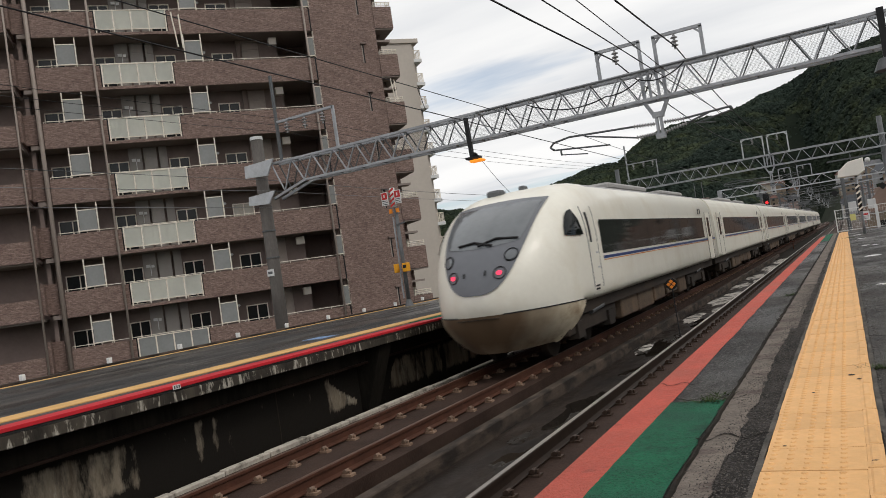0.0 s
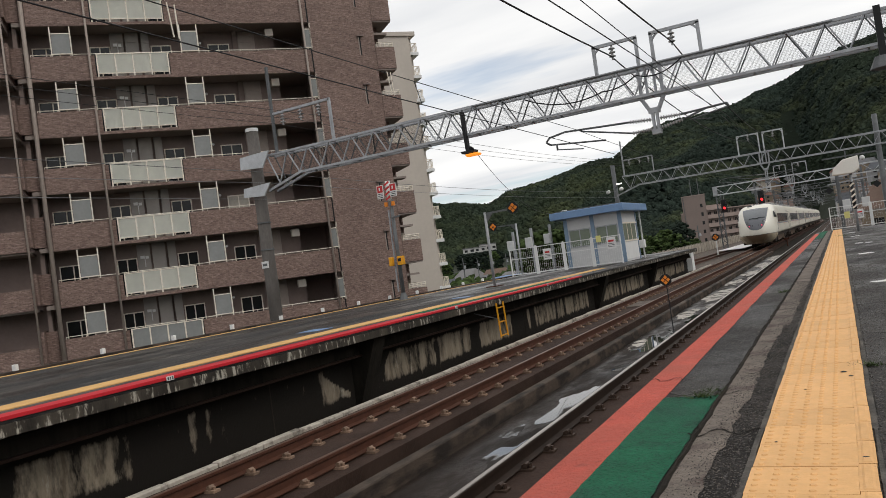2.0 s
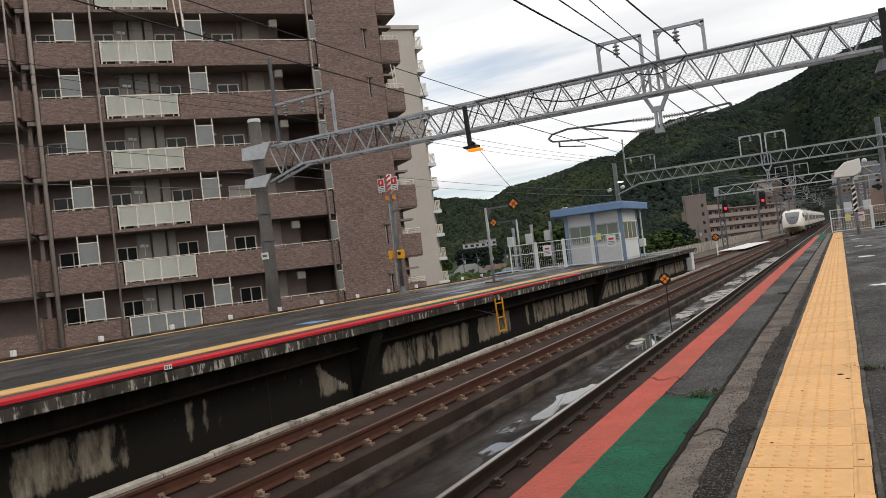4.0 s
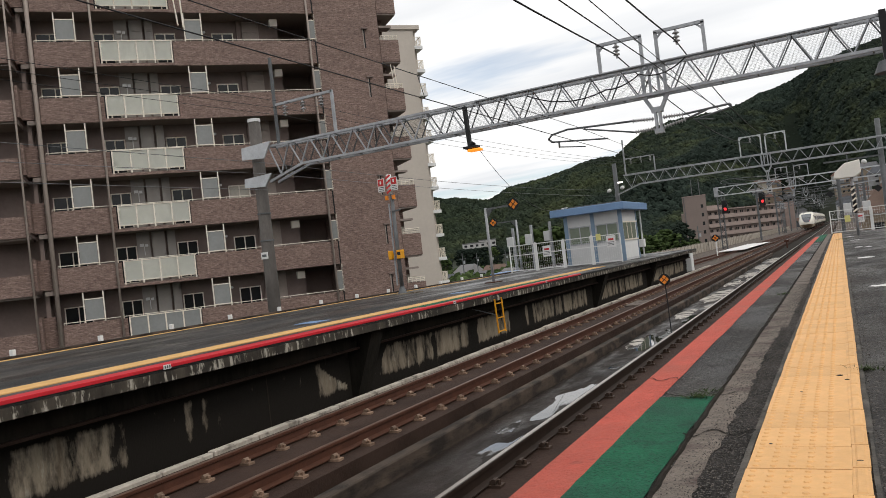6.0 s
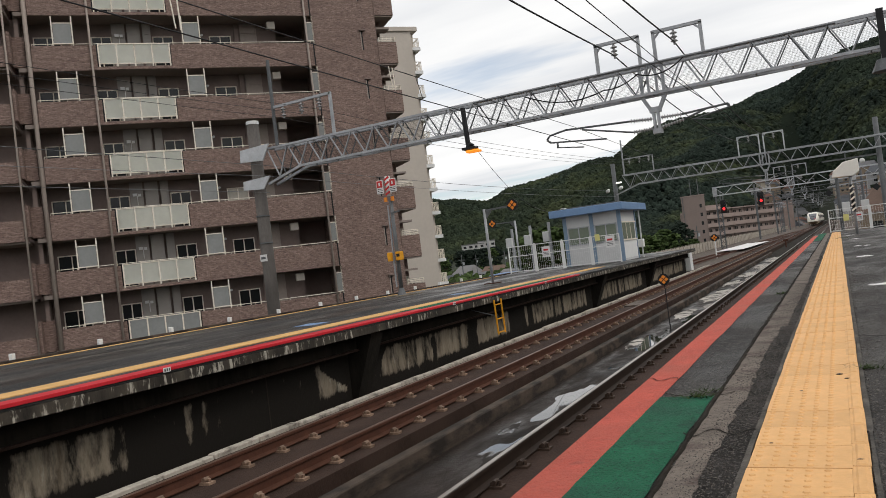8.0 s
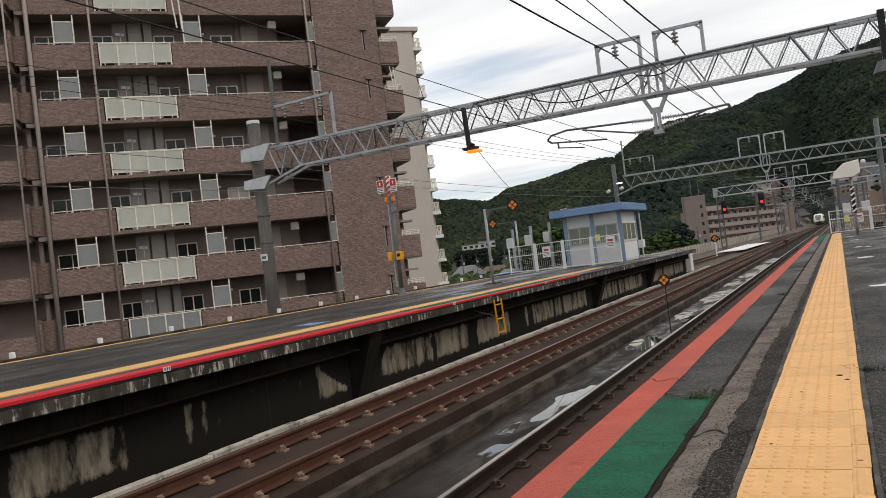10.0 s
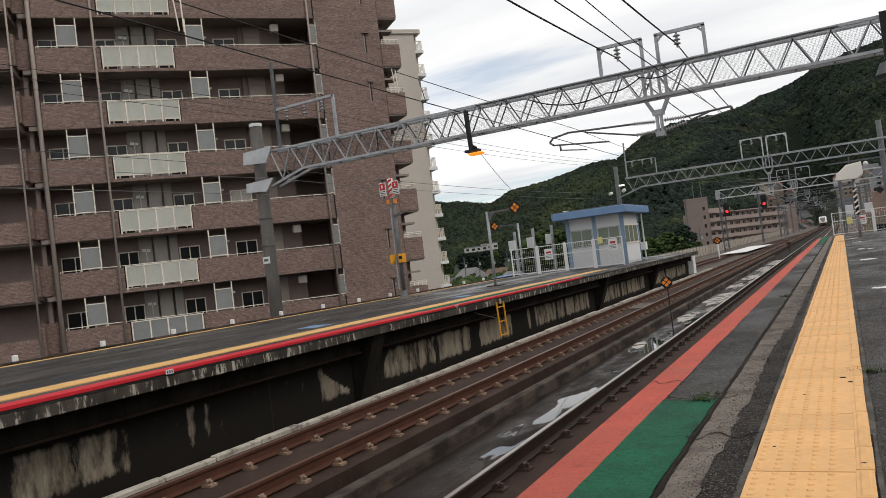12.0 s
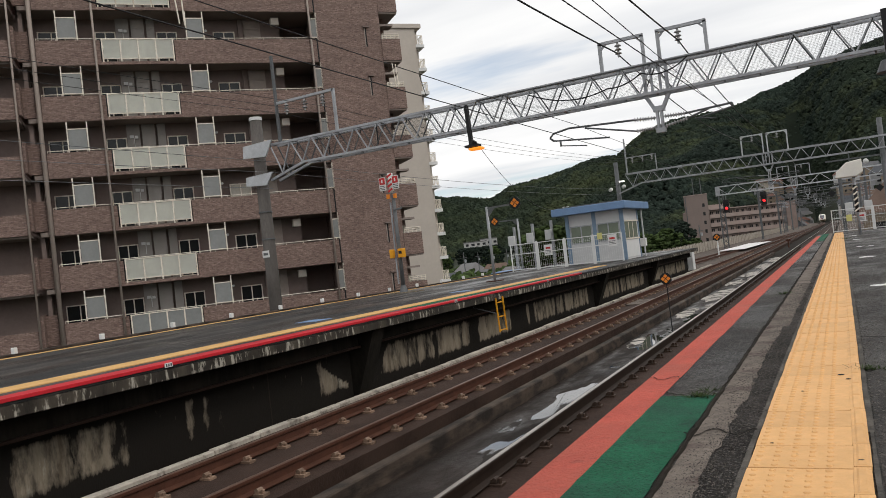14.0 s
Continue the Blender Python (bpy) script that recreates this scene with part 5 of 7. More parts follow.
def h_insulator(parent, a, c, n=8, r=0.07):
    prof = [(0, 0.025)]
    for i in range(n):
        t = (i + 0.3) / n
        prof += [(t, 0.025), (t + 0.2 / n, r), (t + 0.45 / n, r * 0.6), (t + 0.5 / n, 0.025)]
    prof.append((1, 0.025))
    return part("insulator", turned(a, c, prof, 10), PORCELAIN, parent, "ribbed rod insulator")


def truss(g, x0, x1, y, zb, zt, depth, pitch, mesh, chord=0.1, web=0.06, taper_left=0.0, steel=None):
    """A box truss beam: four chords, zigzag webs on both faces, cross ties above and below."""
    steel = steel or GALV
    n = int(round((x1 - x0) / pitch))
    for yy, nm in ((y - depth / 2, "front"), (y + depth / 2, "back")):
        for z in (zb, zt):
            s = x0 + (taper_left if z == zb else 0)
            part("chord", angle_bar(bmesh.new(), (s, yy, z), (x1, yy, z), chord), steel, g, "galvanised angle chord")
        for i in range(n):
            xa = x0 + (x1 - x0) * i / n
            xb = x0 + (x1 - x0) * (i + 1) / n
            xm = (xa + xb) / 2
            for p, q in (((xa, yy, zt), (xm, yy, zb)), ((xm, yy, zb), (xb, yy, zt))):
                if taper_left and xm < x0 + taper_left - 0.1:
                    lowz = zb - 0.36 * (1 - (xm - x0) / taper_left)
                    p = (p[0], p[1], lowz if p[2] == zb else p[2])
                    q = (q[0], q[1], lowz if q[2] == zb else q[2])
                # rear bars are darker: shade on the far face put into the colour
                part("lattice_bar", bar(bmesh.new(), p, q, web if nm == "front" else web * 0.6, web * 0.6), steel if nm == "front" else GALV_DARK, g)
    for i in range(0, n + 1):
        x = x0 + (x1 - x0) * i / n
        for z in (zb, zt):
            if z == zb and x < x0 + taper_left:
                continue
            # ties use the dark steel too, as painted shade inside the beam
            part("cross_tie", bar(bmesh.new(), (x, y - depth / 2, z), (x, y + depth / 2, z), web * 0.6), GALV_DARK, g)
    if mesh:
        b = bmesh.new()
        k = int((x1 - x0 - 0.5) / 0.032)
        for i in range(k):
            x = x0 + 0.5 + 0.032 * i
            low = zb - 0.36 * max(0.0, 1 - (x - x0) / taper_left) if taper_left else zb
            bar(b, (x, y, low + 0.05), (x, y, zt - 0.05), 0.0038)
        for i in range(18):
            z = zb + 0.06 + (zt - zb - 0.12) * i / 17
            bar(b, (x0 + 0.5, y, z), (x1, y, z), 0.003)
        part("bird_netting", b, BLACK, g, "fine dark wire netting inside the beam")


def portal(g, x0, x1, y, z0, z1, ins_x, s=0.09, steel=None):
    b = bmesh.new()
    bar(b, (x0, y, z0), (x0, y, z1), s)
    bar(b, (x1, y, z0), (x1, y, z1), s)
    bar(b, (x0 - s / 2, y, z1), (x1 + s / 2, y, z1), s)
    for x, d in ((x0, 1), (x1, -1)):
        bar(b, (x, y, z1 - 0.2), (x + 0.2 * d, y, z1), s * 0.6)
    part("portal_frame", b, steel or GALV, g, "small steel frame standing on the beam")
    for x in ins_x:
        insulator(g, x, y, z1 - 0.05, 3)


def hanger(g, x, y, zt, zb):
    for s in (-1, 1):
        for p, q, w in (((x + 0.32 * s, y, zt + 0.85), (x + 0.3 * s, y, zt), 0.09), ((x + 0.12 * s, y, zt + 0.85), (x + 0.12 * s, y, zt), 0.07),
                        ((x + 0.34 * s, y, zt), (x + 0.12 * s, y, zt - 0.42), 0.1)):
            part("hanger_bar", bar(bmesh.new(), p, q, w), GALV, g, "forked steel drop bracket bar")
    b = bmesh.new()
    for s in (-1, 1):
        box(b, x + 0.06 * s - 0.035, x + 0.06 * s + 0.035, y - 0.08, y + 0.08, zb, zt - 0.35)
    box(b, x - 0.16, x + 0.16, y - 0.09, y + 0.09, zt - 0.5, zt - 0.35)
    box(b, x - 0.13, x + 0.13, y - 0.09, y + 0.09, zb - 0.02, zb + 0.12)
    part("drop_post", b, GALV, g, "paired steel drop post")
    # arms
    for s, xe, nm in ((-1, x - 3.2, "a"), (1, x + 1.95, "b")):
        up, low = (x + 0.12 * s, y, zb + 0.42), (x + 0.12 * s, y, zb + 0.14)
        if s < 0:
            h_insulator(g, up, (x - 0.75, y, zb + 0.47))
            h_insulator(g, low, (x - 0.7, y, zb + 0.14))
            b = bmesh.new()
            tube(b, (x - 0.75, y, zb + 0.47), (x - 2.7, y, zb + 0.58), 0.03, 8)
            tube(b, (x - 2.7, y, zb + 0.58), (x - 3.2, y, zb + 0.5), 0.03, 8)
            tube(b, (x - 3.2, y, zb + 0.5), (x - 3.32, y, zb + 0.38), 0.03, 8)
            tube(b, (x - 3.32, y, zb + 0.38), (x - 3.2, y, zb + 0.28), 0.03, 8)
            tube(b, (x - 3.2, y, zb + 0.28), (x - 1.5, y, zb + 0.1), 0.025, 8)
            tube(b, (x - 0.7, y, zb + 0.14), (x - 2.2, y, zb + 0.5), 0.025, 8)
            tube(b, (x - 3.0, y, zb + 0.26), (x - 3.0, y, zb + 0.08), 0.03, 6)
            tube(b, (x - 3.0, y, zb + 0.1), (x - 2.2, y, zb - 0.02), 0.02, 6)
        else:
            h_insulator(g, up, (x + 0.7, y, zb + 0.4))
            h_insulator(g, low, (x + 0.75, y, zb + 0.25))
            b = bmesh.new()
            tube(b, (x + 0.7, y, zb + 0.4), (x + 1.95, y, zb + 0.46), 0.03, 8)
            tube(b, (x + 0.75, y, zb + 0.25), (x + 1.35, y, zb + 0.42), 0.03, 8)
            tube(b, (x + 1.95, y, zb + 0.46), (x + 1.98, y, zb + 0.36), 0.03, 8)
            tube(b, (x + 1.98, y, zb + 0.36), (x + 1.0, y, zb + 0.2), 0.025, 8)
            tube(b, (x + 0.95, y, zb + 0.22), (x + 1.5, y, zb + 0.12), 0.018, 6)
        part("cantilever_arm", b, GALV_DARK, g, "tubular wire support arm", smooth=True)


def build_gantry_one():
    y = 23.0
    g = thing("overhead_gantry", "galvanised lattice gantry carrying overhead wires across the tracks", "gantry", group="overhead line gantries")
    pole = tube(bmesh.new(), (-18.85, y, -5), (-18.85, y, 6.85), 0.25, 20, 0.22)
    part("concrete_pole", pole, POLE_CONC, g, "tall round grey concrete pole", smooth=True)
    part("pole_cap", tube(bmesh.new(), (-18.85, y, 6.84), (-18.85, y, 6.96), 0.235, 20), WHITE, g, "pale pole cap")
    for z in (2.4, 3.4):
        part("pole_band", tube(bmesh.new(), (-18.85, y, z), (-18.85, y, z + 0.05), 0.255, 16), GALV_DARK, g)
    part("pole_plate", B(-18.98, -18.68, y - 0.28, y - 0.25, 1.75, 2.0), SIGN_WHITE, g, "small white number plate with grey bars")
    part("pole_plate_mark", B(-18.93, -18.73, y - 0.285, y - 0.281, 1.83, 1.92), GALV_DARK, g)
    for z0, z1, x1 in ((5.38, 5.95, -17.9), (4.35, 4.8, -18.0)):
        b = bmesh.new()
        pts = [(-19.28, z0 + 0.08), (-19.25, z1 - 0.05), (x1, z1), (x1 - 0.35, z0)]
        v0 = [b.verts.new((px, y - 0.4, pz)) for px, pz in pts]
        v1 = [b.verts.new((px, y - 0.34, pz)) for px, pz in pts]
        b.faces.new(v0)
        b.faces.new(v1[::-1])
        for i in range(4):
            b.faces.new((v0[i], v0[(i + 1) % 4], v1[(i + 1) % 4], v1[i]))
        part("gusset_plate", b, GALV_PALE, g, "bright steel gusset plate")
    truss(g, -18.1325, 8.62, y, 4.96, 5.8, 0.46, 0.9225, True, 0.08, 0.055, taper_left=1.4)
    for yy in (y - 0.23, y + 0.23):
        part("knee_chord", angle_bar(bmesh.new(), (-18.2, yy, 4.52), (-16.7, yy, 4.96), 0.09), GALV, g)
    portal(g, -5.73, -4.5, y - 0.23, 5.82, 6.65, (-5.2,))
    portal(g, -4.06, -2.77, y - 0.23, 5.82, 6.66, (-3.5,))
    b = bmesh.new()
    bar(b, (-17.64, y - 0.23, 5.82), (-17.64, y - 0.23, 8.95), 0.09)
    part("side_mast", b, GALV_DARK, g, "slim steel mast on the beam")
    b = bmesh.new()
    bar(b, (-17.6, y - 0.23, 7.22), (-15.12, y - 0.23, 7.24), 0.09)
    bar(b, (-15.14, y - 0.23, 5.82), (-15.14, y - 0.23, 7.28), 0.09)
    part("side_frame", b, GALV, g, "pale steel wire frame")
    for x in (-17.2, -16.4, -15.62):
        insulator(g, x, y - 0.23, 7.18, 3)
    hanger(g, -4.27, y - 0.1, 4.93, 3.84)
    # sodium lamp under the beam
    part("lamp_arm", bar(bmesh.new(), (-10.16, y - 0.3, 5.7), (-10.12, y - 0.3, 4.42), 0.16, 0.1), BLACK, g, "dark lamp arm")
    b = bmesh.new()
    tube(b, (-10.1, y - 0.3, 4.42), (-10.0, y - 0.3, 4.55), 0.1, 10)
    box(b, -10.3, -9.85, y - 0.45, y - 0.15, 4.36, 4.43)
    part("lamp_housing", b, BLACK, g, "dark lamp housing")
    b = bmesh.new()
    box(b, -10.2, -9.72, y - 0.45, y - 0.15, 4.25, 4.33)
    part("lamp_glass", b, SODIUM, g, "lit orange lamp glass", bevel=0.04)
    # second lamp at the other end
    part("lamp_arm", bar(bmesh.new(), (1.5, y - 0.3, 5.9), (1.5, y - 0.3, 4.5), 0.16, 0.12), BLACK, g)
    part("lamp_shade", tube(bmesh.new(), (1.5, y - 0.3, 4.32), (1.5, y - 0.3, 4.62), 0.34, 12, 0.2), GALV_DARK, g)
    part("conduit", tube(bmesh.new(), (-9.8, y - 0.28, 5.79), (0.5, y - 0.28, 5.79), 0.02, 6), GALV_DARK, g)


def build_gantry_two(y, scale_label):
    dz = drop(y)
    g = thing("overhead_gantry", "galvanised lattice gantry farther along the line", "gantry", group="overhead line gantries")
    part("steel_pole", tube(bmesh.new(), (-15.42, y, -5), (-15.42, y, 7.1), 0.2, 12, 0.17), GALV_DARK, g, "grey steel pole", smooth=True)
    part("steel_pole", tube(bmesh.new(), (3.0, y, -5), (3.0, y, 7.3), 0.2, 12, 0.17), GALV_DARK, g, smooth=True)
    truss(g, -14.7, 6.4, y, 5.22, 6.05, 0.6, 1.055, False, 0.085, 0.055, taper_left=1.2, steel=GALV)
    part("knee_chord", angle_bar(bmesh.new(), (-15.3, y - 0.3, 4.6), (-13.4, y - 0.3, 5.22), 0.1), GALV, g)
    portal(g, -5.95, -4.5, y - 0.3, 6.05, 7.45, (-5.2,), steel=GALV_PALE)
    portal(g, -4.19, -2.85, y - 0.3, 6.05, 7.45, (-3.5,), steel=GALV_PALE)
    b = bmesh.new()
    bar(b, (-14.5, y - 0.3, 6.0), (-14.5, y - 0.3, 8.8), 0.1)
    bar(b, (-14.5, y - 0.3, 7.28), (-12.2, y - 0.3, 7.28), 0.08)
    bar(b, (-12.2, y - 0.3, 6.0), (-12.2, y - 0.3, 7.3), 0.08)
    part("side_frame", b, GALV, g, "pale steel wire frame")
    for x in (-14.0, -13.2, -12.5):
        insulator(g, x, y - 0.3, 7.25, 3)
    hanger(g, -4.3, y - 0.1, 5.2, 4.0)
    if scale_label:
        f = bmesh.new()
        bar(f, (-15.4, y - 0.3, 5.2), (-14.9, y - 0.6, 5.5), 0.05)
        part("flood_arm", f, GALV_DARK, g)
        part("floodlight", B(-15.15, -14.7, y - 0.8, y - 0.6, 5.45, 5.55), BRIGHT, g, "lit white floodlight", bevel=0.04)
        for x, z in ((-15.9, 5.0), (-14.85, 5.1)):
            part("round_lamp", tube(bmesh.new(), (x, y - 0.7, z - 0.05), (x, y - 0.35, z + 0.02), 0.14, 14), WHITE, g, "round white floodlight", smooth=True)
        b = bmesh.new()
        bar(b, (0.9, y - 0.2, 5.2), (0.9, y - 0.2, 4.6), 0.08)
        bar(b, (-0.6, y - 0.2, 4.75), (2.9, y - 0.2, 4.75), 0.1)
        part("equipment_bracket", b, GALV_DARK, g)
        part("round_lamp", tube(bmesh.new(), (1.9, y - 0.6, 4.4), (1.9, y - 0.3, 4.45), 0.17, 14), WHITE, g, smooth=True)
    return g


def build_gantry_three(y):
    g = thing("signal_gantry", "galvanised signal gantry with lit red signals", "gantry", group="overhead line gantries")
    z0 = drop(y)
    b = bmesh.new()
    for sx in (-0.25, 0.25):
        for sy in (-0.25, 0.25):
            bar(b, (-12.0 + sx, y + sy, -2.2), (-12.0 + sx, y + sy, 5.3), 0.08)
    for i in range(12):
        z = -2.0 + 0.6 * i
        bar(b, (-12.25, y - 0.25, z), (-11.75, y - 0.25, z + 0.6), 0.05)
        bar(b, (-11.75, y - 0.25, z), (-12.25, y - 0.25, z + 0.6), 0.05)
    part("lattice_post", b, GALV_DARK, g, "lattice steel post")
    truss(g, -12.3, 7.0, y, 4.8, 5.75, 0.5, 2.1, False, 0.11, 0.08, steel=GALV_PALE)
    part("end_plate", B(-12.5, -12.0, y - 0.35, y - 0.3, 4.7, 5.8), GALV, g)
    portal(g, -5.8, -4.6, y - 0.3, 5.75, 7.0, (-5.2,))
    portal(g, -3.9, -2.5, y - 0.3, 5.75, 7.0, (-3.3,))
    hanger(g, -4.2, y, 4.8, 3.7)
    for x, z in ((-11.45, 3.45), (-7.45, 3.8)):
        s = part("signal_head", B(x - 0.32, x + 0.32, y - 0.75, y - 0.6, z - 0.75, z + 0.75), BLACK, g, "black signal backboard", bevel=0.06)
        part("signal_lamp", tube(bmesh.new(), (x + 0.05, y - 1.03, z - 0.25), (x + 0.05, y - 0.76, z - 0.25), 0.15, 16), RED_LAMP, s, "lit red signal lamp")
        hb = bmesh.new()
        for zz in (z - 0.25, z + 0.3):
            tube(hb, (x + 0.05, y - 1.0, zz + 0.1), (x + 0.05, y - 0.75, zz + 0.1), 0.22, 10)
        part("signal_hood", hb, BLACK, s)
        part("signal_bracket", bar(bmesh.new(), (x, y - 0.5, z + 0.6), (x, y - 0.2, 4.8), 0.08), GALV_DARK, g)


def build_far_masts():
    for y in (130, 170, 215, 265):
        z = drop(y)
        g = thing("overhead_gantry", "distant grey overhead line gantry", "gantry", pose(bend(y), y, z), group="overhead line gantries")
        for x in (-11.0, 3.6):
            part("steel_pole", tube(bmesh.new(), (x, 0, -2.0), (x, 0, 7.2), 0.16, 8), GALV_DARK, g)
        truss(g, -11.0, 3.6, 0, 5.0, 5.7, 0.4, 1.8, False, 0.08, 0.06, steel=GALV_DARK)
        portal(g, -6.0, -4.8, 0, 5.7, 6.8, (-5.4,), steel=GALV_DARK)
        portal(g, -3.8, -2.6, 0, 5.7, 6.8, (-3.2,), steel=GALV_DARK)
        hanger(g, -4.1, 0, 5.0, 3.9)


build_gantry_one()
build_gantry_two(62.0, True)
build_gantry_three(95.0)
build_far_masts()


# ---- wires ----
def wire(name, label, spans, r, material=WIRE, n=14):
    """spans: points (x, y, z); each pair is joined by a sagging wire, the sag given by the second point's fourth number."""
    c = bpy.data.curves.new(name, "CURVE")
    c.dimensions, c.bevel_depth, c.bevel_resolution = "3D", r, 1
    pts = []
    for p, q in zip(spans, spans[1:]):
        for i in range(n):
            k = i / n
            s = 4 * q[3] * k * (1 - k)
            pts.append((p[0] + (q[0] - p[0]) * k, p[1] + (q[1] - p[1]) * k, p[2] + (q[2] - p[2]) * k - s))
    pts.append(spans[-1][:3])
    sp = c.splines.new("POLY")
    sp.points.add(len(pts) - 1)
    for a, b in zip(sp.points, pts):
        a.co = (*b, 1)
    c.materials.append(material)
    ob = new(name, c)
    me = bpy.data.meshes.new_from_object(ob)
    bpy.data.objects.remove(ob)
    return tagged(new(name, me), label, "wire", "overhead wires")


def build_wires():
    F = "dark sagging feeder cable"
    wire("feeder_wire", F, [(-5.22, -27, 6.25), (-5.22, 22.6, 6.27, 0.75), (-5.2, 61.7, 7.0, 0.7), (-5.2, 94.7, 6.6, 0.5)], 0.02)
    wire("feeder_wire", F, [(-3.49, -27, 6.25), (-3.49, 22.6, 6.25, 0.75), (-3.5, 61.7, 7.0, 0.7), (-3.3, 94.7, 6.6, 0.5)], 0.02)
    M, C = "thin messenger wire of the overhead line", "thin contact wire over the track"
    wire("messenger_wire", M, [(-6.7, -27, 4.5), (-6.7, 22.9, 4.47, 0.1), (-6.7, 61.9, 4.75, 0.25), (-6.4, 94.9, 4.55, 0.2), (-6.2, 170, 4.0, 0.3), (-6.2, 265, 3.2, 0.3)], 0.0075)
    wire("contact_wire", C, [(-6.6, -27, 4.0), (-6.6, 22.9, 3.96, 0.03), (-6.5, 61.9, 4.1, 0.03), (-6.2, 94.9, 3.85, 0.02), (-6.0, 170, 3.3, 0.02), (-6.0, 265, 2.5, 0.0)], 0.009)
    wire("messenger_wire", M, [(-2.16, -27, 3.38), (-2.75, 22.9, 4.32, 0.0), (-2.6, 61.9, 4.75, 0.3), (-2.5, 94.9, 4.55, 0.2), (-2.4, 170, 4.0, 0.3)], 0.0075)
    wire("contact_wire", C, [(-3.67, -27, 3.64), (-2.4, 22.9, 4.0, 0.0), (-2.5, 61.9, 4.1, 0.03), (-2.4, 94.9, 3.85, 0.02), (-2.4, 170, 3.3, 0.02)], 0.009)
    S = "thin side feeder wire on insulators"
    for x, z, z2, x2 in ((-17.2, 6.75, 6.8, -14.0), (-16.4, 6.75, 6.8, -13.2), (-15.62, 6.75, 6.8, -12.5)):
        wire("side_wire", S, [(x - 0.6, -27, 6.6), (x, 22.6, z, 0.45), (x2, 61.7, z2, 0.4)], 0.0075)
    wire("side_wire", S, [(-18.4, -27, 5.2), (-18.4, 23, 5.25, 0.15), (-15.4, 62, 5.0, 0.3)], 0.01, GALV_DARK)
    wire("side_wire", S, [(-18.4, -27, 4.2), (-18.4, 23, 4.85, 0.1), (-15.4, 62, 4.5, 0.2)], 0.009, WIRE_PALE)
    wire("side_wire", S, [(-18.4, -27, 4.0), (-18.4, 23, 4.25, 0.1)], 0.009, WIRE_PALE)
    wire("lamp_cable", "drooping cable from the lamp to the cabin", [(-9.9, 22.8, 4.35), (-11.8, 35.9, 2.75, 0.7)], 0.009)
    wire("gantry_cable", "black cable looped along the beam", [(-8.0, 22.6, 5.6), (-5.6, 22.6, 5.3, 0.25), (-4.6, 22.6, 5.55, 0.1), (-3.3, 22.6, 5.75, 0.2)], 0.02)
    # droppers between messenger and contact wire
    for y in (4.5, 13, 30, 40, 50):
        wire("dropper", "thin dropper wire of the overhead line", [(-6.7, y, 4.42), (-6.6, y, 3.97, 0)], 0.006, WIRE, 2)
    for x, y in ((-6.66, 11.95), (-6.66, 6.9)):
        b = bmesh.new()
        tube(b, (x, y, 4.42), (x + 0.03, y + 0.02, 4.0), 0.009, 6)
        tube(b, (x, y + 0.12, 4.42), (x + 0.03, y + 0.1, 4.0), 0.009, 6)
        tagged(ob_of("jumper_loop", b, BEIGE_METAL), "pale jumper loop joining two wires", "wire", "overhead wires")


build_wires()


# ---- things on the far platform ----
def diamond(b, x, y, z, s, t=0.03):
    """A plate that stands on its corner."""
    v0 = [b.verts.new((x + dx * s, y, z + dz * s)) for dx, dz in ((0, -1), (1, 0), (0, 1), (-1, 0))]
    v1 = [b.verts.new((x + dx * s, y + t, z + dz * s)) for dx, dz in ((0, -1), (1, 0), (0, 1), (-1, 0))]
    b.faces.new(v0)
    b.faces.new(v1[::-1])
    for i in range(4):
        b.faces.new((v0[i], v0[(i + 1) % 4], v1[(i + 1) % 4], v1[i]))
    return b


def octo(b, x, y, z, r, t=0.03):
    v0 = [b.verts.new((x + r * math.cos(radians(22.5 + 45 * i)), y, z + r * math.sin(radians(22.5 + 45 * i)))) for i in range(8)]
    v1 = [b.verts.new((x + r * math.cos(radians(22.5 + 45 * i)), y + t, z + r * math.sin(radians(22.5 + 45 * i)))) for i in range(8)]
    b.faces.new(v0)
    b.faces.new(v1[::-1])
    for i in range(8):
        b.faces.new((v0[i], v0[(i + 1) % 8], v1[(i + 1) % 8], v1[i]))
    return b


def four_diamond_plate(parent, x, y, z, r):
    p = part("marker_plate", octo(bmesh.new(), x, y, z, r), BLACK, parent, "black plate with four orange diamonds")
    s = r * 0.34
    for dx, dz in ((0, s * 1.28), (0, -s * 1.28), (s * 1.28, 0), (-s * 1.28, 0)):
        part("diamond", diamond(bmesh.new(), x + dx, y - 0.012, z + dz, s, 0.01), ORANGE, p, "orange reflective diamond")


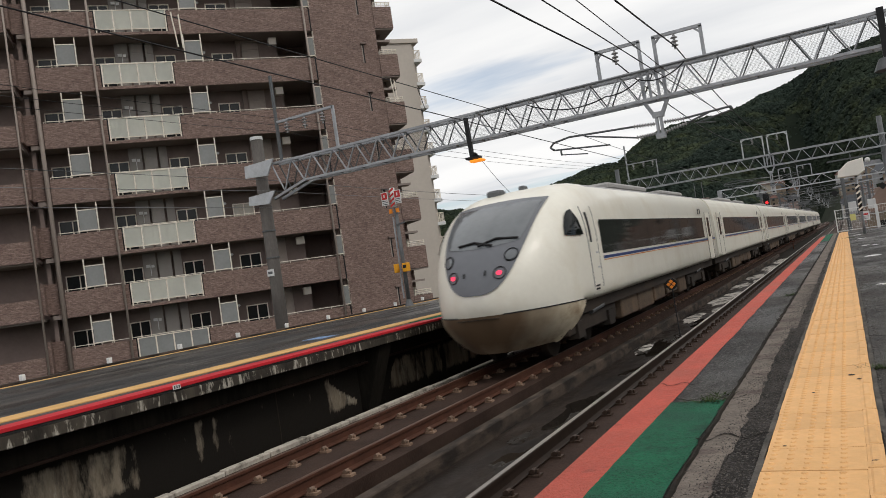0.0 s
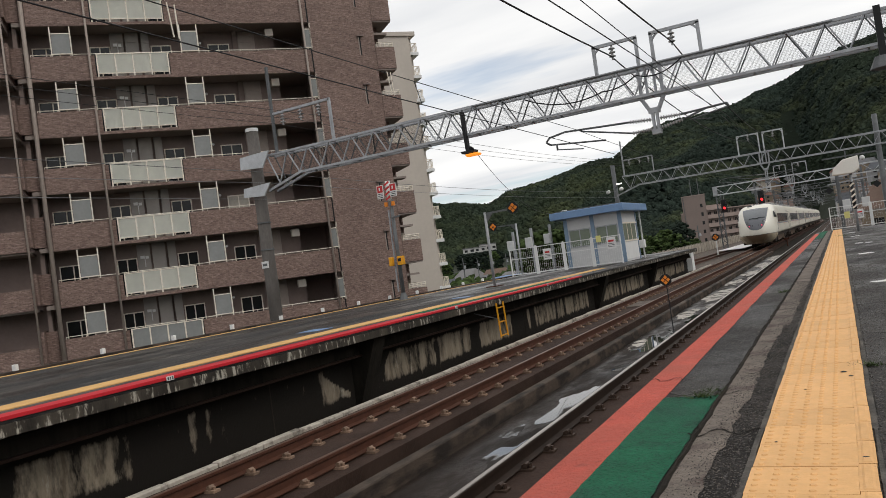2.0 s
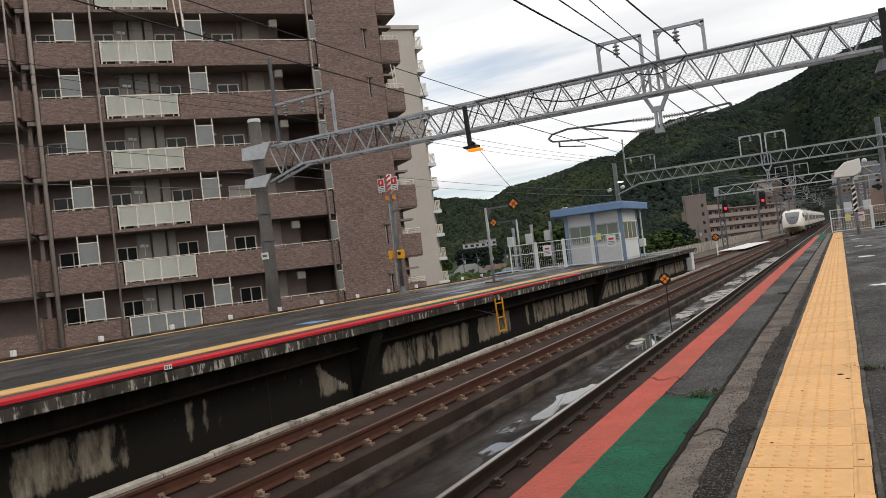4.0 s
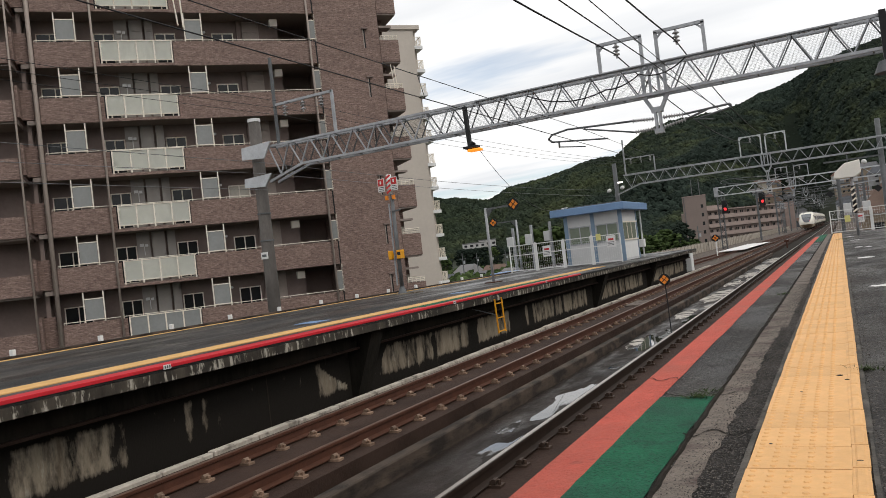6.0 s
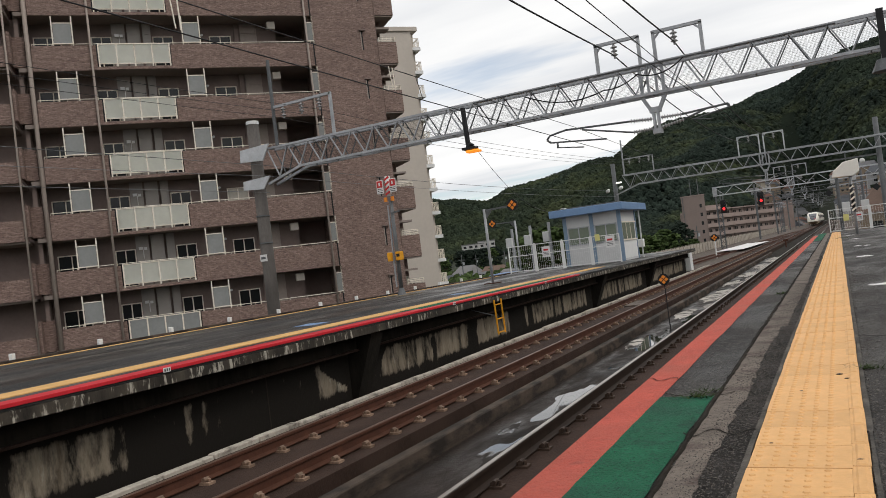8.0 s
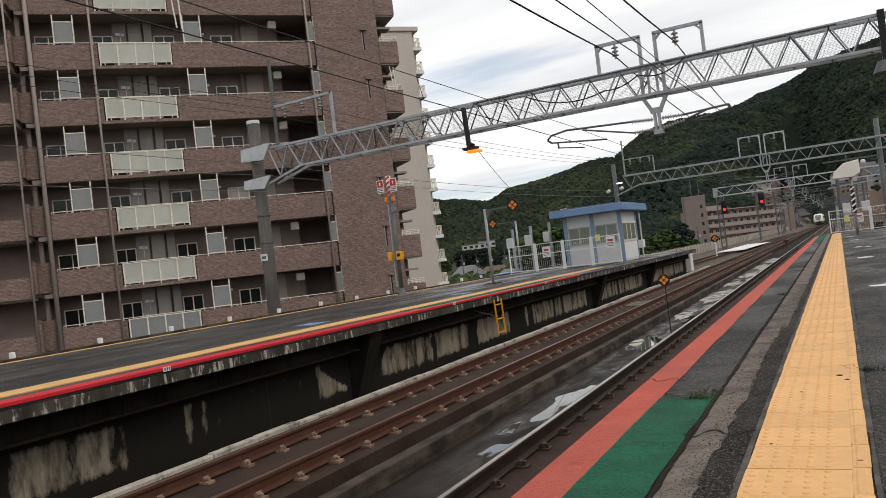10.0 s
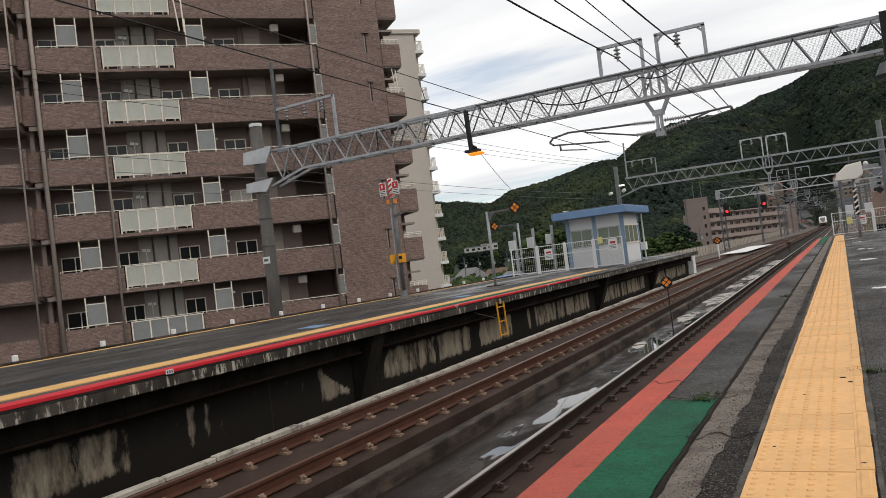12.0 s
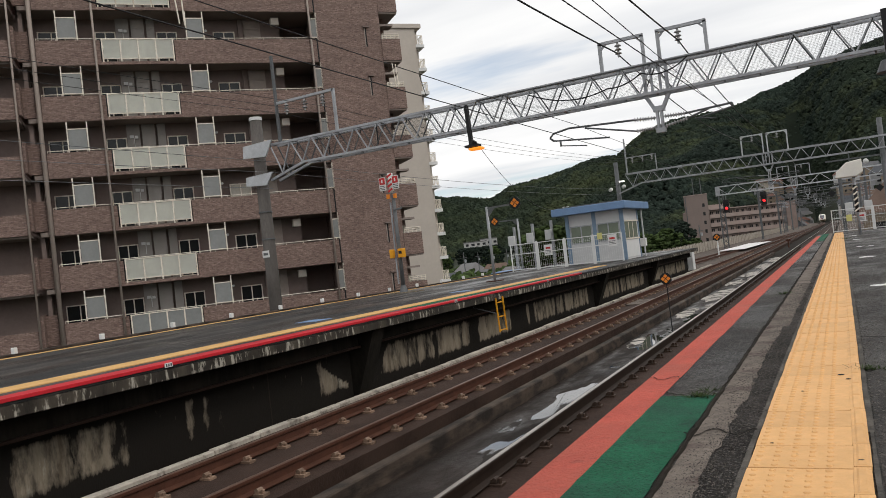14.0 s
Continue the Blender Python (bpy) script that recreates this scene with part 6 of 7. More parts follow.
def build_marker_posts():
    for px, py, ax, r in ((-10.68, 24.6, -9.62, 0.21), (-14.15, 36.2, -15.35, 0.23)):
        g = thing("marker_post", "grey steel post with a black and orange marker plate", "marker post", group="marker posts")
        part("post", tube(bmesh.new(), (px, py, 0), (px, py, 2.55), 0.05, 10), GALV, g, smooth=True)
        part("base_plate", B(px - 0.25, px + 0.25, py - 0.2, py + 0.2, 0, 0.03), RAIL_RUST if ax > px else GALV_DARK, g)
        part("arm", bar(bmesh.new(), (px, py, 2.5), (ax, py, 2.53), 0.06), GALV_DARK, g)
        b = bmesh.new()
        d = 0.3 if ax > px else -0.3
        v = [b.verts.new(p) for p in ((px, py - 0.02, 2.5), (px + d, py - 0.02, 2.5), (px, py - 0.02, 2.15), (px, py + 0.02, 2.5), (px + d, py + 0.02, 2.5), (px, py + 0.02, 2.15))]
        for f in ((0, 1, 2), (3, 5, 4), (0, 3, 4, 1), (1, 4, 5, 2), (2, 5, 3, 0)):
            b.faces.new([v[i] for i in f])
        part("gusset", b, GALV_DARK, g)
        four_diamond_plate(g, ax, py - 0.06, 2.55, r)
    g = thing("track_marker", "short black stake with an orange-diamond marker plate between the tracks", "marker post", group="marker posts")
    part("stake", tube(bmesh.new(), (-3.19, 15.8, -1.34), (-3.2, 15.8, 0.0), 0.011, 8), WIRE, g)
    part("foot", tube(bmesh.new(), (-3.19, 15.8, -1.34), (-3.19, 15.8, -1.12), 0.13, 8, 0.03), BLACK, g)
    four_diamond_plate(g, -3.2, 15.76, 0.04, 0.12)


def build_sign_post():
    x, y = -12.95, 22.3
    g = thing("signal_post", "grey post with red and white warning signs and yellow boxes", "sign post")
    part("post", tube(bmesh.new(), (x, y, 0), (x, y, 3.35), 0.07, 12, 0.06), GALV_DARK, g, "grey steel post", smooth=True)
    part("side_pipe", tube(bmesh.new(), (x - 0.16, y, 0.3), (x - 0.13, y, 3.0), 0.03, 8), GALV, g)
    part("base", tube(bmesh.new(), (x, y, 0), (x, y, 0.25), 0.16, 12, 0.075), GALV_DARK, g)
    part("footing", B(x - 0.55, x + 0.6, y - 0.3, y + 0.3, 0, 0.03), CONCRETE, g, "concrete footing")
    t = part("striped_top", tube(bmesh.new(), (x - 0.03, y, 3.3), (x - 0.03, y, 3.95), 0.085, 12), SIGN_WHITE, g, "red and white striped pole top", smooth=True)
    for i in range(4):
        b = bmesh.new()
        z = 3.34 + 0.16 * i
        bar(b, (x - 0.115, y - 0.075, z), (x + 0.055, y - 0.075, z + 0.1), 0.03, 0.06)
        part("red_stripe", b, RED_SIGN, t)
    for sx in (-0.27, 0.22):
        p = part("warning_sign", B(x + sx - 0.14, x + sx + 0.11, y - 0.12, y - 0.1, 3.4, 3.84), SIGN_WHITE, g, "white warning sign with red panel", bevel=0.004)
        part("sign_panel", B(x + sx - 0.12, x + sx + 0.09, y - 0.125, y - 0.121, 3.6, 3.82), RED_SIGN, p)
        part("sign_mark", B(x + sx - 0.045, x + sx + 0.005, y - 0.129, y - 0.126, 3.66, 3.76), SIGN_WHITE, p)
        for k in range(3):
            part("sign_bar", B(x + sx - 0.11, x + sx + 0.08, y - 0.125, y - 0.121, 3.54 - 0.055 * k, 3.56 - 0.055 * k), BLACK, p)
    for sx in (-0.16, 0.1):
        part("amber_lamp", tube(bmesh.new(), (x + sx, y - 0.05, 3.12), (x + sx, y - 0.05, 3.26), 0.06, 10), ORANGE, g, "small orange lamp")
    part("camera_bracket", bar(bmesh.new(), (x, y - 0.05, 2.72), (x + 0.35, y - 0.15, 2.75), 0.05), GALV_DARK, g)
    for sx, w in ((-0.22, 0.1), (0.12, 0.15)):
        p = part("yellow_box", B(x + sx - w / 2, x + sx + w * 0.6, y - 0.2, y + 0.05, 1.16, 1.45), YELLOW, g, "yellow emergency button box", bevel=0.015)
        if sx > 0:
            part("button_panel", B(x + sx - 0.04, x + sx + 0.08, y - 0.206, y - 0.202, 1.28, 1.38), BLACK, p)


def build_cabin():
    x0, x1, y0, y1, h = -11.55, -8.95, 35.9, 39.0, 2.35
    g = thing("platform_cabin", "small pale platform cabin with a flat blue roof", "cabin")
    part("wall", B(x0, x1, y0, y1, 0.0, h), PALE_WALL, g, "pale grey panel walls")
    part("roof", B(x0 - 0.55, x1 + 0.35, y0 - 0.55, y1 + 1.3, h, h + 0.34), BLUE_ROOF, g, "blue sheet-metal flat roof", bevel=0.02)
    part("roof_top", B(x0 - 0.3, x1 + 0.1, y0 - 0.3, y1 + 0.5, h + 0.34, h + 0.4), GALV_DARK, g)
    for x in (x0, -10.25, x1):
        part("corner_trim", B(x - 0.09, x + 0.09, y0 - 0.03, y0 + 0.06, 0, h), PALE_BLUE, g, "pale blue upright")
    for y in (y0, y1 - 0.1):
        part("corner_trim", B(x1 - 0.03, x1 + 0.04, y, y + 0.12, 0, h), PALE_BLUE, g)
    for xa, xb in ((x0 + 0.12, -10.37), (-10.13, x1 - 0.13)):
        f = part("window", frame_rect(xa, xb, y0 - 0.03, 0.95, 1.8, 0.05), GALV, g, "sliding aluminium window")
        xm = (xa + xb) / 2
        for a, c in ((xa + 0.05, xm - 0.02), (xm + 0.02, xb - 0.05)):
            part("pane", B(a, c, y0 - 0.02, y0 - 0.008, 1.0, 1.75), CABIN_GLASS, f, "greenish glass pane")
    for ya, yb in ((y0 + 0.25, y0 + 1.0), (y0 + 1.05, y0 + 1.8), (y0 + 1.85, y0 + 2.7)):
        b = B(x1 + 0.005, x1 + 0.03, ya, yb, 1.0, 1.75)
        f = part("side_window", b, CABIN_GLASS, g, "greenish glass pane")
        part("mullion", B(x1 + 0.005, x1 + 0.045, ya - 0.05, ya, 0.95, 1.8), BEIGE_METAL, f)
    for z in (0.95, 1.8):
        part("side_rail", B(x1 + 0.005, x1 + 0.05, y0 + 0.15, y1 - 0.1, z - 0.03, z + 0.03), BEIGE_METAL, g)
    part("white_panel", B(x1 + 0.003, x1 + 0.02, y0 + 0.2, y1 - 0.2, 0.1, 0.9), WHITE, g)
    part("drain_pipe", tube(bmesh.new(), (x1 + 0.15, y1 + 0.3, 0), (x1 + 0.15, y1 + 0.3, h), 0.04, 8), PALE_WALL, g)
    part("meter_box", B(x1 + 0.02, x1 + 0.3, y1 - 0.1, y1 + 0.25, 0.5, 0.9), WHITE, g, bevel=0.02)
    part("roof_lamp", B(-11.6, -11.3, y0 - 0.3, y0 - 0.1, h + 0.34, h + 0.42), WHITE, g, bevel=0.02)


def frame_rect(xa, xb, y, za, zb, t):
    b = bmesh.new()
    box(b, xa, xb, y, y + 0.05, za, za + t)
    box(b, xa, xb, y, y + 0.05, zb - t, zb)
    for x in (xa, (xa + xb) / 2 - t / 2, xb - t):
        box(b, x, x + t, y - 0.002, y + 0.052, za, zb)
    return b


def mesh_fence(name, label, x0, x1, y, h, panels, step=0.09, signs=()):
    g = thing(name, label, "fence")
    for i in range(panels):
        a, c = x0 + (x1 - x0) * i / panels, x0 + (x1 - x0) * (i + 1) / panels
        b = bmesh.new()
        for x in (a + 0.05, c - 0.05):
            bar(b, (x, y, 0), (x, y, h), 0.05)
        for z in (0.08, h * 0.62, h - 0.03):
            bar(b, (a + 0.05, y, z), (c - 0.05, y, z), 0.035)
        p = part("panel_frame", b, WHITE, g, "white steel panel frame")
        b = bmesh.new()
        n = int((c - a - 0.1) / step)
        for k in range(1, n):
            x = a + 0.05 + (c - a - 0.1) * k / n
            bar(b, (x, y, 0.1), (x, y, h - 0.05), 0.0055)
        nz = int(h / 0.2)
        for k in range(1, nz):
            bar(b, (a + 0.06, y + 0.008, h * k / nz), (c - 0.06, y + 0.008, h * k / nz), 0.0045)
        part("wire_mesh", b, WHITE, p, "white welded wire mesh")
        if i:
            part("post", bar(bmesh.new(), (a, y + 0.02, 0), (a, y + 0.02, h + 0.04), 0.05), WHITE, g, "white fence post")
    for x, z, s, m in signs:
        p = part("fence_sign", B(x - s / 2, x + s / 2, y - 0.06, y - 0.045, z - s * 0.65, z + s * 0.65), m, g, "small notice on the fence")
        if m is SIGN_WHITE:
            part("notice_panel", B(x - s * 0.3, x + s * 0.3, y - 0.064, y - 0.061, z + s * 0.12, z + s * 0.34), RED_SIGN, p)
            for k in range(3):
                part("notice_bar", B(x - s * 0.38, x + s * 0.34, y - 0.064, y - 0.061, z - s * (0.1 + 0.16 * k), z - s * (0.04 + 0.16 * k)), GALV_DARK, p)
    return g


def build_platform_clutter():
    mesh_fence("platform_fence", "white wire mesh fence across the platform end", -13.95, -8.6, 34.3, 1.28, 4,
               signs=((-12.05, 0.85, 0.38, SIGN_WHITE), (-9.05, 0.95, 0.4, SIGN_WHITE), (-9.6, 1.2, 0.22, PALE_YELLOW)))
    for i, (x, z) in enumerate(((-14.9, 2.2), (-13.9, 2.25), (-12.9, 2.3))):
        g = thing("equipment_post", "grey steel post carrying a small grey cabinet", "equipment post", group="equipment posts behind the fence")
        part("post", tube(bmesh.new(), (x, 37.5, 0), (x, 37.5, z), 0.08, 10), GALV, g)
        part("cabinet", B(x - 0.28, x + 0.05, 37.2, 37.42, z - 0.95, z - 0.45), PALE_WALL, g, "small grey cabinet", bevel=0.02)
    g = thing("blue_tarpaulin_stack", "low stack under a blue cover on the platform edge", "cover")
    part("cover", B(-15.6, -14.6, 35.5, 37.5, -0.25, 0.05), BLUE_ROOF, g, bevel=0.06)
    # yellow ladder on the platform wall
    g = thing("platform_ladder", "yellow steel ladder hung on the platform wall", "ladder")
    for y in (17.08, 17.5):
        part("stile", bar(bmesh.new(), (-7.43, y, -0.94), (-7.45, y, -0.12), 0.03), YELLOW, g)
    for z in (-0.9, -0.58, -0.24):
        part("rung", bar(bmesh.new(), (-7.435, 17.08, z), (-7.435, 17.5, z), 0.025), YELLOW, g)
    part("brace", bar(bmesh.new(), (-7.44, 17.08, -0.5), (-7.98, 16.9, -0.3), 0.02), GALV_DARK, g)
    # white number tags on the edge
    for y, z in ((7.02, -0.02), (15.1, 0.0), (21.0, 0.0)):
        g = thing("edge_tag", "small white number tag on the platform edge", "tag", group="platform edge tags")
        part("plate", B(-7.515, -7.508, y - 0.06, y + 0.06, -0.03, 0.025), SIGN_WHITE, g)
        for k in range(3):
            part("mark", B(-7.507, -7.505, y - 0.045 + 0.036 * k, y - 0.025 + 0.036 * k, -0.02, 0.015), GALV_DARK, g)
    # cabinet past the platform end
    g = thing("lineside_cabinet", "white lineside cabinet at the platform end", "cabinet")
    part("body", B(-8.55, -7.95, 47.4, 48.2, -1.3, -0.12), WHITE, g, "white steel box", bevel=0.02)
    part("door_seam", B(-8.26, -8.24, 47.39, 47.399, -1.2, -0.2), GALV_DARK, g)
    # boards on the track
    tagged(ob_of("track_board", B(-6.05, -5.5, 23.6, 25.2, -1.09, -1.05), PALE_STRIP, bevel=0.01), "pale board lying between the rails", "board")
    g = thing("access_slab", "pale concrete slab beside the loop track", "slab", pose(-10.4, 76.0, -1.16, 0, 0, -1.6), kind="structure")
    part("panel", B(0, 2.4, 0, 21.5, 0.035, 0.075), SIGN_WHITE, g)
    # pale silt left by the rain in the drain
    rng = random.Random(53)
    for cx, cy, w, d in ((-3.86, 28.3, 0.95, 5.4), (-4.1, 33.6, 0.7, 3.2), (-4.1, 22.6, 0.5, 2.6), (-3.7, 24.4, 0.35, 1.2), (-4.0, 38.5, 0.8, 4.0), (-4.0, 45.5, 0.8, 5.0), (-3.6, 35.6, 0.5, 2.4), (-3.6, 42.0, 0.5, 2.6), (-3.9, 52.5, 0.8, 5.5), (-4.2, 17.0, 0.3, 1.6)):
        b = bmesh.new()
        n = 48
        out = []
        for i in range(n):
            a = 2 * math.pi * i / n
            k = 0.9 + 0.5 * noise.fractal(Vector((math.cos(a) * 1.2 + cx * 7, math.sin(a) * 1.2 + cy * 3, 2)), 1.0, 2.1, 4)
            out.append((max(-4.42, min(-3.16, cx + w / 2 * math.cos(a) * k)), cy + d / 2 * math.sin(a) * k))
        lo = [b.verts.new((px, py, RAIL_Z - 0.4115)) for px, py in out]
        hi = [b.verts.new((cx + (px - cx) * 0.9, cy + (py - cy) * 0.9, RAIL_Z - 0.4 + rng.uniform(0, 0.006))) for px, py in out]
        b.faces.new(hi)
        for i in range(n):
            b.faces.new((lo[i], lo[(i + 1) % n], hi[(i + 1) % n], hi[i]))
        tagged(ob_of("silt_patch", b, SILT), "pale patch of dried silt in the drain", "silt", "silt patches")


build_marker_posts()
build_sign_post()
build_cabin()
build_platform_clutter()


# ---- things on the near platform ----
def build_near_clutter():
    mesh_fence("end_fence", "white wire mesh fence at the end of the platform", -0.5, 5.4, 46.3, 1.22, 3, 0.11,
               signs=((0.35, 0.72, 0.26, PALE_YELLOW), (0.95, 0.7, 0.36, SIGN_WHITE)))
    g = thing("monitor_post", "striped post carrying a cream angled camera housing", "equipment post")
    x, y = 0.62, 37.2
    part("post", tube(bmesh.new(), (x, y, 0), (x, y, 2.55), 0.06, 12), GALV, g, "grey steel post", smooth=True)
    w = part("warning_wrap", tube(bmesh.new(), (x, y, 0.95), (x, y, 2.1), 0.07, 12), BLACK, g, "black and yellow warning wrap", smooth=True)
    for i in range(5):
        part("wrap_stripe", bar(bmesh.new(), (x - 0.08, y - 0.075, 1.0 + 0.23 * i), (x + 0.08, y - 0.075, 1.12 + 0.23 * i), 0.03, 0.07), BEIGE_METAL, w)
    b = bmesh.new()
    pts = [(-0.06, 2.46), (0.0, 2.72), (0.4, 3.06), (0.98, 3.14), (0.99, 2.6), (0.75, 2.44)]
    v0 = [b.verts.new((px, y - 0.35, pz)) for px, pz in pts]
    v1 = [b.verts.new((px, y + 0.35, pz)) for px, pz in pts]
    b.faces.new(v0)
    b.faces.new(v1[::-1])
    for i in range(6):
        b.faces.new((v0[i], v0[(i + 1) % 6], v1[(i + 1) % 6], v1[i]))
    part("housing", b, CREAM, g, "cream enamelled wedge housing", bevel=0.025)
    part("bracket", bar(bmesh.new(), (x, y, 2.4), (x + 0.05, y, 2.6), 0.12), GALV_DARK, g)
    # signal heads and cabinets beyond the fence
    g = thing("repeater_signal", "black repeater signal beside grey cabinets beyond the fence", "signal")
    part("post", tube(bmesh.new(), (0.15, 52, -1), (0.15, 52, 3.4), 0.1, 10), GALV_DARK, g)
    part("arm", bar(bmesh.new(), (-0.4, 52, 2.6), (2.2, 52, 2.75), 0.07), GALV, g)
    for xx in (-0.35, 2.15):
        part("black_target", diamond(bmesh.new(), xx, 51.9, 2.25, 0.22), BLACK, g, "black diamond target")
    for xx in (0.25, 1.25):
        part("cabinet", B(xx, xx + 0.42, 51.6, 51.9, 1.05, 1.6), PALE_WALL, g, "grey cabinet", bevel=0.02)
    # pale patches and litter on the asphalt
    rng = random.Random(14)
    for cx, cy, w, d in ((0.4, 10.75, 0.42, 0.26), (0.36, 17.9, 0.34, 0.45), (0.36, 23.9, 0.26, 0.4), (0.6, 23.5, 0.22, 0.4), (0.4, 30.8, 0.36, 0.45), (0.34, 36.5, 0.3, 0.4)):
        b = bmesh.new()
        n = 14
        ring_pts = []
        for i in range(n):
            a = 2 * math.pi * i / n
            k = rng.uniform(0.55, 1.1)
            ring_pts.append((cx + w / 2 * math.cos(a) * k, cy + d / 2 * math.sin(a) * k))
        lo = [b.verts.new((px, py, 0.0005)) for px, py in ring_pts]
        hi = [b.verts.new((cx + (px - cx) * 0.8, cy + (py - cy) * 0.8, 0.004 + rng.uniform(0, 0.008))) for px, py in ring_pts]
        b.faces.new(hi)
        for i in range(n):
            b.faces.new((lo[i], lo[(i + 1) % n], hi[(i + 1) % n], hi[i]))
        tagged(ob_of("pale_patch", b, SIGN_WHITE), "torn white patch on the platform asphalt", "litter", "pale patches")
    for cx, cy, r in ((-0.095, 4.78, 0.012), (-0.34, 3.33, 0.005), (-0.27, 4.35, 0.006), (-0.03, 3.1, 0.008), (-0.06, 4.65, 0.009)):
        b = bmesh.new()
        bmesh.ops.create_icosphere(b, subdivisions=1, radius=r, matrix=Matrix.LocRotScale((cx, cy, 0.018), None, (1.6, 0.8, 0.35)))
        tagged(ob_of("dead_leaf", b, BLACK), "tiny dark leaf scrap on the tactile tiles", "leaf", "leaf scraps")
    # tufts of grass in the joints
    def tuft(cx, cy, n, s, seed):
        r2 = random.Random(seed)
        b = bmesh.new()
        for _ in range(n):
            a, l = r2.uniform(0, 6.28), r2.uniform(0.4, 1.0) * s
            px, py = cx + r2.gauss(0, s * 0.5), cy + r2.gauss(0, s * 0.3)
            tip = (px + math.cos(a) * l, py + math.sin(a) * l, 0.3 * l + 0.01)
            o = Vector((-math.sin(a), math.cos(a), 0)) * 0.004
            b.faces.new([b.verts.new(p) for p in (Vector((px, py, 0.004)) + o, Vector((px, py, 0.004)) - o, Vector(tip))])
        tagged(ob_of("grass_tuft", b, LEAF_LIGHT), "dry grass tuft growing in the asphalt joint", "grass", kind="stuff")
    tuft(-0.78, 4.33, 60, 0.08, 1)
    tuft(-0.72, 4.5, 30, 0.06, 2)
    tuft(0.05, 5.0, 60, 0.08, 3)
    tuft(-0.74, 10.5, 60, 0.1, 4)
    tuft(0.06, 33, 90, 0.25, 6)


build_near_clutter()


# ---- lineside ----
def build_lineside():
    structure("ballast_far", sweep(bmesh.new(), [(-14.2, -4.4), (-14.2, -0.42), (-7.3, -0.42), (-7.3, -4.4)], spine(0, RAIL_Z, 47, 560)), GRAVEL, "brown ballast beside the track", "ballast")
    structure("ballast_near", sweep(bmesh.new(), [(-0.8, -4.4), (-0.8, -0.3), (5.0, -0.3), (9.0, -4.4)], spine(0, RAIL_Z, 47, 560)), GRAVEL, "brown ballast beyond the platform", "ballast")
    wall = thing("lineside_wall", "weathered concrete panel wall along the railway", "wall", kind="structure")
    first = part("wall_panel", B(-0.06, 0.06, 0.06, 1.86, -2.2, 0.0), CURB_WHITE, wall)
    y = 66.0
    first.matrix_basis = pose(-14.0, y, -0.36 + drop(y) * 0.3)
    post = part("wall_post", B(-0.1, 0.12, -0.09, 0.09, -2.2, 0.08), CURB_WHITE, wall)
    post.matrix_basis = pose(-14.0, y - 0.04, -0.36)
    for i in range(1, 98):
        yy = y + 2.0 * i
        share("wall_panel", first, wall, pose(-14.0, yy, -0.36 + drop(yy) * 0.3))
        share("wall_post", post, wall, pose(-14.0, yy - 0.04, -0.36 + drop(yy) * 0.3))
    # third rail pair of the loop on the far side
    for dx in (-0.5335, 0.5335):
        r = thing("rail", "rusty steel rail of the loop track", "rail", group="rails", kind="structure")
        part("rail_web", sweep(bmesh.new(), RAIL_PROFILE, [(-9.6 + dx + 0.03 * max(0, yy - 60) * 0.9 if yy < 160 else -6.9 + dx, yy, RAIL_Z - 0.2 + drop(yy)) for yy in range(50, 165, 5)]), RAIL_RUST, r)


build_lineside()


def build_lineside_things():
    g = thing("track_marker", "white stake with a small orange-diamond plate beside the track", "marker post", group="marker posts")
    part("stake", tube(bmesh.new(), (-9.0, 66, -1.6), (-9.0, 66, 0.25), 0.05, 8), WHITE, g)
    four_diamond_plate(g, -9.0, 65.9, 0.3, 0.3)
    g = thing("switch_lamp", "small rust-red switch stand beside the rails", "switch stand")
    part("stand", tube(bmesh.new(), (-4.3, 74, -1.6), (-4.3, 74, -0.7), 0.06, 8), RAIL_RUST, g)
    part("target", B(-4.5, -4.1, 73.9, 73.96, -0.78, -0.62), RAIL_RUST, g)
    rng = random.Random(61)
    for i in range(12):
        y = rng.uniform(130, 280)
        x = rng.choice((-10.6, 4.6, 4.6)) + rng.uniform(-0.8, 0.8)
        g = thing("lineside_mast", "slender grey lineside mast with a crossarm", "mast", pose(x + bend(y), y, -1.4 + drop(y)), "lineside masts")
        h = rng.uniform(6.5, 9.5)
        part("mast", tube(bmesh.new(), (0, 0, 0), (0, 0, h), 0.09, 8, 0.07), GALV_DARK, g)
        part("crossarm", bar(bmesh.new(), (-0.9, 0, h - 0.5), (0.9, 0, h - 0.5), 0.1), GALV, g)
        part("crossarm", bar(bmesh.new(), (-0.7, 0, h - 1.2), (0.7, 0, h - 1.2), 0.1), GALV, g)


build_lineside_things()


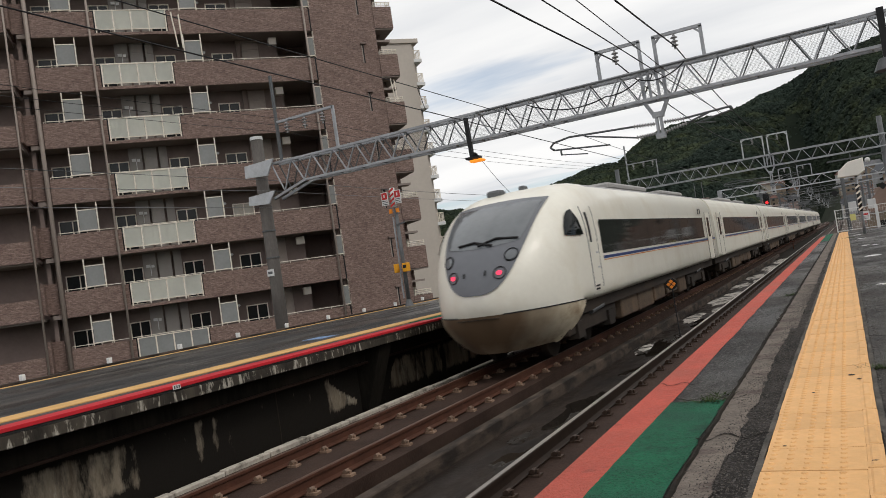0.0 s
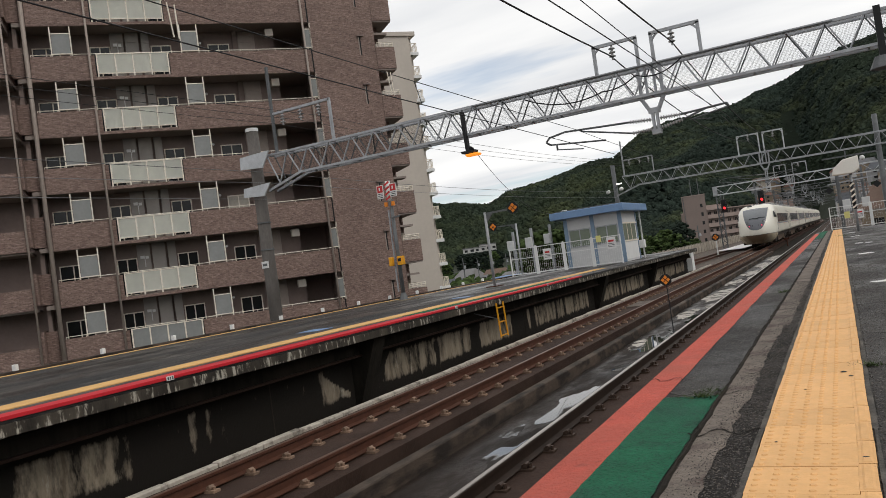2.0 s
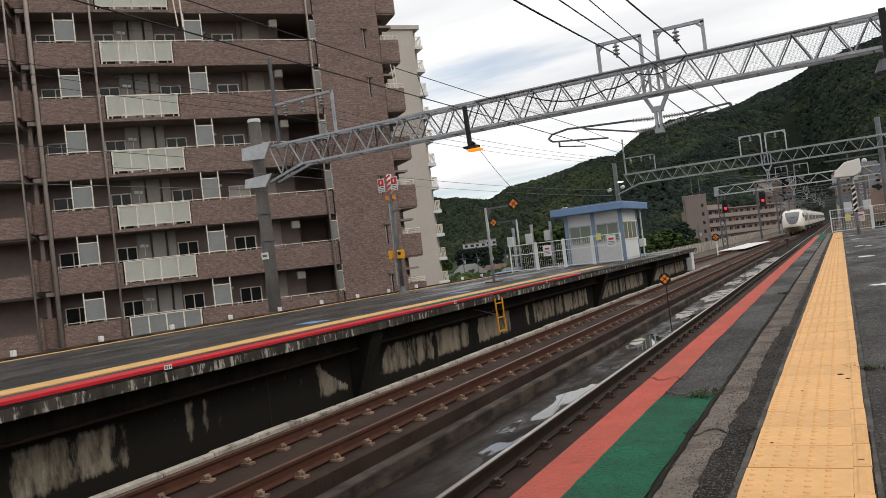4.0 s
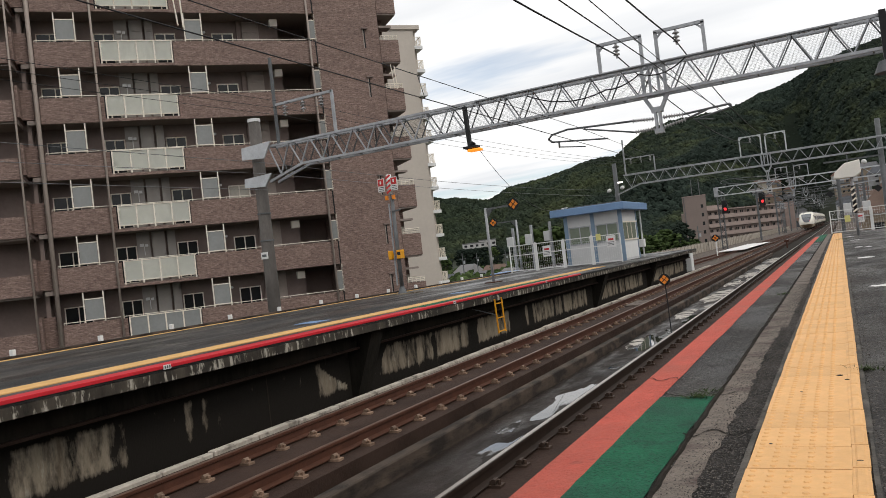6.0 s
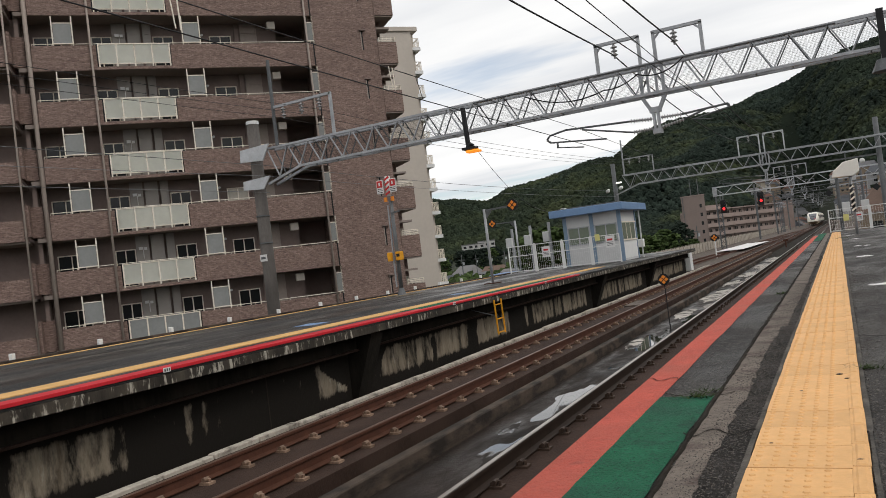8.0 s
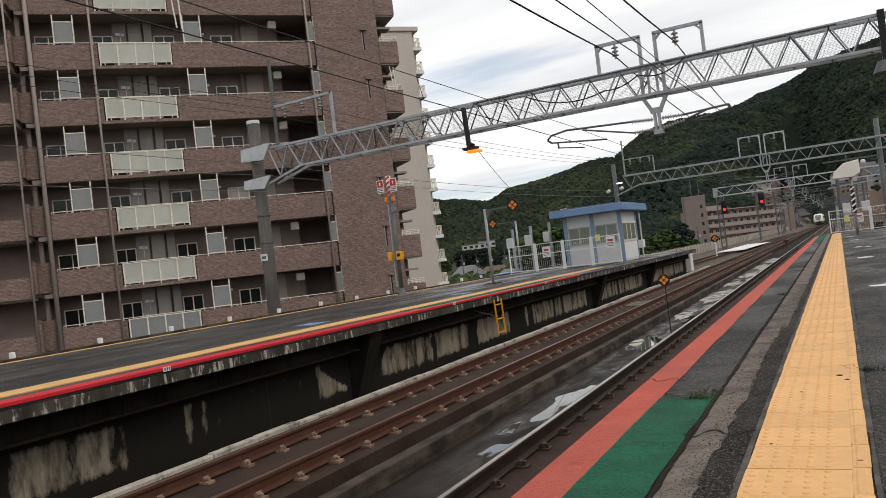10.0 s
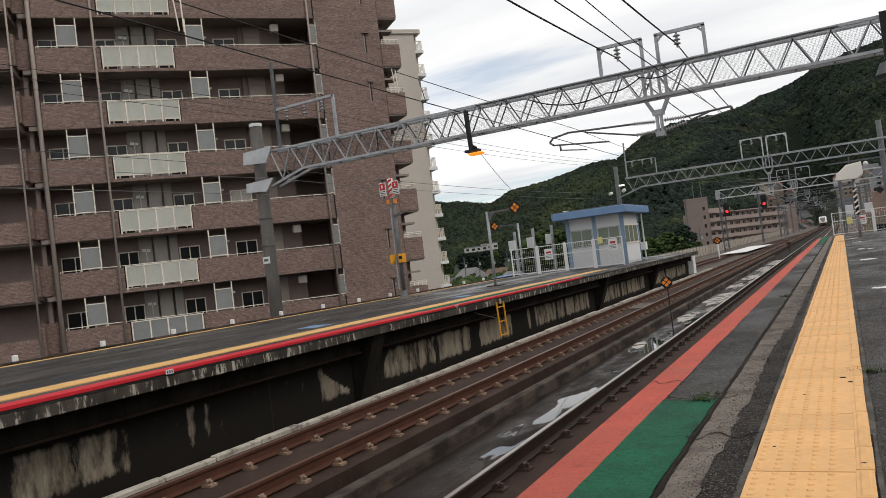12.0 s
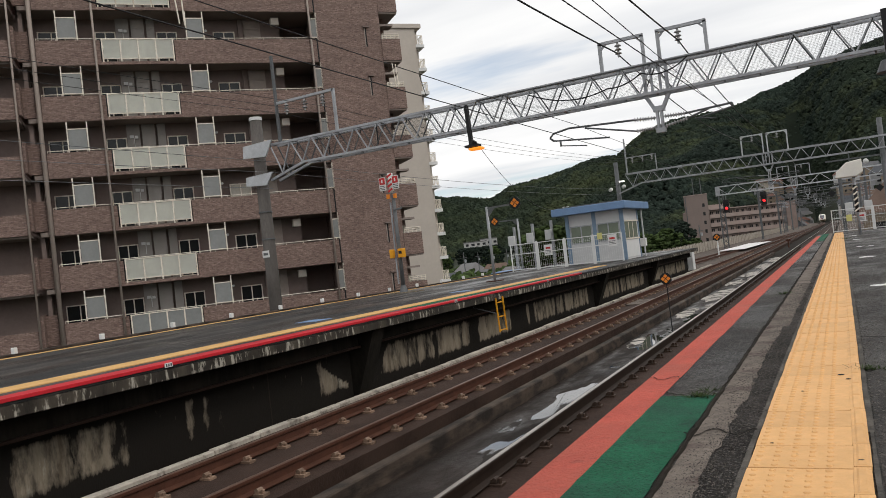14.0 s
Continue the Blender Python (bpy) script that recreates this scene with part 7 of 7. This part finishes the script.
# ---- buildings farther off ----
def build_white_block():
    g = thing("white_apartment_block", "tall off-white apartment block with small corner balconies", "apartment building", pose(-44.2, 83.2, 0, 0, 0, 48))
    part("wall", B(-14, 1.3, 0, 12, -5, 29.3), OFFWHITE_WALL, g, "off-white rendered wall")
    part("parapet", B(-14, 2.1, -0.2, 12, 29.3, 29.8), OFFWHITE_WALL, g)
    for k in range(12):
        z = -4.2 + 2.87 * k
        s = part("balcony", B(1.3, 2.4, 0.1, 2.7, z - 0.38, z), WHITE, g, "small white balcony slab")
        b = bmesh.new()
        bar(b, (1.3, 0.25, z + 1.1), (2.3, 0.25, z + 1.1), 0.07)
        bar(b, (2.27, 0.25, z + 1.1), (2.27, 2.6, z + 1.1), 0.07)
        for px, py in ((1.35, 0.25), (2.27, 0.25), (2.27, 2.55)):
            bar(b, (px, py, z), (px, py, z + 1.1), 0.06)
        for px in (1.55, 1.75, 1.95, 2.12):
            part("baluster", bar(bmesh.new(), (px, 0.25, z), (px, 0.25, z + 1.1), 0.045), BEIGE_METAL, s)
        for i in range(1, 8):
            part("baluster", bar(bmesh.new(), (2.27, 0.25 + 0.29 * i, z), (2.27, 0.25 + 0.29 * i, z + 1.1), 0.045), BEIGE_METAL, s)
        part("railing", b, BEIGE_METAL, s, "beige balcony railing")
        part("balcony_window", B(1.3, 1.34, 0.6, 2.2, z, z + 2.0), DARK_GLASS, g, "dark balcony window")
        part("back_wall", B(1.35, 1.9, 1.0, 2.6, z, z + 2.67), OFFWHITE_WALL, g)


def build_far_apartment():
    ang = math.degrees(math.atan2(31.1, 20.4))
    g = thing("far_apartment_block", "long brown five-storey apartment block beside the railway", "apartment building", pose(-37.3, 262.4, 0, 0, 0, ang))
    L_ = 37.2
    part("wall", B(0, L_, 0.6, 11, -5, 7.4), FAR_BROWN, g, "brown rendered wall")
    for k in range(5):
        z = -6.3 + 2.75 * k
        part("balcony_band", B(0.0, L_, -0.1, 0.1, z, z + 1.25), FAR_BAND, g, "long pale brown balcony parapet")
        part("balcony_floor", B(0.0, L_, 0.1, 0.6, z, z + 0.18), FAR_BROWN, g)
        for i in range(6):
            x = 0.9 + 6.1 * i
            for dx, wd in ((0.0, 1.5), (3.0, 1.3)):
                if x + dx + wd < L_ - 0.3:
                    w = part("window", B(x + dx, x + dx + wd, 0.54, 0.6, z + 0.9, z + 2.15), DARK_GLASS, g, "dark balcony window")
                    part("mullion", B(x + dx + wd / 2 - 0.05, x + dx + wd / 2 + 0.05, 0.5, 0.54, z + 0.9, z + 2.15), FAR_BROWN, w)
            part("party_wall", B(x - 0.55, x - 0.4, 0.1, 0.6, z + 0.18, z + 2.75), FAR_BROWN, g)
    part("end_wall", B(L_, L_ + 5.2, -0.6, 11, -5, 8.1), APT_DARK, g, "dark brown end wall")
    part("roof_edge", B(0, L_, -0.2, 11, 7.4, 7.75), FAR_BAND, g)
    part("roof_room", B(0.4, 13.5, 3, 8, 7.75, 9.2), FAR_BAND, g, "low plant room on the roof")
    t = thing("far_stair_tower", "taller brown stair tower of the far block", "apartment building", pose(-40.1, 258.5, 0, 0, 0, 9))
    part("wall", B(-3.8, 3.3, 0, 9, -5, 12.5), FAR_BROWN, t, "brown rendered tower")
    part("coping", B(-3.9, 3.4, -0.1, 9.1, 12.5, 12.75), FAR_BAND, t)
    for k in range(5):
        part("window", B(1.6, 2.3, -0.04, 0.02, -2.4 + 2.75 * k, -1.3 + 2.75 * k), DARK_GLASS, t, "small dark window")
    part("drain_pipe", tube(bmesh.new(), (-3.3, -0.1, -5), (-3.3, -0.1, 12.5), 0.1, 6), GALV_DARK, t)
    for x in (-0.6, 1.7):
        part("mast", tube(bmesh.new(), (x, 3, 12.75), (x, 3, 18), 0.12, 6), GALV_DARK, t)


def make_house(x, y, z, w, d, h, rot, wall, roof, kind, seed):
    g = thing("house", "small tile-roofed house in the town below the mountain" if kind == 0 else "flat-roofed building in the town below the mountain", "house",
              pose(x, y, z, 0, 0, rot), "town houses")
    part("wall", B(-w / 2, w / 2, -d / 2, d / 2, -3, h), wall, g)
    b = bmesh.new()
    if kind == 0:
        e, rh = 0.5, w * 0.28
        v = [b.verts.new(p) for p in ((-w / 2 - e, -d / 2 - e, h - 0.2), (w / 2 + e, -d / 2 - e, h - 0.2), (w / 2 + e, d / 2 + e, h - 0.2), (-w / 2 - e, d / 2 + e, h - 0.2),
                                      (-w / 2 + w * 0.12, 0, h + rh), (w / 2 - w * 0.12, 0, h + rh))]
        for f in ((0, 1, 5, 4), (2, 3, 4, 5), (1, 2, 5), (3, 0, 4), (3, 2, 1, 0)):
            b.faces.new([v[i] for i in f])
    else:
        box(b, -w / 2 - 0.2, w / 2 + 0.2, -d / 2 - 0.2, d / 2 + 0.2, h, h + 0.5)
    part("roof", b, roof, g)
    rng = random.Random(seed)
    for lev in range(max(1, int(h / 2.7))):
        for i in range(max(1, int(w / 3))):
            xx = -w / 2 + 1.0 + i * 3.0
            if xx + 1.5 < w / 2:
                part("window", B(xx, xx + rng.uniform(1.2, 1.8), -d / 2 - 0.05, -d / 2 + 0.02, 0.9 + 2.7 * lev, 2.1 + 2.7 * lev), DARK_GLASS, g)


def build_town():
    rng = random.Random(77)
    made = 0
    spots = []
    tries = 0
    while made < 78 and tries < 4000:
        tries += 1
        if made < 46:
            az, r = rng.uniform(-2.6, 7.5), rng.uniform(95, 330)
        else:
            az, r = rng.uniform(-28, -9.5), rng.uniform(150, 330)
        x, y = r * math.sin(radians(az)), r * math.cos(radians(az))
        if -15 + bend(y) < x < 8 + bend(y):
            continue
        if -52 < x < -10 and 225 < y < 330:
            continue
        if x < -25 and y < 120:
            continue
        if any((x - a) ** 2 + (y - b) ** 2 < 110 for a, b in spots):
            continue
        spots.append((x, y))
        kind = 1 if rng.random() < 0.1 else 0
        make_house(x, y, ground_z(x, y), rng.uniform(7, 12), rng.uniform(6, 9), rng.choice((3.2, 5.2, 5.6, 6.0)) if az > -9 else rng.choice((1.6, 2.1)), rng.uniform(-40, 40),
                   rng.choice(WALLS), rng.choice(ROOFS), kind, made)
        made += 1
    k = tries = 0
    while k < 150 and tries < 6000:
        tries += 1
        az, r = rng.uniform(-5.0, 4.5), rng.uniform(400, 680)
        x, y = r * math.sin(radians(az)), r * math.cos(radians(az))
        if ground_z(x, y) > 0.88 + 0.042 * r or abs(x + 4 - bend(y)) < 11 or any((x - a) ** 2 + (y - b) ** 2 < 60 for a, b in spots):
            continue
        spots.append((x, y))
        k += 1
        make_house(x, y, ground_z(x, y), rng.uniform(6, 10), rng.uniform(5, 8), rng.choice((3.2, 5.2, 5.6)), rng.uniform(-40, 40), rng.choice(WALLS), rng.choice(ROOFS),
                   1 if rng.random() < 0.15 else 0, 500 + int(k))
    for az, r, w, d, h, rot, ci, ri in ((-26.4, 118, 9, 7, 2.9, 20, 1, 1), (-25.2, 150, 16, 8, 3.6, -30, 0, 4), (-24.3, 128, 8, 7, 2.6, 40, 2, 0), (-23.2, 142, 12, 8, 3.2, 10, 3, 2),
                                         (-22.1, 120, 9, 6, 2.7, -20, 1, 4), (-20.8, 150, 14, 8, 3.4, 25, 0, 0), (-19.5, 128, 9, 7, 2.8, -35, 2, 3), (-17.6, 160, 12, 9, 3.6, 15, 1, 1),
                                         (-12.5, 130, 9, 7, 2.8, 20, 2, 3), (-11.0, 150, 10, 7, 3.0, -15, 0, 1), (-10.2, 118, 7, 6, 2.6, 30, 3, 2)):
        r, w, d, h = r * 1.55, w * 0.6, d * 0.7, h * 0.5
        x, y = r * math.sin(radians(az)), r * math.cos(radians(az))
        make_house(x, y, ground_z(x, y), w, d, h, rot, WALLS[ci], ROOFS[ri], 0, int(r * 3 + w))
        # utility pole beside it
        g = thing("utility_pole", "dark utility pole among the town roofs", "utility pole", pose(x + 5, y - 4, -5), "utility poles")
        part("pole", tube(bmesh.new(), (0, 0, 0), (0, 0, 7.4), 0.14, 8, 0.1), GALV_DARK, g)
        part("crossarm", bar(bmesh.new(), (-0.8, 0, 6.1), (0.8, 0, 6.1), 0.12), GALV_DARK, g)
        part("transformer", tube(bmesh.new(), (0.35, 0, 5.0), (0.35, 0, 5.7), 0.22, 10), GALV, g)
    # pale school on the wooded slope
    for az, r, zz, w, h in ((-24.6, 420, 8.2, 12, 2.6), (-23.6, 430, 8.8, 9, 3.2)):
        x, y = r * math.sin(radians(az)), r * math.cos(radians(az))
        make_house(x, y, zz - 2, w, 9, h, 25, WALLS[1], ROOFS[4], 1, 900 + int(w))
    # grey slope of a car park deck beside the line
    g = thing("sloped_roof_shed", "shed with a long grey sloping roof beside the line", "shed", pose(-16.0, 330, -3.5, 0, 0, 8))
    b = bmesh.new()
    v = [b.verts.new(p) for p in ((-3, -6, 6.5), (6, -6, 0.5), (6, 6, 0.5), (-3, 6, 6.5), (-3, -6, 0), (-3, 6, 0))]
    for f in ((0, 1, 2, 3), (0, 4, 1), (3, 2, 5), (0, 3, 5, 4)):
        b.faces.new([v[i] for i in f])
    part("roof", b, ROOFS[1], g)


build_white_block()
build_far_apartment()
build_town()


# ---- trees along the foot of the mountain ----
def make_tree(x, y, z, h, seed, m):
    rng = random.Random(seed)
    g = thing("tree", "broadleaf tree with an uneven green crown", "tree", pose(x, y, z), "trees near the station")
    b = tube(bmesh.new(), (0, 0, 0), (0, 0, h * 0.55), h * 0.03, 7, h * 0.015)
    for _ in range(5):
        a, zz = rng.uniform(0, 6.28), rng.uniform(0.3, 0.55) * h
        tube(b, (0, 0, zz), (math.cos(a) * h * 0.25, math.sin(a) * h * 0.25, zz + h * 0.25), h * 0.012, 5, h * 0.004)
    part("trunk", b, TRUNK, g, "brown trunk with limbs")
    pts, rad = [], []
    for _ in range(130):
        a, k = rng.uniform(0, 6.28), rng.random() ** 0.5
        zz = rng.uniform(0.3, 1.0)
        w = h * 0.36 * math.sin(math.pi * min(1, (zz - 0.2) / 0.85)) ** 0.7 * k
        pts.append((math.cos(a) * w, math.sin(a) * w, zz * h))
        rad.append(h * rng.uniform(0.035, 0.085))
    c = clumps("crown", pts, rad, m, "", "", seed, 0.75, 0.45)
    c.parent = g
    for key in ("kind", "label", "category"):
        if key in c:
            del c[key]


def build_trees():
    rng = random.Random(9)
    for i in range(46):
        az = rng.uniform(-29, -7.5)
        r = rng.uniform(180, 330) if az > -19 else rng.uniform(290, 380)
        x, y = r * math.sin(radians(az)), r * math.cos(radians(az))
        if -52 < x < -10 and 215 < y < 330:
            continue
        make_tree(x, y, ground_z(x, y), rng.uniform(5, 10), 200 + i, LEAF_LIGHT if rng.random() < 0.45 else LEAF)
    for i in range(26):
        az = rng.uniform(-3, 7)
        r = rng.uniform(140, 340)
        x, y = r * math.sin(radians(az)), r * math.cos(radians(az))
        if -15 + bend(y) < x < 8 + bend(y):
            continue
        make_tree(x, y, ground_z(x, y), rng.uniform(5, 9), 300 + i, LEAF)
    for i in range(16):
        az, r = -25.6 + 0.17 * i, 405 + 5 * (i % 3)
        x, y = r * math.sin(radians(az)), r * math.cos(radians(az))
        make_tree(x, y, ground_z(x, y), min(11.0, max(3.0, 7.0 + 0.6 * (i % 4) - ground_z(x, y))), 700 + i, LEAF)
    for x, y, h in ((-23, 105, 4.2), (-26, 118, 4.8), (-21, 128, 4), (-29, 140, 5), (-25, 155, 4.6), (-19, 100, 3.6), (-18.5, 112, 3.6)):
        make_tree(x, y, -5, h, int(x * -7 + y), LEAF_LIGHT)
    for az, r, h in ((-20.6, 128, 8.4), (-19.9, 122, 9.0), (-19.1, 132, 9.6), (-18.4, 124, 9.0), (-17.7, 135, 8.6), (-12.6, 150, 6.6), (-11.9, 142, 6.2), (-11.1, 155, 7.0), (-10.4, 148, 6.0)):
        make_tree(r * math.sin(radians(az)), r * math.cos(radians(az)), -5, h, int(r * 11 + h), LEAF_LIGHT)


build_trees()


def build_shrubs():
    rng = random.Random(31)
    pts, rad = [], []
    for _ in range(5200):
        az, r = rng.uniform(-29, -4.5), rng.uniform(95, 330)
        x, y = r * math.sin(radians(az)), r * math.cos(radians(az))
        if x > -16 + bend(y) or (-52 < x < -12 and 215 < y < 330):
            continue
        if noise.noise(Vector((x * 0.05, y * 0.05, 4))) < 0.02:
            continue
        q = rng.uniform(0.5, 1.3)
        pts.append((x, y, ground_z(x, y) + rng.uniform(0.2, 2.2)))
        rad.append(q)
    clumps("shrubs", pts, rad, LEAF_LIGHT, "low green shrubs and hedges among the town plots", "shrubs", 12, 0.9, 0.45)
    pts, rad = [], []
    for _ in range(3500):
        az, r = rng.uniform(-5.5, 6.5), rng.uniform(300, 620)
        x, y = r * math.sin(radians(az)), r * math.cos(radians(az))
        if abs(x + 4 - bend(y)) < 12 or noise.noise(Vector((x * 0.04, y * 0.04, 9))) < -0.05:
            continue
        pts.append((x, y, ground_z(x, y) + rng.uniform(0.2, 2.5)))
        rad.append(rng.uniform(0.8, 2.0))
    clumps("garden_trees", pts, rad, LEAF, "dark green garden trees between the hillside houses", "shrubs", 13, 1.0, 0.45)


build_shrubs()


def motions():
    """The express draws away along the line, each car on the rails."""
    for i, car in enumerate(CARS):
        rows = []
        for k in range(0, 29):
            t = k * 0.5
            y = TAIL_AT + SPEED * t + (0 if i == 0 else 18.4 + 19.4 * (i - 1))
            y2 = y + 18.5
            a = Vector((TRACK + bend(y), y, RAIL_Z + drop(y)))
            b = Vector((TRACK + bend(y2), y2, RAIL_Z + drop(y2)))
            d = b - a
            rows.append((t, Matrix.Translation(a) @ pose(0, 0, 0, math.degrees(math.atan2(d.z, d.y)), 0, -math.degrees(math.atan2(d.x, d.y)))))
        walk(car, rows)


motions()
